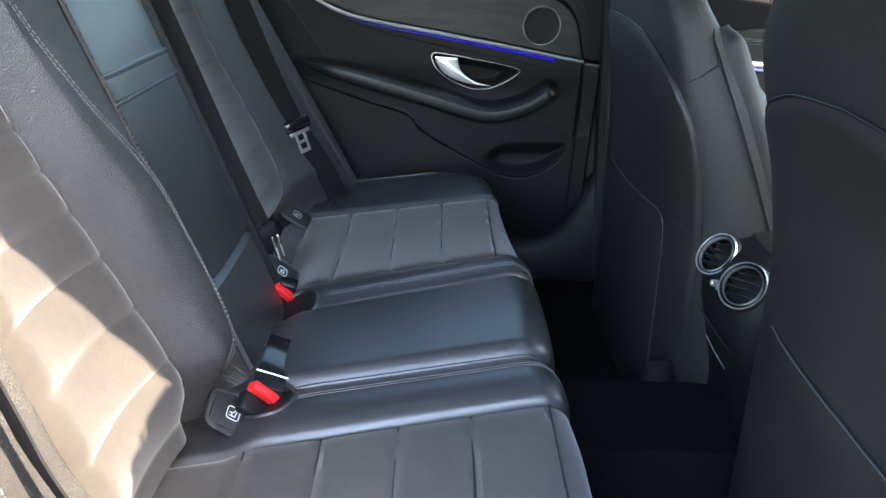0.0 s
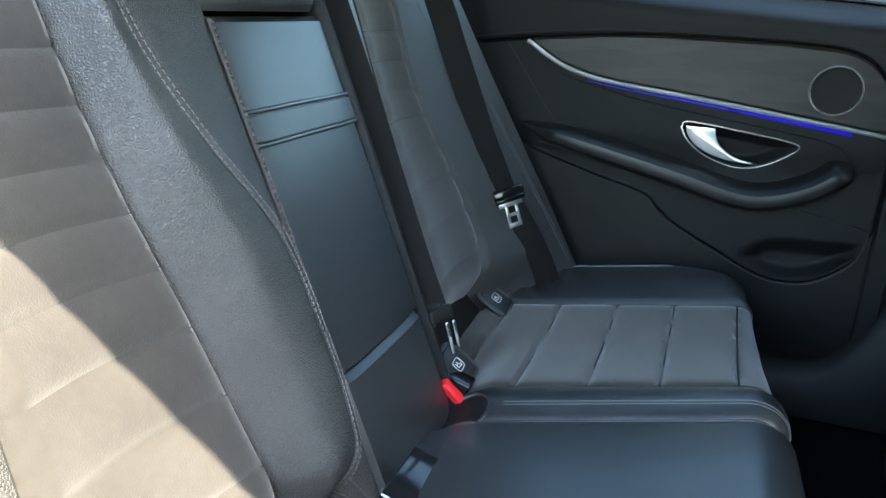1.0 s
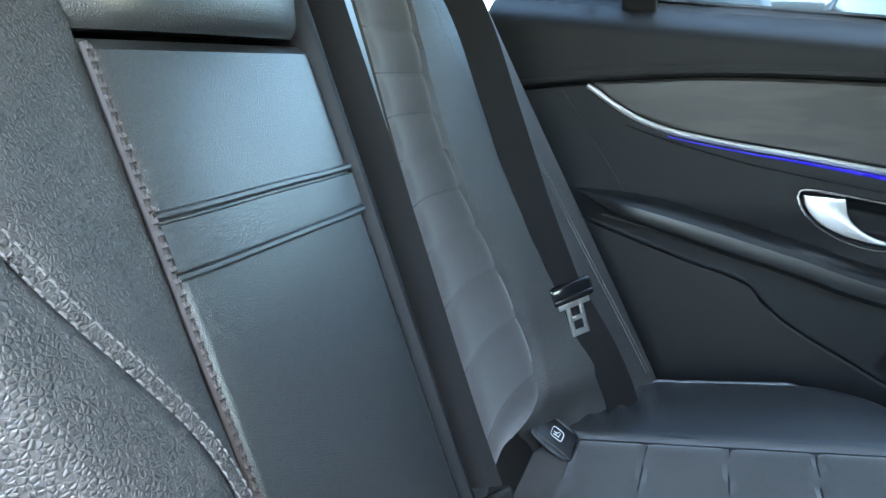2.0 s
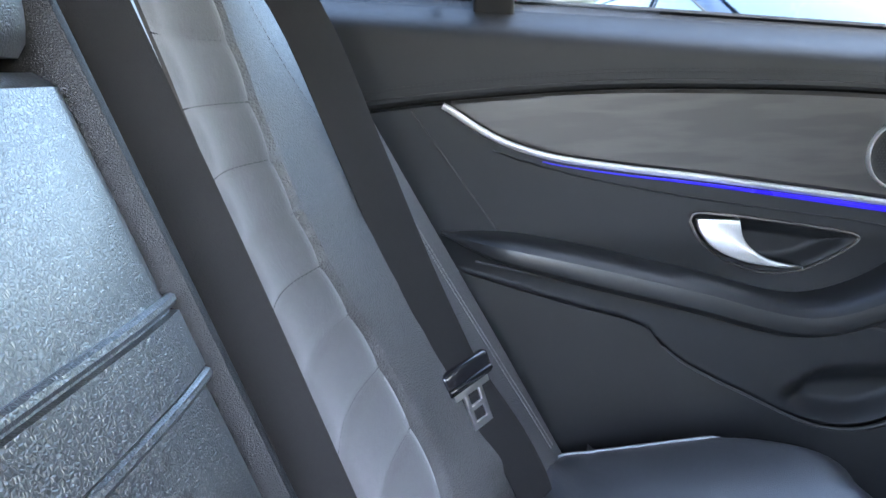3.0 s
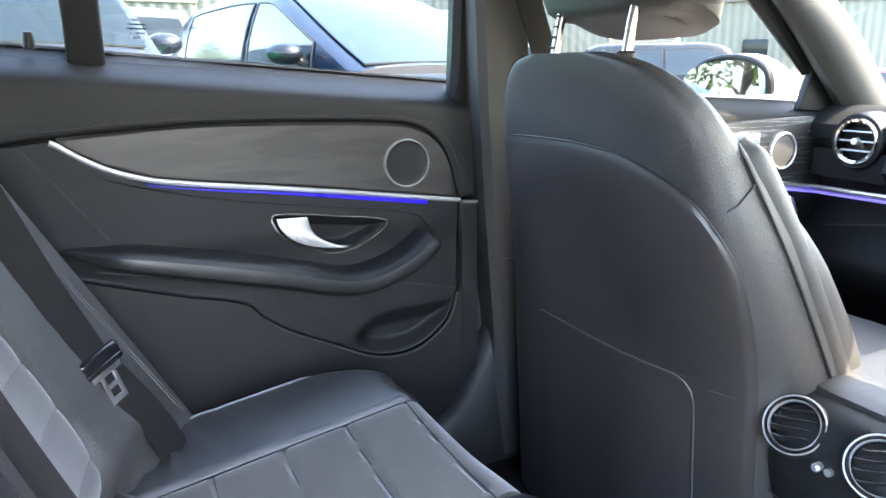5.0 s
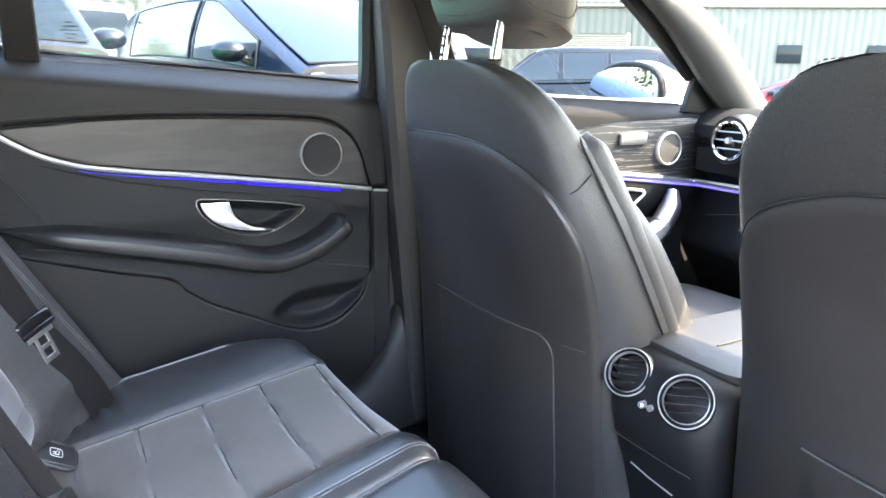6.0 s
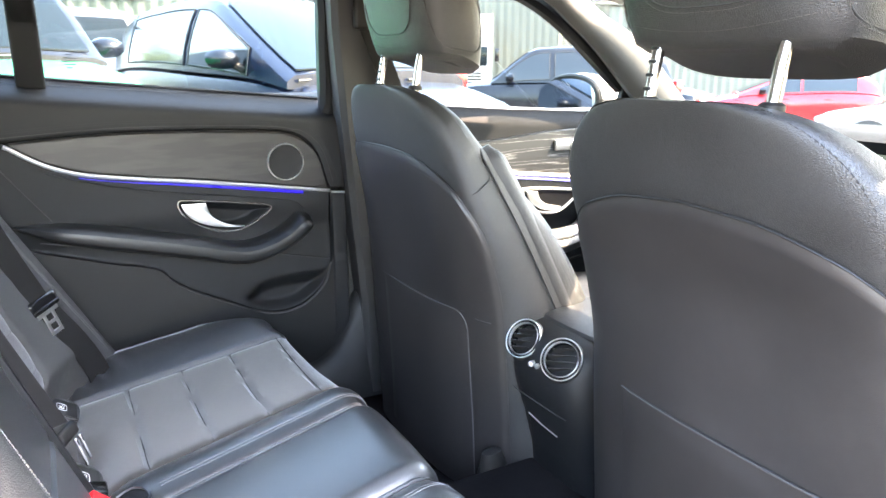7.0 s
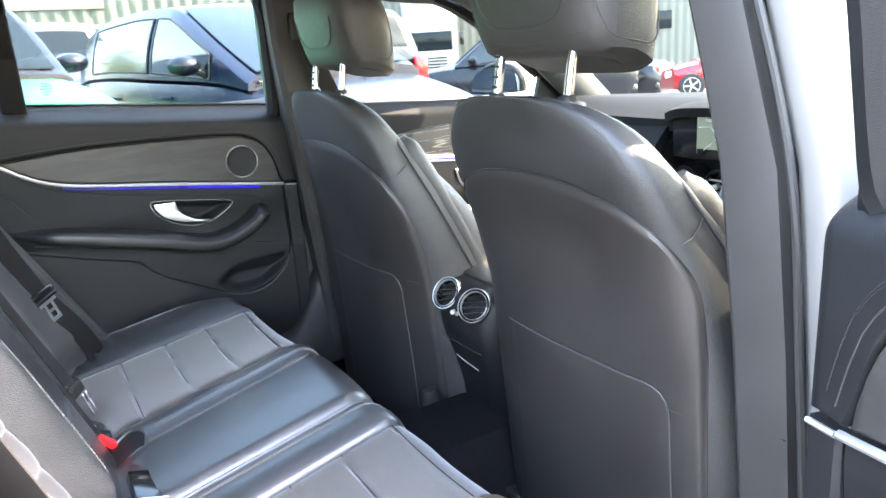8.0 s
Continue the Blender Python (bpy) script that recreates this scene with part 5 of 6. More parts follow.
    pad = [on_head(0.094 * math.sin(a) * abs(math.sin(a)) ** -0.4 if abs(a) > 0.01 else 0.0, 1.235 - 0.088 * math.cos(a) ** 0.6) for a in (lerp(-1.45, 1.45, k / 40) for k in range(41))]
    part("pad_seam", tube([p + Vector((-0.0004, 0, 0)) for p in pad], 0.0011, 6), RUBBER, hr)
    part("stitching", stitches([p + Vector((-0.0004, 0, -0.005)) for p in pad], r=0.0004, lift=(-0.0006, 0, 0)), CORD, hr)
    for sgn in (1, -1):
        loop = []
        for c, z in ((-0.62, 1.262), (-0.66, 1.21), (-0.60, 1.165), (-0.40, 1.135), (0.0, 1.127), (0.35, 1.140), (0.55, 1.175), (0.60, 1.225), (0.52, 1.262)):
            k = next(i for i in range(len(rows) - 1) if z <= rows[i + 1][0])
            f = (z - rows[k][0]) / (rows[k + 1][0] - rows[k][0])
            half, deep, dx = (lerp(rows[k][i], rows[k + 1][i], f) for i in (1, 2, 3))
            px = 0.5 * deep * math.copysign(abs(c) ** 0.6, c)
            loop.append(Vector(at((0.402 + dx + px, sgn * (half * math.sqrt(1 - c * c) ** 0.55 + 0.0004), z + lean_of(z, px)))))
        loop = spline(loop, 60)
        part("pad_seam", tube(loop, 0.0010, 6), RUBBER, hr)
        part("stitching", stitches([p + Vector((0, 0, -0.004)) for p in loop], r=0.0004, lift=(0, sgn * 0.0008, 0)), CORD, hr)
    part("stitching", stitches([on_head(w, 1.124 + 0.01 * (w / 0.1) ** 2) for w in (lerp(-0.108, 0.108, k / 20) for k in range(21))], r=0.0004, lift=(-0.0006, 0, 0)), CORD, hr)
    # seat cushion and base
    part("cushion", loft([[at((x, w * abs(math.sin(a)) ** 0.6 * (1 if math.sin(a) > 0 else -1), zc + 0.075 * abs(math.cos(a)) ** 0.6 * (1 if math.cos(a) > 0 else -1))) for a in (math.tau * k / 24 for k in range(24))] for x, w, zc in ((0.56, 0.20, 0.47), (0.60, 0.245, 0.475), (0.75, 0.25, 0.49), (0.95, 0.245, 0.51), (1.02, 0.21, 0.51))]), LEATHER, seat)
    part("seat_base", box(0.50, 0.95, y0 - 0.20, y0 + 0.20, 0.30, 0.42, 0.02), HARD, seat)
    for dy in (-0.20, 0.20):
        part("seat_rail", box(0.42, 1.0, y0 + dy - 0.02, y0 + dy + 0.02, 0.265, 0.305, 0.006), HARD, seat)
    return seat


front_seat(0.328, "black leather front passenger seat with a dark moulded back")
front_seat(-0.383, "black leather driver's seat with a dark moulded back and map pocket")

# ---- centre console ----
console = thing("centre_console", (0.7, -0.012, FLOOR), "black centre console with two chrome-ringed rear air vents", "console")
CYV = -0.012
rings = []
for z, half, xr in ((0.36, 0.125, 0.478), (0.44, 0.118, 0.468), (0.50, 0.112, 0.450), (0.545, 0.112, 0.434), (0.575, 0.112, 0.425), (0.600, 0.112, 0.421), (0.625, 0.112, 0.424), (0.646, 0.112, 0.434), (0.660, 0.110, 0.445), (0.669, 0.104, 0.460), (0.674, 0.092, 0.480), (0.677, 0.06, 0.52)):
    ring = []
    for k in range(40):
        a = math.tau * k / 40
        c, s = math.cos(a), math.sin(a)
        depth = (1.02 - xr) / 2
        ring.append((xr + 0.004 + depth + depth * abs(c) ** 0.35 * (1 if c > 0 else -1), CYV + half * abs(s) ** 0.45 * (1 if s > 0 else -1), z))
    rings.append(ring)
part("housing", loft(rings), SOFT, console)
lid = part("armrest_lid", loft([[(xr + (0.80 - xr) / 2 + (0.80 - xr) / 2 * abs(math.cos(a)) ** 0.4 * (1 if math.cos(a) > 0 else -1), CYV + h * abs(math.sin(a)) ** 0.45 * (1 if math.sin(a) > 0 else -1), z) for a in (math.tau * k / 40 for k in range(40))] for z, h, xr in ((0.645, 0.100, 0.497), (0.655, 0.106, 0.487), (0.669, 0.108, 0.484), (0.679, 0.104, 0.490), (0.684, 0.088, 0.507))]), FRONT_LEATHER, console, "smooth leather armrest lid")
part("seam", tube([(0.55, CYV, 0.6855), (0.79, CYV, 0.6855)], 0.0012, 6), RUBBER, lid)


def facing(o, n):
    """A pose at o whose z axis points along n and whose x axis points up."""
    z = Vector(n).normalized()
    x = (Vector((0, 0, 1)) - z * z.z).normalized()
    return Matrix.Translation(o) @ Matrix((x, z.cross(x), z)).transposed().to_4x4()


for yv, aim in ((0.039, (-0.80, -0.20, 0.56)), (-0.063, (-0.74, -0.38, 0.56))):
    vm = facing((0.439, yv, 0.648), aim) @ Matrix.Diagonal((0.90, 0.90, 0.90, 1))
    vent = part("air_vent", lathe([(0.0, -0.02), (0.030, -0.018), (0.031, 0.003), (0.0315, 0.004)], vm, 40), GLOSSBLACK, console, "round rear air vent")
    part("ring", lathe([(0.0367, 0.004), (0.0372, 0.006), (0.0384, 0.006), (0.0390, 0.0035)], vm, 48), CHROME, vent, "polished chrome vent ring")
    part("barrel", lathe([(0.0388, 0.0038), (0.0400, 0.001), (0.0405, -0.008)], vm, 48), HARD, vent)
    part("inner_ring", lathe([(0.0308, -0.004), (0.0308, 0.005), (0.0314, 0.0062), (0.0322, 0.005), (0.0323, 0.002)], vm, 48), CHROME, vent)
    part("ring", lathe([(0.0322, 0.003), (0.0345, 0.0035), (0.0368, 0.003)], vm, 48), GLOSSBLACK, vent)
    for i in range(4):
        h = -0.018 + 0.012 * i
        half = math.sqrt(0.029 ** 2 - h * h)
        pts = [vm @ Vector((h + 0.004 * math.sin(math.pi * (t + 0.5)), lerp(-half, half, t), -0.004)) for t in (k / 10 for k in range(11))]
        part("vane", ribbon(pts, vm.to_3x3() @ Vector((0.3, 0, 1)), 0.006, 0.0014), HARD, vent)
        part("vane_edge", tube([p + vm.to_3x3() @ Vector((0.002, 0, 0.0055)) for p in pts], 0.0008, 5), CHROME, vent)
km = Matrix.Translation((0.433, -0.010, 0.622)) @ pose(0, 0, 0, 0, -90, 0)
part("temperature_knob", joined(lathe([(0.005, 0.0), (0.005, 0.012), (0.0035, 0.014), (0.0, 0.014)], km @ pose(0, 0.006, 0), 14), lathe([(0.004, 0.0), (0.0045, 0.010), (0.0, 0.011)], km @ pose(0, -0.007, 0), 14)), CHROME, console, "small silver knobs")
part("drawer_line", tube([(0.4475, 0.030, 0.512), (0.449, -0.005, 0.505), (0.4515, -0.045, 0.500)], 0.0013, 6), CHROME, console, "thin bright line of the drawer")
part("seam", tube([(0.4345, 0.06, 0.553), (0.4335, 0.04, 0.552), (0.4335, -0.06, 0.552), (0.4345, -0.085, 0.553)], 0.0013, 6), RUBBER, console)

# seat slide cover in the rear foot room
single("rail_cover", lathe([(0.022, 0.0), (0.024, 0.02), (0.020, 0.10), (0.013, 0.135), (0.0, 0.14)], pose(0.412, 0.078, FLOOR + 0.02, 0, -4, 0) @ Matrix.Diagonal((1.5, 0.9, 1, 1)), 20), HARD, "black plastic seat rail cover on the carpet", "rail cover")
for y0, w in ((0.33, 0.25), (-0.39, 0.25)):
    single("floor_mat", slab(lambda u, v: (lerp(0.10, 0.50, u), y0 + lerp(-w, w, v), FLOOR + 0.012 + 0.03 * smooth(0.6, 1.0, u) + 0.004 * math.sin(9 * u + 5 * v)), 16, 16, (0, 0, -0.008)), CARPET, "black carpet mat on the rear floor", "floor mat", group="floor mats")

# ---- dashboard ----
dash = thing("dashboard", (1.35, MID, 0.5), "dark dashboard with round vents, bright trim and a wide screen", "dashboard")


def dash_top(u, v):
    y = lerp(-0.70, 0.70, v)
    x = lerp(1.17 + 0.05 * (abs(y) / 0.7) ** 2, 1.64 - 0.25 * (abs(y) / 0.7) ** 2, u)
    z = 0.925 + 0.045 * math.sin(min(1, u * 2.4) * math.pi / 2) - 0.012 * u
    return x, MID + y, z


part("dash_top", slab(dash_top, 24, 30, (0, 0, -0.03)), DASH, dash, "soft dark dashboard top")


def dash_face(u, v):
    y = lerp(-0.70, 0.70, u)
    z = lerp(0.45, 0.925, v)
    return 1.17 + 0.05 * (abs(y) / 0.7) ** 2 + 0.05 * math.sin((0.925 - z) / 0.30 * math.pi) * (1 if z > 0.625 else 0) + 0.10 * smooth(0.64, 0.45, z), MID + y, z


part("dash_brow", slab(lambda u, v: (lerp(1.112, 1.205, v) + 0.03 * u, MID + lerp(0.14, 0.46, u), lerp(0.842, 0.938, v ** 0.8)), 16, 10, (0.02, 0, -0.02)), DASH, dash, "sloping dashboard front skin")
part("dash_face", slab(dash_face, 30, 40, (0.03, 0, 0)), SOFT, dash)
strip = lambda dz, dx: [Vector((1.176 + 0.05 * (abs(y) / 0.7) ** 2 + dx, MID + y, 0.800 - 0.02 * (abs(y) / 0.7) + dz)) for y in (lerp(0.12, 0.67, k / 30) for k in range(31))]
part("trim_strip", tube(strip(0, 0.0), 0.006, 8), CHROME, dash, "satin chrome dashboard strip")
part("light_strip", tube(strip(-0.012, 0.006), 0.0035, 6), AMBIENT_F, dash, "violet ambient light strip")
part("inlay", slab(lambda u, v: (1.172 + 0.05 * (abs(lerp(0.12, 0.67, u)) / 0.7) ** 2, MID + lerp(0.12, 0.67, u), lerp(0.81, 0.87, v)), 20, 6, (0.01, 0, 0)), DASH, dash)
part("glovebox_seam", tube([(1.205, MID + 0.10, 0.76), (1.21, MID + 0.40, 0.74), (1.215, MID + 0.62, 0.70)], 0.002, 6), RUBBER, dash)


def round_vent(y, z, r, x):
    vm = Matrix.Translation((x, y, z)) @ pose(0, 0, 0, 0, -90, 0)
    v = part("air_vent", lathe([(0.0, -0.015), (r * 0.8, -0.012), (r * 0.82, 0.004)], vm, 36), GLOSSBLACK, dash, "round dashboard air vent")
    part("ring", lathe([(r * 0.8, 0.0), (r * 0.82, 0.008), (r * 0.92, 0.010), (r, 0.004), (r * 1.02, -0.02)], vm, 40), BRIGHT, v)
    part("housing", lathe([(r * 1.0, 0.002), (r * 1.12, 0.004), (r * 1.2, -0.004), (r * 1.22, -0.05)], vm, 40), SOFT, v)
    for i in range(3):
        h = (-0.4 + 0.4 * i) * r
        half = math.sqrt((r * 0.78) ** 2 - h * h)
        part("vane", rbox((0.003, 2 * half, 0.012), 0.001, vm @ pose(h, 0, 0.0)), STEEL, v)
    part("knob", lathe([(0.008, 0.0), (0.007, 0.012), (0.0, 0.013)], vm, 12), CHROME, v)


round_vent(0.525, 0.895, 0.050, 1.195)
for y in (0.115, 0.045, -0.052):
    round_vent(y, 0.772, 0.036, 1.165)
for k in range(3):
    part("switch_bar", rbox((0.02, 0.26, 0.010), 0.004, pose(1.165 + 0.01 * k, -0.01, 0.715 - 0.024 * k)), STEEL if k != 1 else GLOSSBLACK, dash)
part("binnacle", slab(lambda u, v: (lerp(1.125, 1.30, v) + 0.03 * abs(2 * u - 1) ** 6, lerp(0.110, -0.62, u), 0.957 + 0.018 * math.sin(math.pi * min(1.0, v * 0.9 + 0.1)) - 0.022 * abs(2 * u - 1) ** 8), 40, 12, (0.004, 0, -0.022)), DASH, dash, "dark hood over the display")
scr = part("screen", rbox((0.016, 0.62, 0.118), 0.006, pose(1.165, -0.225, 0.893)), GLOSSBLACK, dash, "wide black display")
GREEN_MAP = material("map_green", (0.04, 0.055, 0.045), 0.3, emit=(0.30, 0.40, 0.34), emit_strength=0.013, vary=0.1, vary_scale=60)
part("map", rbox((0.002, 0.145, 0.088), 0.0005, pose(1.156, -0.065, 0.893)), GREEN_MAP, scr, "lit navigation map on the display")
roads = [tube([(1.1535, -0.065 + a, 0.893 + b) for a, b in pts], 0.0011, 5) for pts in (((0.066, 0.02), (0.03, 0.022), (0.01, -0.005), (-0.02, -0.03)), ((0.05, -0.035), (0.02, -0.01), (-0.01, 0.012), (-0.06, 0.02)), ((-0.03, 0.035), (-0.035, -0.01), (-0.05, -0.04)))]
part("map_roads", joined(*roads), WHITE_INK, scr)
part("map_bars", joined(rbox((0.001, 0.05, 0.013), 0.0003, pose(1.1545, -0.065, 0.922)), rbox((0.001, 0.14, 0.012), 0.0003, pose(1.1545, -0.065, 0.855))), GLOSSBLACK, scr)


def letters(text, size, m, mat, parent):
    cu = bpy.data.curves.new("words", "FONT")
    cu.body, cu.size, cu.align_x, cu.align_y, cu.extrude = text, size, "CENTER", "CENTER", 0.0002
    tmp = new("words", cu)
    me = bpy.data.meshes.new_from_object(tmp.evaluated_get(bpy.context.evaluated_depsgraph_get()))
    bpy.data.objects.remove(tmp)
    v = [tuple(m @ q.co) for q in me.vertices]
    f = [tuple(p.vertices) for p in me.polygons]
    return part("words", (v, f), mat, parent)


letters("Ready to Navigate", 0.0125, Matrix.Translation((1.1525, -0.065, 0.9315)) @ pose(0, 0, 0, 90, 0, -90), WHITE_INK, scr)

wheel = thing("steering_wheel", (1.02, -0.39, 0.75), "black leather steering wheel with dark spokes", "steering wheel")
wm = pose(0.99, -0.39, 0.79, 0, -66, 0)
part("rim", tube([wm @ Vector((0.185 * math.cos(a), 0.185 * math.sin(a), 0)) for a in (math.tau * k / 60 for k in range(60))], 0.0155, 12, closed=True, up=wm.to_3x3() @ Vector((0, 0, 1))), LEATHER, wheel)
part("hub", lathe([(0.0, 0.012), (0.045, 0.010), (0.065, 0.0), (0.06, -0.03), (0.03, -0.08)], wm, 28), SOFT, wheel)
for a, w in ((90, 0.05), (-90, 0.05), (180, 0.035)):
    part("spoke", rbox((0.13, w, 0.018), 0.006, wm @ pose(0, 0, 0, 0, 0, a) @ pose(0.115, 0, -0.004)), HARD, wheel, "dark spoke")
part("column", tube([wm @ Vector((0, 0, -0.04)), wm @ Vector((0, 0, -0.2))], 0.04, 14), SOFT, wheel)

rvm = thing("rear_view_mirror", (0.84, MID - 0.01, 1.30), "black interior rear-view mirror under the headliner", "mirror")
part("housing", rbox((0.03, 0.22, 0.062), 0.012, pose(0.86, -0.045, 1.262, 0, 8, 6)), GLOSSBLACK, rvm)
part("glass", rbox((0.003, 0.20, 0.05), 0.001, pose(0.8435, -0.045, 1.263, 0, 8, 6)), MIRROR, rvm)
part("stem", tube([(0.87, -0.04, 1.265), (0.88, -0.04, 1.31), (0.86, -0.04, 1.345)], 0.014, 10), HARD, rvm)
part("roof_console", box(0.62, 0.84, MID - 0.09, MID + 0.09, 1.322, 1.352, 0.012), PILLAR, rvm)

for sgn in (1, -1):
    fb = thing("front_seat_belt", mirrored((0.40, 0.61, 0.40), sgn), "black webbing front seat belt on the middle pillar", "seat belt", group="front seat belts")
    part("webbing", ribbon([mirrored(p, sgn) for p in ((0.60, 0.605, 0.42), (0.56, 0.605, 0.70), (0.46, 0.590, 1.04), (0.385, 0.570, 1.20))], (1, 0, 0.1), 0.0235, 0.002), WEBBING, fb)
    part("anchor", rbox((0.05, 0.02, 0.07), 0.008, Matrix.Translation(mirrored((0.383, 0.572, 1.21), sgn))), HARD, fb)
    single("grab_handle", tube(spline([mirrored(p, sgn) for p in ((0.55, 0.565, 1.30), (0.57, 0.54, 1.285), (0.66, 0.535, 1.275), (0.74, 0.545, 1.265), (0.76, 0.57, 1.27))], 20), 0.011, 10), PILLAR, "grey folding grab handle on the roof rail", "grab handle", group="grab handles")


# ---- the car park outside ----
def land(x):
    """The car park falls gently away ahead of the car."""
    return -min(0.75, 0.03 * max(0.0, x - 1.5))


def car_paint(name, color, metal=0.2):
    return material(name, color, 0.22, metal=metal, coat=0.4, vary=0.05)


NAVY = material("navy_car_paint", (0.006, 0.010, 0.022), 0.22, spec=0.35, coat=0.08, vary=0.05)
WHITE_CAR = material("mint_car_paint", (0.018, 0.22, 0.105), 0.4, spec=0.2, vary=0.05)
PALE_CAR = car_paint("white_car_paint", (0.26, 0.26, 0.26), 0.0)
BLACK_CAR = material("black_car_paint", (0.006, 0.008, 0.012), 0.22, spec=0.35, coat=0.08, vary=0.05)
RED_CAR = car_paint("red_car_paint", (0.36, 0.006, 0.010), 0.0)
GREY_CAR = car_paint("blue_grey_car_paint", (0.06, 0.075, 0.095))
SIDE_GLASS = material("side_window_glass", (0.006, 0.009, 0.010), 0.04, vary=0.05, spec=0.6, coat=0.1)
LAMP_RED = material("red_tail_lamp", (0.7, 0.01, 0.01), 0.15, coat=1.0, emit=(1, 0.02, 0.02), emit_strength=0.02)
LAMP_CLEAR = material("clear_head_lamp", (0.6, 0.62, 0.64), 0.08, coat=1.0)


def parked_car(center, heading, size, paint, label, style, group="parked cars", cabin_paint=None):
    """A car with its nose along heading (degrees from +x), standing at center."""
    L, W, H = size
    base = (center[0], center[1], land(center[0]))
    m = pose(*base, 0, 0, heading)
    car = thing("parked_car", base, label, "car", group=group)
    go = lambda p: tuple(m @ Vector(p))
    h = H / 1.5
    belt = (1.0 if style == "hatch" else 0.93) * h if style != "suv" else 1.075 * H / 1.68
    # heights along the length, from tail to nose
    deck = [(-L / 2, 0.80 * belt), (-L / 2 + 0.12, 0.97 * belt), (-L * 0.30, belt + 0.04), (0.0, belt), (L * 0.19, belt * (0.965 if style == "hatch" else 0.985)), (L * 0.30, belt * (0.90 if style == "hatch" else 0.95)), (L * 0.42, belt * (0.79 if style == "hatch" else 0.84)), (L / 2 - 0.08, belt * 0.70), (L / 2, belt * 0.55)]
    plan = [(-L / 2, 0.80), (-L / 2 + 0.15, 0.93), (-L * 0.3, 1.0), (L * 0.25, 1.0), (L * 0.40, 0.95), (L / 2 - 0.08, 0.80), (L / 2, 0.66)]
    rings = []
    for k in range(33):
        x = lerp(-L / 2, L / 2, k / 32)
        d, w = along(deck, x), W / 2 * along(plan, x)
        lo = 0.22 + 0.06 * smooth(L * 0.40, L / 2, abs(x))
        half = [(0.70 * w, lo), (0.95 * w, lo + 0.03), (0.985 * w, 0.45 * d + 0.08), (w, 0.66 * d), (0.985 * w, 0.84 * d), (0.93 * w, 0.955 * d), (0.80 * w, d), (0.40 * w, d + 0.012)]
        rings.append([go((x, y, z)) for y, z in half] + [go((x, -y, z)) for y, z in reversed(half)])
    body = part("body", loft(rings), paint, car)
    # cabin
    if style == "suv":
        roof = [(-L / 2 + 0.10, belt), (-L / 2 + 0.20, belt + 0.35 * (H - belt)), (-L / 2 + 0.38, H - 0.06), (-L * 0.2, H), (0.02, H - 0.005), (L * 0.075, H - 0.07), (L * 0.225, belt + 0.01)]
    elif style == "saloon":
        roof = [(-L / 2 + 0.45, belt + 0.03), (-L * 0.27, belt + 0.26), (-L * 0.17, H - 0.05), (-L * 0.06, H), (0.06, H - 0.01), (L * 0.09, H - 0.06), (L * 0.25, belt - 0.01)]
    else:
        roof = [(-L / 2 + 0.08, belt + 0.02), (-L / 2 + 0.22, belt + 0.26), (-L / 2 + 0.45, H - 0.08), (-L * 0.20, H), (-L * 0.05, H - 0.008), (L * 0.015, H - 0.05), (L * 0.28, belt - 0.015)]
    xa, xb = roof[0][0], roof[-1][0]
    wb, wt = W / 2 * 0.93, W / 2 * 0.70

    def cabin(x, s, out=0.0):
        """The cabin's side: s from the waist line to the roof's edge."""
        top = along(roof, x)
        foot = along(deck, x) - 0.02
        z = lerp(foot, max(foot + 0.02, top - 0.055), s)
        t = (z - foot) / max(0.05, H - foot)
        y = lerp(wb, wt, t) * along(plan, x) + 0.03 * math.sin(math.pi * t)
        return y + out, z
    rings = []
    for k in range(41):
        x = lerp(xa, xb, k / 40)
        pts = [cabin(x, s) for s in (0.0, 0.35, 0.7, 1.0)]
        y1, z1 = pts[-1]
        top = max(along(roof, x), pts[0][1] + 0.03)
        pts += [(y1 * 0.93, lerp(z1, top, 0.75)), (y1 * 0.75, top), (y1 * 0.35, top + 0.018)]
        rings.append([go((x, y, z)) for y, z in pts] + [go((x, -y, z)) for y, z in reversed(pts)])
    part("cabin", loft(rings), cabin_paint or paint, car)
    # side glass with a post between
    cuts = {"hatch": ((-L * 0.345, -L * 0.07), (-L * 0.052, L * 0.165)), "suv": ((-L * 0.37, -L * 0.20), (-L * 0.185, -L * 0.02), (0.0, L * 0.16)), "saloon": ((-L * 0.24, -L * 0.02), (-L * 0.005, L * 0.175))}[style]
    for sg in (1, -1):
        for x0, x1 in cuts:
            def pane(u, v):
                x = lerp(x0, x1, u)
                y, z = cabin(x, lerp(0.10, 0.93, v), 0.006)
                return go((x, sg * y, z))
            part("window", slab(pane, 10, 6, m.to_3x3() @ Vector((0, -sg * 0.012, 0))), SIDE_GLASS, car, "tinted side window")
            loop = [Vector(pane(k / 12, 0)) for k in range(13)] + [Vector(pane(1, k / 4)) for k in range(1, 5)] + [Vector(pane(1 - k / 12, 1)) for k in range(1, 13)] + [Vector(pane(0, 1 - k / 4)) for k in range(1, 4)]
            part("window_trim", tube(loop, 0.008, 6, closed=True, up=(m.to_3x3() @ Vector((0, 1, 0)))), RUBBER, car)
        # mirror, door handles, wheels
        my = sg * (W / 2 + 0.07)
        mir = part("mirror", loft([[go((L * 0.15 + dx, my + 0.11 * sz * math.cos(a), belt + 0.075 + 0.07 * sz * math.sin(a))) for a in (math.tau * k / 14 for k in range(14))] for dx, sz in ((-0.06, 0.9), (-0.05, 1.0), (0.02, 0.95), (0.07, 0.62), (0.085, 0.35), (0.09, 0.05))]), BLACK_CAR, car, "dark door mirror")
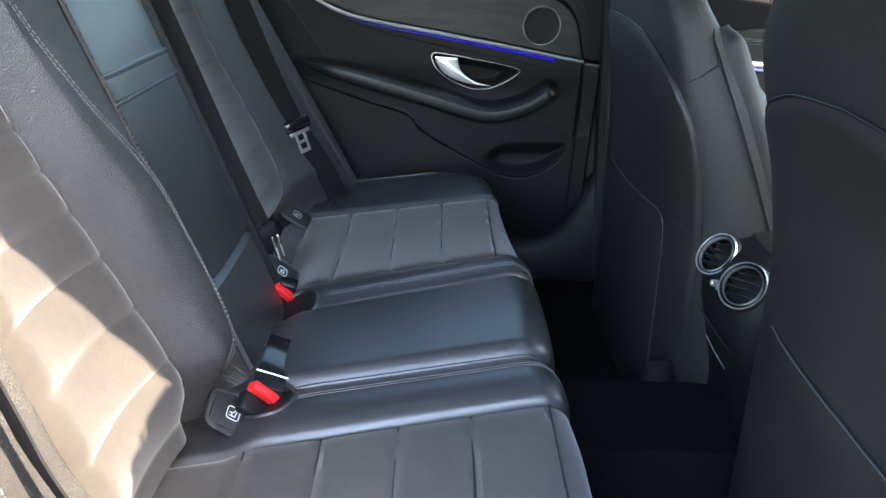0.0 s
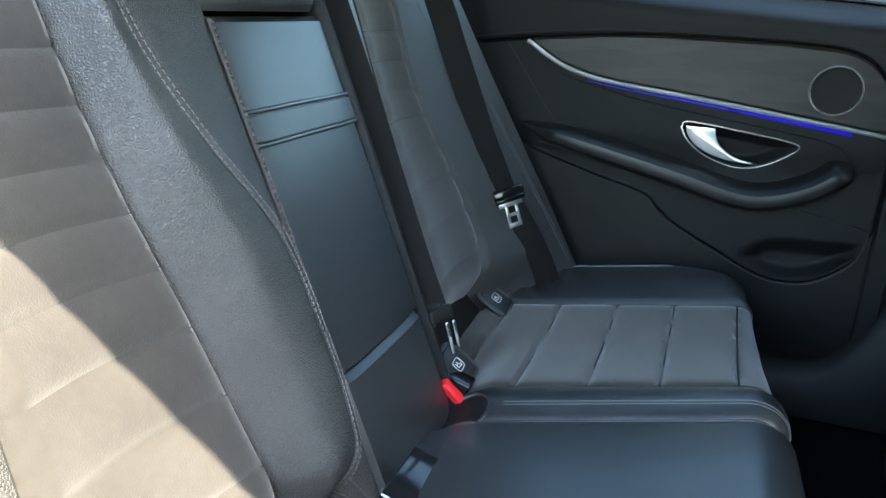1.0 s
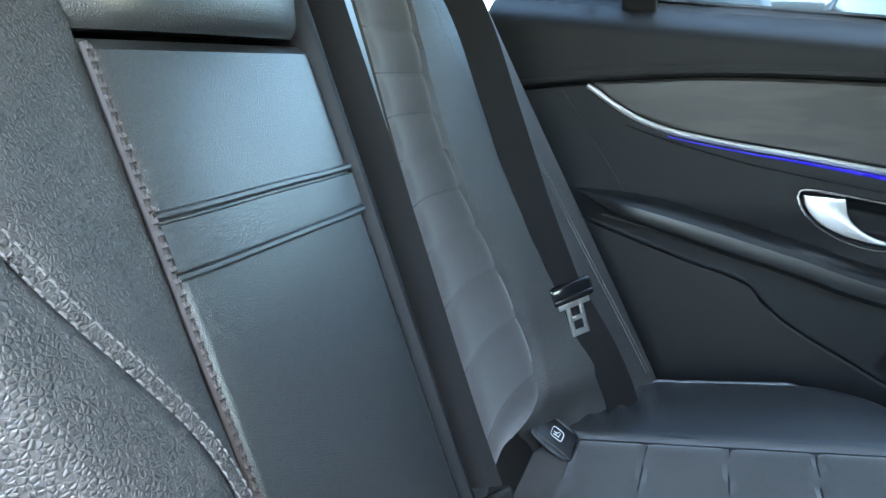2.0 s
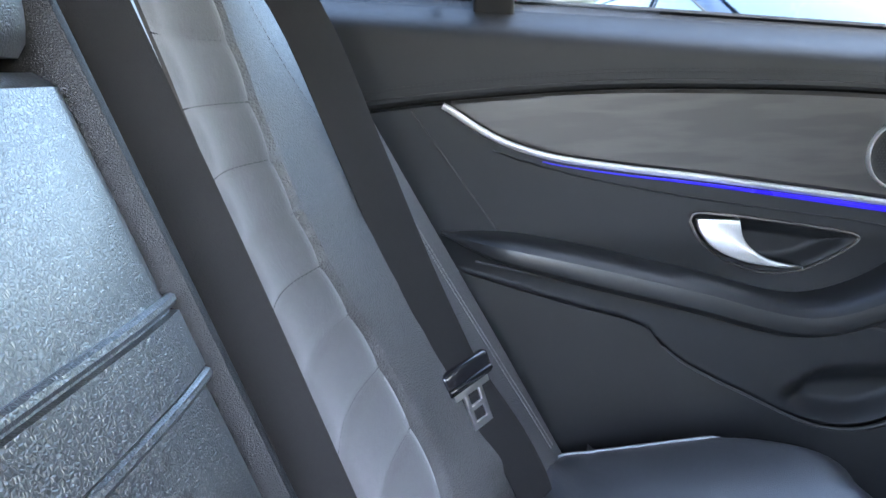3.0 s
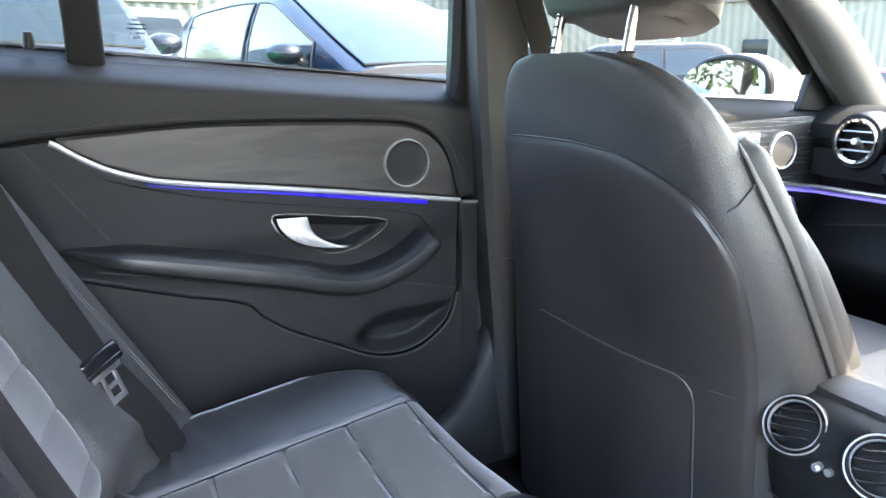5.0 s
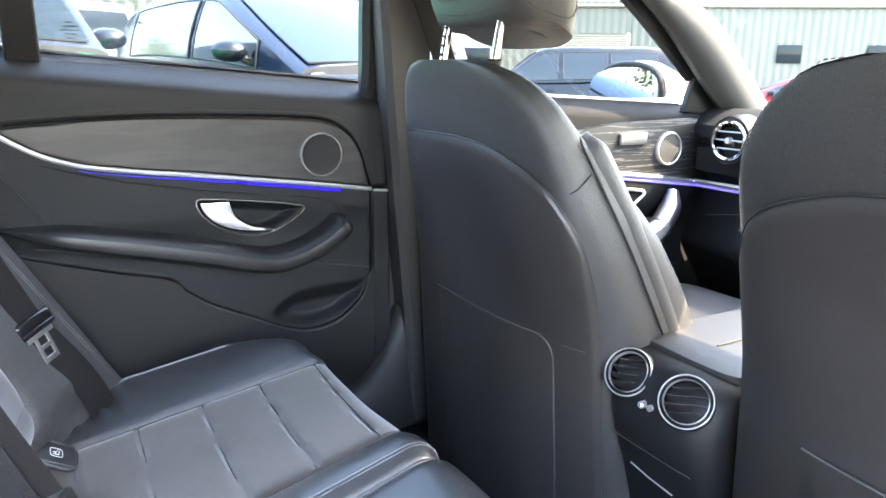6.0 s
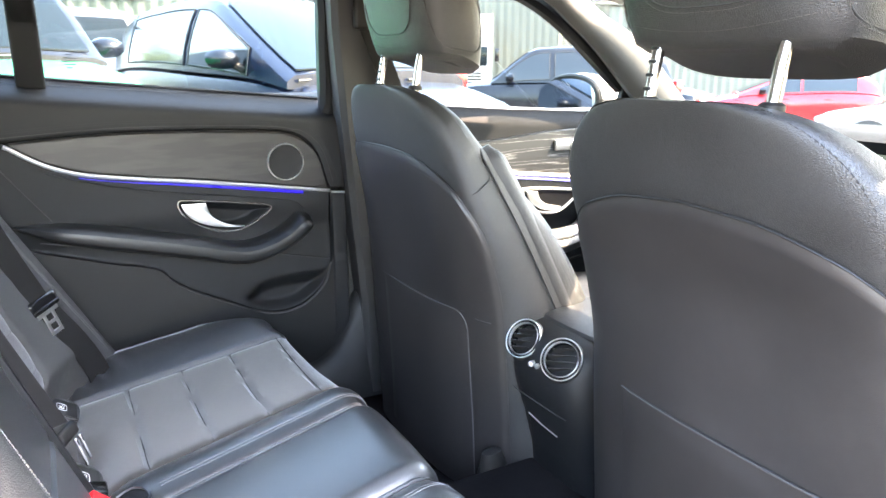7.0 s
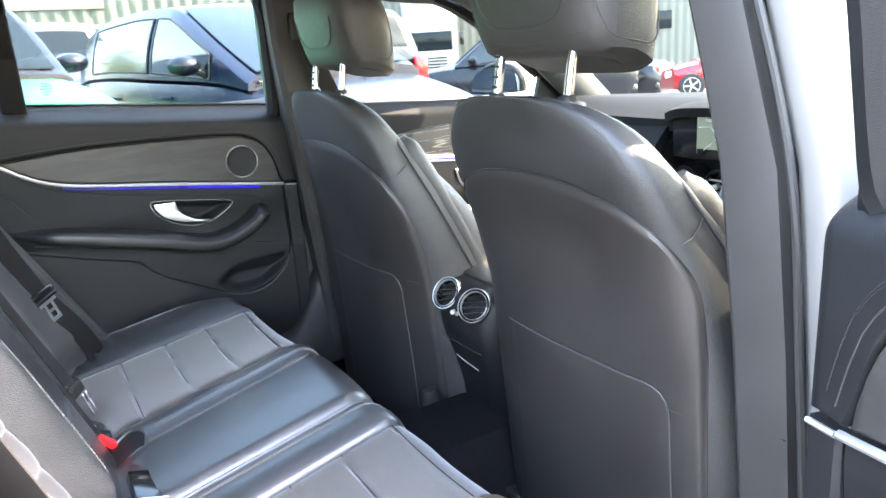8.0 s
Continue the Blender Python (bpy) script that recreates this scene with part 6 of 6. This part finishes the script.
        part("stalk", tube([go((L * 0.15, sg * (W / 2 - 0.06), belt + 0.01)), go((L * 0.15, my - sg * 0.03, belt + 0.06))], 0.03, 8), RUBBER, mir)
        for hx in (-L * 0.20, L * 0.02):
            part("door_handle", tube(spline([go((hx - 0.09, sg * (W / 2 - 0.008), belt * 0.86)), go((hx, sg * (W / 2 + 0.028), belt * 0.865)), go((hx + 0.09, sg * (W / 2 - 0.008), belt * 0.86))], 9), 0.013, 8), paint, car)
        part("door_gap", tube([go((-L * 0.06, sg * (W / 2 + 0.001) * 0.985, 0.35)), go((-L * 0.055, sg * (W / 2 + 0.003), belt * 0.66)), go((-L * 0.058, sg * (W / 2 * 0.975), belt * 0.9))], 0.004, 5), RUBBER, car)
        for wx in (-L * 0.30, L * 0.315):
            wm = m @ pose(wx, sg * (W / 2 - 0.10), 0.32, 90 if sg < 0 else -90, 0, 0)
            tyre = part("wheel", lathe([(0.20, -0.10), (0.30, -0.105), (0.32, -0.07), (0.32, 0.07), (0.30, 0.11), (0.215, 0.112), (0.205, 0.09), (0.0, 0.09)], wm, 28), RUBBER, car, "black tyre")
            part("rim", joined(*[rbox((0.16, 0.035, 0.02), 0.006, wm @ pose(0, 0, 0, 0, 0, a) @ pose(0.11, 0, 0.10)) for a in range(0, 360, 72)], lathe([(0.0, 0.115), (0.05, 0.11), (0.05, 0.09)], wm, 16), lathe([(0.195, 0.09), (0.20, 0.114), (0.212, 0.112)], wm, 28)), STEEL, tyre, "silver alloy wheel")
        part("head_lamp", rbox((0.30, 0.22, 0.10), 0.035, m @ pose(L / 2 - 0.24, sg * W * 0.335, belt * 0.685, 0, 12, sg * -28)), LAMP_CLEAR, car)
        lamp_at, lamp_size = ((-L / 2 + 0.045, sg * W * 0.40, belt * 0.88), (0.14, 0.17, 0.30)) if style == "suv" else ((-L / 2 + 0.11, sg * W * 0.36, belt * 0.86), (0.14, 0.20, 0.13))
        part("tail_lamp", rbox(lamp_size, 0.03, m @ pose(*lamp_at, 0, 0, sg * 20)), LAMP_RED, car, "red tail lamp")

    # front and rear screens
    def screen(xs, xe, inset):
        def at(u, v):
            x = lerp(xs, xe, v)
            z = along(roof, x)
            y1 = cabin(x, 1.0)[0]
            y = lerp(-1, 1, u) * (y1 * 0.93 - inset)
            return go((x, y, z + 0.012 + 0.016 * (1 - (2 * u - 1) ** 2)))
        return slab(at, 14, 10, (0, 0, -0.01))
    part("windscreen", screen(xb - 0.03, roof[-2][0] + 0.03, 0.03), TINTED, car, "large front windscreen")
    part("rear_screen", screen(roof[0][0] + 0.06, roof[2][0] - 0.06, 0.10), TINTED, car)
    for k in (0.12, -0.42):
        part("wiper", tube([go((xb + 0.02, k * W, along(deck, xb) + 0.03)), go((xb - 0.10, (k + 0.28) * W, along(deck, xb) + 0.055))], 0.010, 6), RUBBER, car)
    part("grille", rbox((0.06, W * 0.42, 0.14), 0.02, m @ pose(L / 2 - 0.05, 0, belt * 0.55)), GLOSSBLACK, car)
    part("bumper", rbox((0.30, W * 0.86, 0.20), 0.07, m @ pose(L / 2 - 0.16, 0, 0.34)), paint, car)
    part("rear_bumper", rbox((0.28, W * 0.88, 0.22), 0.07, m @ pose(-L / 2 + 0.15, 0, 0.42)), paint, car)
    part("plate", rbox((0.012, 0.52, 0.11), 0.003, m @ pose(-L / 2 - 0.004, 0, 0.62)), WHITE_INK, car)
    return car


parked_car((1.55, 4.85), -76, (4.25, 1.66, 1.62), NAVY, "dark navy hatchback parked beside the car", "hatch")
parked_car((-0.95, 5.0), -75, (4.50, 1.86, 1.80), WHITE_CAR, "pale mint green car parked beside the car", "suv", cabin_paint=BLACK_CAR)
parked_car((0.10, 10.6), 92, (4.40, 1.84, 1.78), GREY_CAR, "blue-grey tall car parked in the row behind", "suv")
parked_car((3.66, 9.22), 91, (4.40, 1.80, 1.80), BLACK_CAR, "black car with red tail lamps parked behind", "suv")
parked_car((8.33, 10.44), 146, (4.70, 1.90, 1.68), BLACK_CAR, "black estate car standing side-on", "suv")
parked_car((16.3, 11.0), 134, (4.20, 1.80, 1.46), RED_CAR, "red hatchback parked ahead", "hatch")
parked_car((10.9, 11.6), 120, (4.40, 1.80, 1.46), BLACK_CAR, "black saloon parked ahead", "saloon")
parked_car((13.5, 5.7), 128, (4.30, 1.80, 1.30), PALE_CAR, "white low car parked ahead", "saloon")
parked_car((-5.0, 4.3), -84, (4.5, 1.84, 1.50), GREY_CAR, "blue-grey car in the parking row", "hatch")

# lorry
lorry_base = (16.4, 27.2, land(16.4))
lm = pose(*lorry_base, 0, 0, -122)
lorry = thing("lorry", lorry_base, "white box lorry facing the car park", "lorry")
LORRY_WHITE = material("white_lorry_paint", (0.32, 0.32, 0.32), 0.35, vary=0.04)
part("cab", loft([[tuple(lm @ Vector((x, y, z))) for y, z in ((-1.2, 0.5), (1.2, 0.5), (1.22, 1.6), (1.15, 2.75), (-1.15, 2.75), (-1.22, 1.6))] for x in (-0.9, 0.85, 0.98)]), LORRY_WHITE, lorry)
part("wind_deflector", loft([[tuple(lm @ Vector((x, y, z))) for y, z in ((-1.1, 2.7), (1.1, 2.7), (1.05, h), (-1.05, h))] for x, h in ((-0.9, 3.7), (0.2, 3.3), (0.8, 2.85))]), LORRY_WHITE, lorry)
part("windscreen", rbox((0.05, 2.0, 0.78), 0.02, lm @ pose(0.975, 0, 2.05)), TINTED, lorry)
part("grille", joined(*[rbox((0.04, 1.5, 0.05), 0.01, lm @ pose(1.0, 0, 0.95 + 0.13 * k)) for k in range(4)]), GLOSSBLACK, lorry)
part("bumper", rbox((0.2, 2.4, 0.4), 0.05, lm @ pose(0.95, 0, 0.62)), LORRY_WHITE, lorry)
for s in (1, -1):
    part("mirror", rbox((0.12, 0.2, 0.55), 0.04, lm @ pose(0.95, s * 1.42, 2.1)), GLOSSBLACK, lorry)
    part("head_lamp", rbox((0.06, 0.34, 0.2), 0.03, lm @ pose(1.02, s * 0.92, 0.72)), LAMP_CLEAR, lorry)
    part("wheel", lathe([(0.0, -0.15), (0.48, -0.15), (0.5, 0.1), (0.3, 0.16), (0.0, 0.1)], lm @ pose(0, s * 1.05, 0.5, -90 * s, 0, 0), 20), RUBBER, lorry)
part("box_body", rbox((7.0, 2.5, 3.1), 0.04, lm @ pose(-4.7, 0, 2.4)), LORRY_WHITE, lorry)


# buildings
def cladding(x0, y0, x1, y1, z0, z1, pitch, deep):
    n = int(math.hypot(x1 - x0, y1 - y0) / pitch * 4) + 1
    d = Vector((x1 - x0, y1 - y0, 0)).normalized()
    nrm = Vector((d.y, -d.x, 0))
    def at(u, v):
        k = round(u * (n - 1)) % 4
        return Vector((lerp(x0, x1, u), lerp(y0, y1, u), lerp(z0, z1, v))) + nrm * (deep if k in (1, 2) else 0)
    return slab(at, n, 2, -nrm * 0.2)


GREEN_CLAD = material("green_cladding", (0.055, 0.066, 0.052), 0.6, vary=0.12, vary_scale=0.6)
PALE_CLAD = material("pale_green_cladding", (0.10, 0.105, 0.085), 0.6, vary=0.1, vary_scale=0.5)
SHUTTER = material("pale_shutter", (0.11, 0.106, 0.09), 0.6, vary=0.08, vary_scale=0.8)
RENDERED = material("white_render", (0.22, 0.215, 0.20), 0.85, vary=0.08, vary_scale=0.8, grain="noise", grain_scale=40, grain_depth=0.004)
ROOF_TILE = material("grey_roof", (0.09, 0.088, 0.085), 0.8, vary=0.15, vary_scale=1.0)

shed = thing("workshop_building", (-3, 19.5, 0), "dark green ribbed metal workshop building", "building")
part("wall", cladding(-5, 18.8, 6.2, 18.4, 0, 5.2, 0.30, 0.05), GREEN_CLAD, shed, "green ribbed metal wall")
part("side_wall", cladding(6.2, 18.4, 8.0, 30, 0, 5.2, 0.30, 0.05), GREEN_CLAD, shed)
part("roof", slab(lambda u, v: (lerp(-5.3, 8.3, u), lerp(18.2, 31, v), lerp(5.2, 7.2, v)), 3, 3, (0, 0, 0.1)), ROOF_TILE, shed)
part("sign_board", rbox((3.2, 0.06, 0.62), 0.02, pose(0.6, 18.55, 2.98, 0, 0, -2)), SHUTTER, shed, "plain pale sign board")
part("gutter", tube([(-5, 18.65, 5.15), (6.2, 18.25, 5.15)], 0.07, 8), HARD, shed)

hall = thing("warehouse", (28, 28, -0.6), "pale green ribbed warehouse with a roller shutter", "building")
part("wall", cladding(13.0, 38.5, 24.0, 30.2, -0.7, 6.4, 0.40, 0.06), PALE_CLAD, hall, "pale ribbed metal wall")
part("wall", cladding(26.8, 28.1, 40.0, 18.0, -0.7, 4.3, 0.40, 0.06), PALE_CLAD, hall, "pale ribbed metal wall")
part("wall", cladding(24.0, 30.2, 26.8, 28.1, 3.0, 4.6, 0.40, 0.06), PALE_CLAD, hall)
sh = Vector((26.8 - 24.0, 28.1 - 30.2, 0))
part("shutter", joined(*[tube([Vector((24.0, 30.25, z)) + sh * 0.04, Vector((24.0, 30.25, z)) + sh * 0.96], 0.06, 6) for z in (lerp(-0.6, 2.95, k / 32) for k in range(33))]), SHUTTER, hall, "closed roller shutter")
part("roof", slab(lambda u, v: (lerp(23.5, 40.5, u) + 4 * v, lerp(30.6, 17.4, u) + 5.2 * v, lerp(4.3, 6.0, v)), 3, 3, (0, 0, 0.12)), ROOF_TILE, hall)
part("roof", slab(lambda u, v: (lerp(12.5, 24.3, u) + 4 * v, lerp(38.9, 30.0, u) + 5.2 * v, lerp(6.4, 8.0, v)), 3, 3, (0, 0, 0.12)), ROOF_TILE, hall)
part("gutter", tube([(23.8, 30.2, 4.35), (40.2, 17.7, 4.25)], 0.09, 8), SHUTTER, hall)
for k in range(3):
    part("window", rbox((1.2, 0.08, 0.9), 0.03, pose(29.6 + 3.4 * k, 25.85 - 2.6 * k, 2.0, 0, 0, -37)), TINTED, hall)

house_base = (37.5, 27.0, -0.75)
hm = pose(*house_base, 0, 0, -52)
house = thing("bungalow", house_base, "white rendered bungalow with a grey roof", "house")
part("wall", rbox((12, 7, 2.9), 0.03, hm @ pose(0, 0, 1.45)), RENDERED, house)
part("roof", loft([[tuple(hm @ Vector((x, y, z))) for y, z in ((-3.9, 2.8), (0, 4.6), (3.9, 2.8), (3.9, 2.7), (-3.9, 2.7))] for x in (-6.4, 6.4)]), ROOF_TILE, house)
for k, x in enumerate((-4.2, -1.4, 1.6, 4.4)):
    win = part("window", rbox((1.2, 0.12, 1.1), 0.02, hm @ pose(x, -3.5, 1.6)), WHITE_INK, house, "white framed window")
    for dx in (-0.29, 0.29):
        part("pane", rbox((0.46, 0.04, 0.90), 0.01, hm @ pose(x + dx, -3.58, 1.6)), TINTED, win)

copy_thing(house, pose(-21, 23, 0, 0, 0, 60))
# low trailer side with posts in front of the workshop
trailer = thing("green_trailer", (1.0, 16.4, 0), "light green railed trailer behind the cars", "trailer")
GREEN_RAIL = material("light_green_paint", (0.10, 0.16, 0.075), 0.5, vary=0.2, vary_scale=3)
part("deck", rbox((9.0, 2.0, 0.5), 0.04, pose(0.5, 17.2, 1.55, 0, 0, -2)), GREEN_RAIL, trailer)
part("side_rail", rbox((9.0, 0.06, 0.10), 0.02, pose(0.5, 16.2, 2.12, 0, 0, -2)), GREEN_RAIL, trailer)
post = None
for k in range(17):
    part("post", rbox((0.06, 0.06, 0.56), 0.01, pose(-3.8 + 0.54 * k, 16.2 + 0.15 - 0.019 * k, 2.02)), GREEN_RAIL, trailer)
for x in (-2.5, -1.5, 2.5, 3.5):
    part("wheel", lathe([(0.0, -0.12), (0.42, -0.12), (0.45, 0.0), (0.42, 0.12), (0.0, 0.12)], pose(x, 16.5, 0.45, 90, 0, 0), 20), RUBBER, trailer)


# trees beyond the roofs
BARK = material("tree_bark", (0.12, 0.09, 0.07), 0.9, vary=0.3, vary_scale=4, grain="noise", grain_scale=30, grain_depth=0.02)
LEAF = material("green_leaves", (0.09, 0.14, 0.035), 0.6, vary=0.5, vary_scale=0.9)


def tree(at, height, spread, seed):
    rng = random.Random(seed)
    ob = thing("tree", at, "broad leafy green tree behind the buildings", "tree", group="trees")
    o = Vector(at)
    limbs = [tube(spline([o, o + Vector((0.1, 0.1, height * 0.3)), o + Vector((0.0, 0.2, height * 0.75))], 10), lambda t: lerp(0.28, 0.06, t), 8)]
    tips = []
    for k in range(14):
        a, z0 = rng.uniform(0, math.tau), rng.uniform(0.3, 0.7) * height
        end = o + Vector((math.cos(a) * spread * rng.uniform(0.5, 0.9), math.sin(a) * spread * rng.uniform(0.5, 0.9), z0 + rng.uniform(0.1, 0.3) * height))
        limbs.append(tube(spline([o + Vector((0, 0.1, z0)), (o + Vector((0, 0, z0)) + end) / 2 + Vector((0, 0, 0.2)), end], 8), lambda t: lerp(0.10, 0.02, t), 6))
        tips.append(end)
    part("trunk", joined(*limbs), BARK, ob)
    v, f = [], []
    for k in range(2600):
        c = rng.choice(tips) + Vector((rng.gauss(0, 0.27), rng.gauss(0, 0.27), rng.gauss(0, 0.2))) * spread
        a = Vector((rng.gauss(0, 1), rng.gauss(0, 1), rng.gauss(0, 1))).normalized()
        b = a.orthogonal().normalized()
        s = rng.uniform(0.10, 0.24)
        i = len(v)
        v += [tuple(c - a * s), tuple(c + b * s * 0.5), tuple(c + a * s), tuple(c - b * s * 0.5)]
        f.append((i, i + 1, i + 2, i + 3))
    tagged(part("crown", (v, f), LEAF, ob), kind="stuff")


tree((44, 33, -0.75), 8.5, 3.4, 3)
tree((50, 20, -0.75), 9.0, 3.6, 5)
tree((30, 44, -0.75), 9.5, 3.6, 7)
tree((-27, 24, 0), 7.5, 3.2, 13)
tree((-31, 12, 0), 6.5, 3.2, 17)
tree((-25, 6.5, 0), 5.5, 2.8, 19)
tree((-19, 33, 0), 9.0, 3.6, 15)
tree((-14, -22, 0), 8.0, 3.2, 9)
tree((-26, -14, 0), 9.0, 3.6, 11)
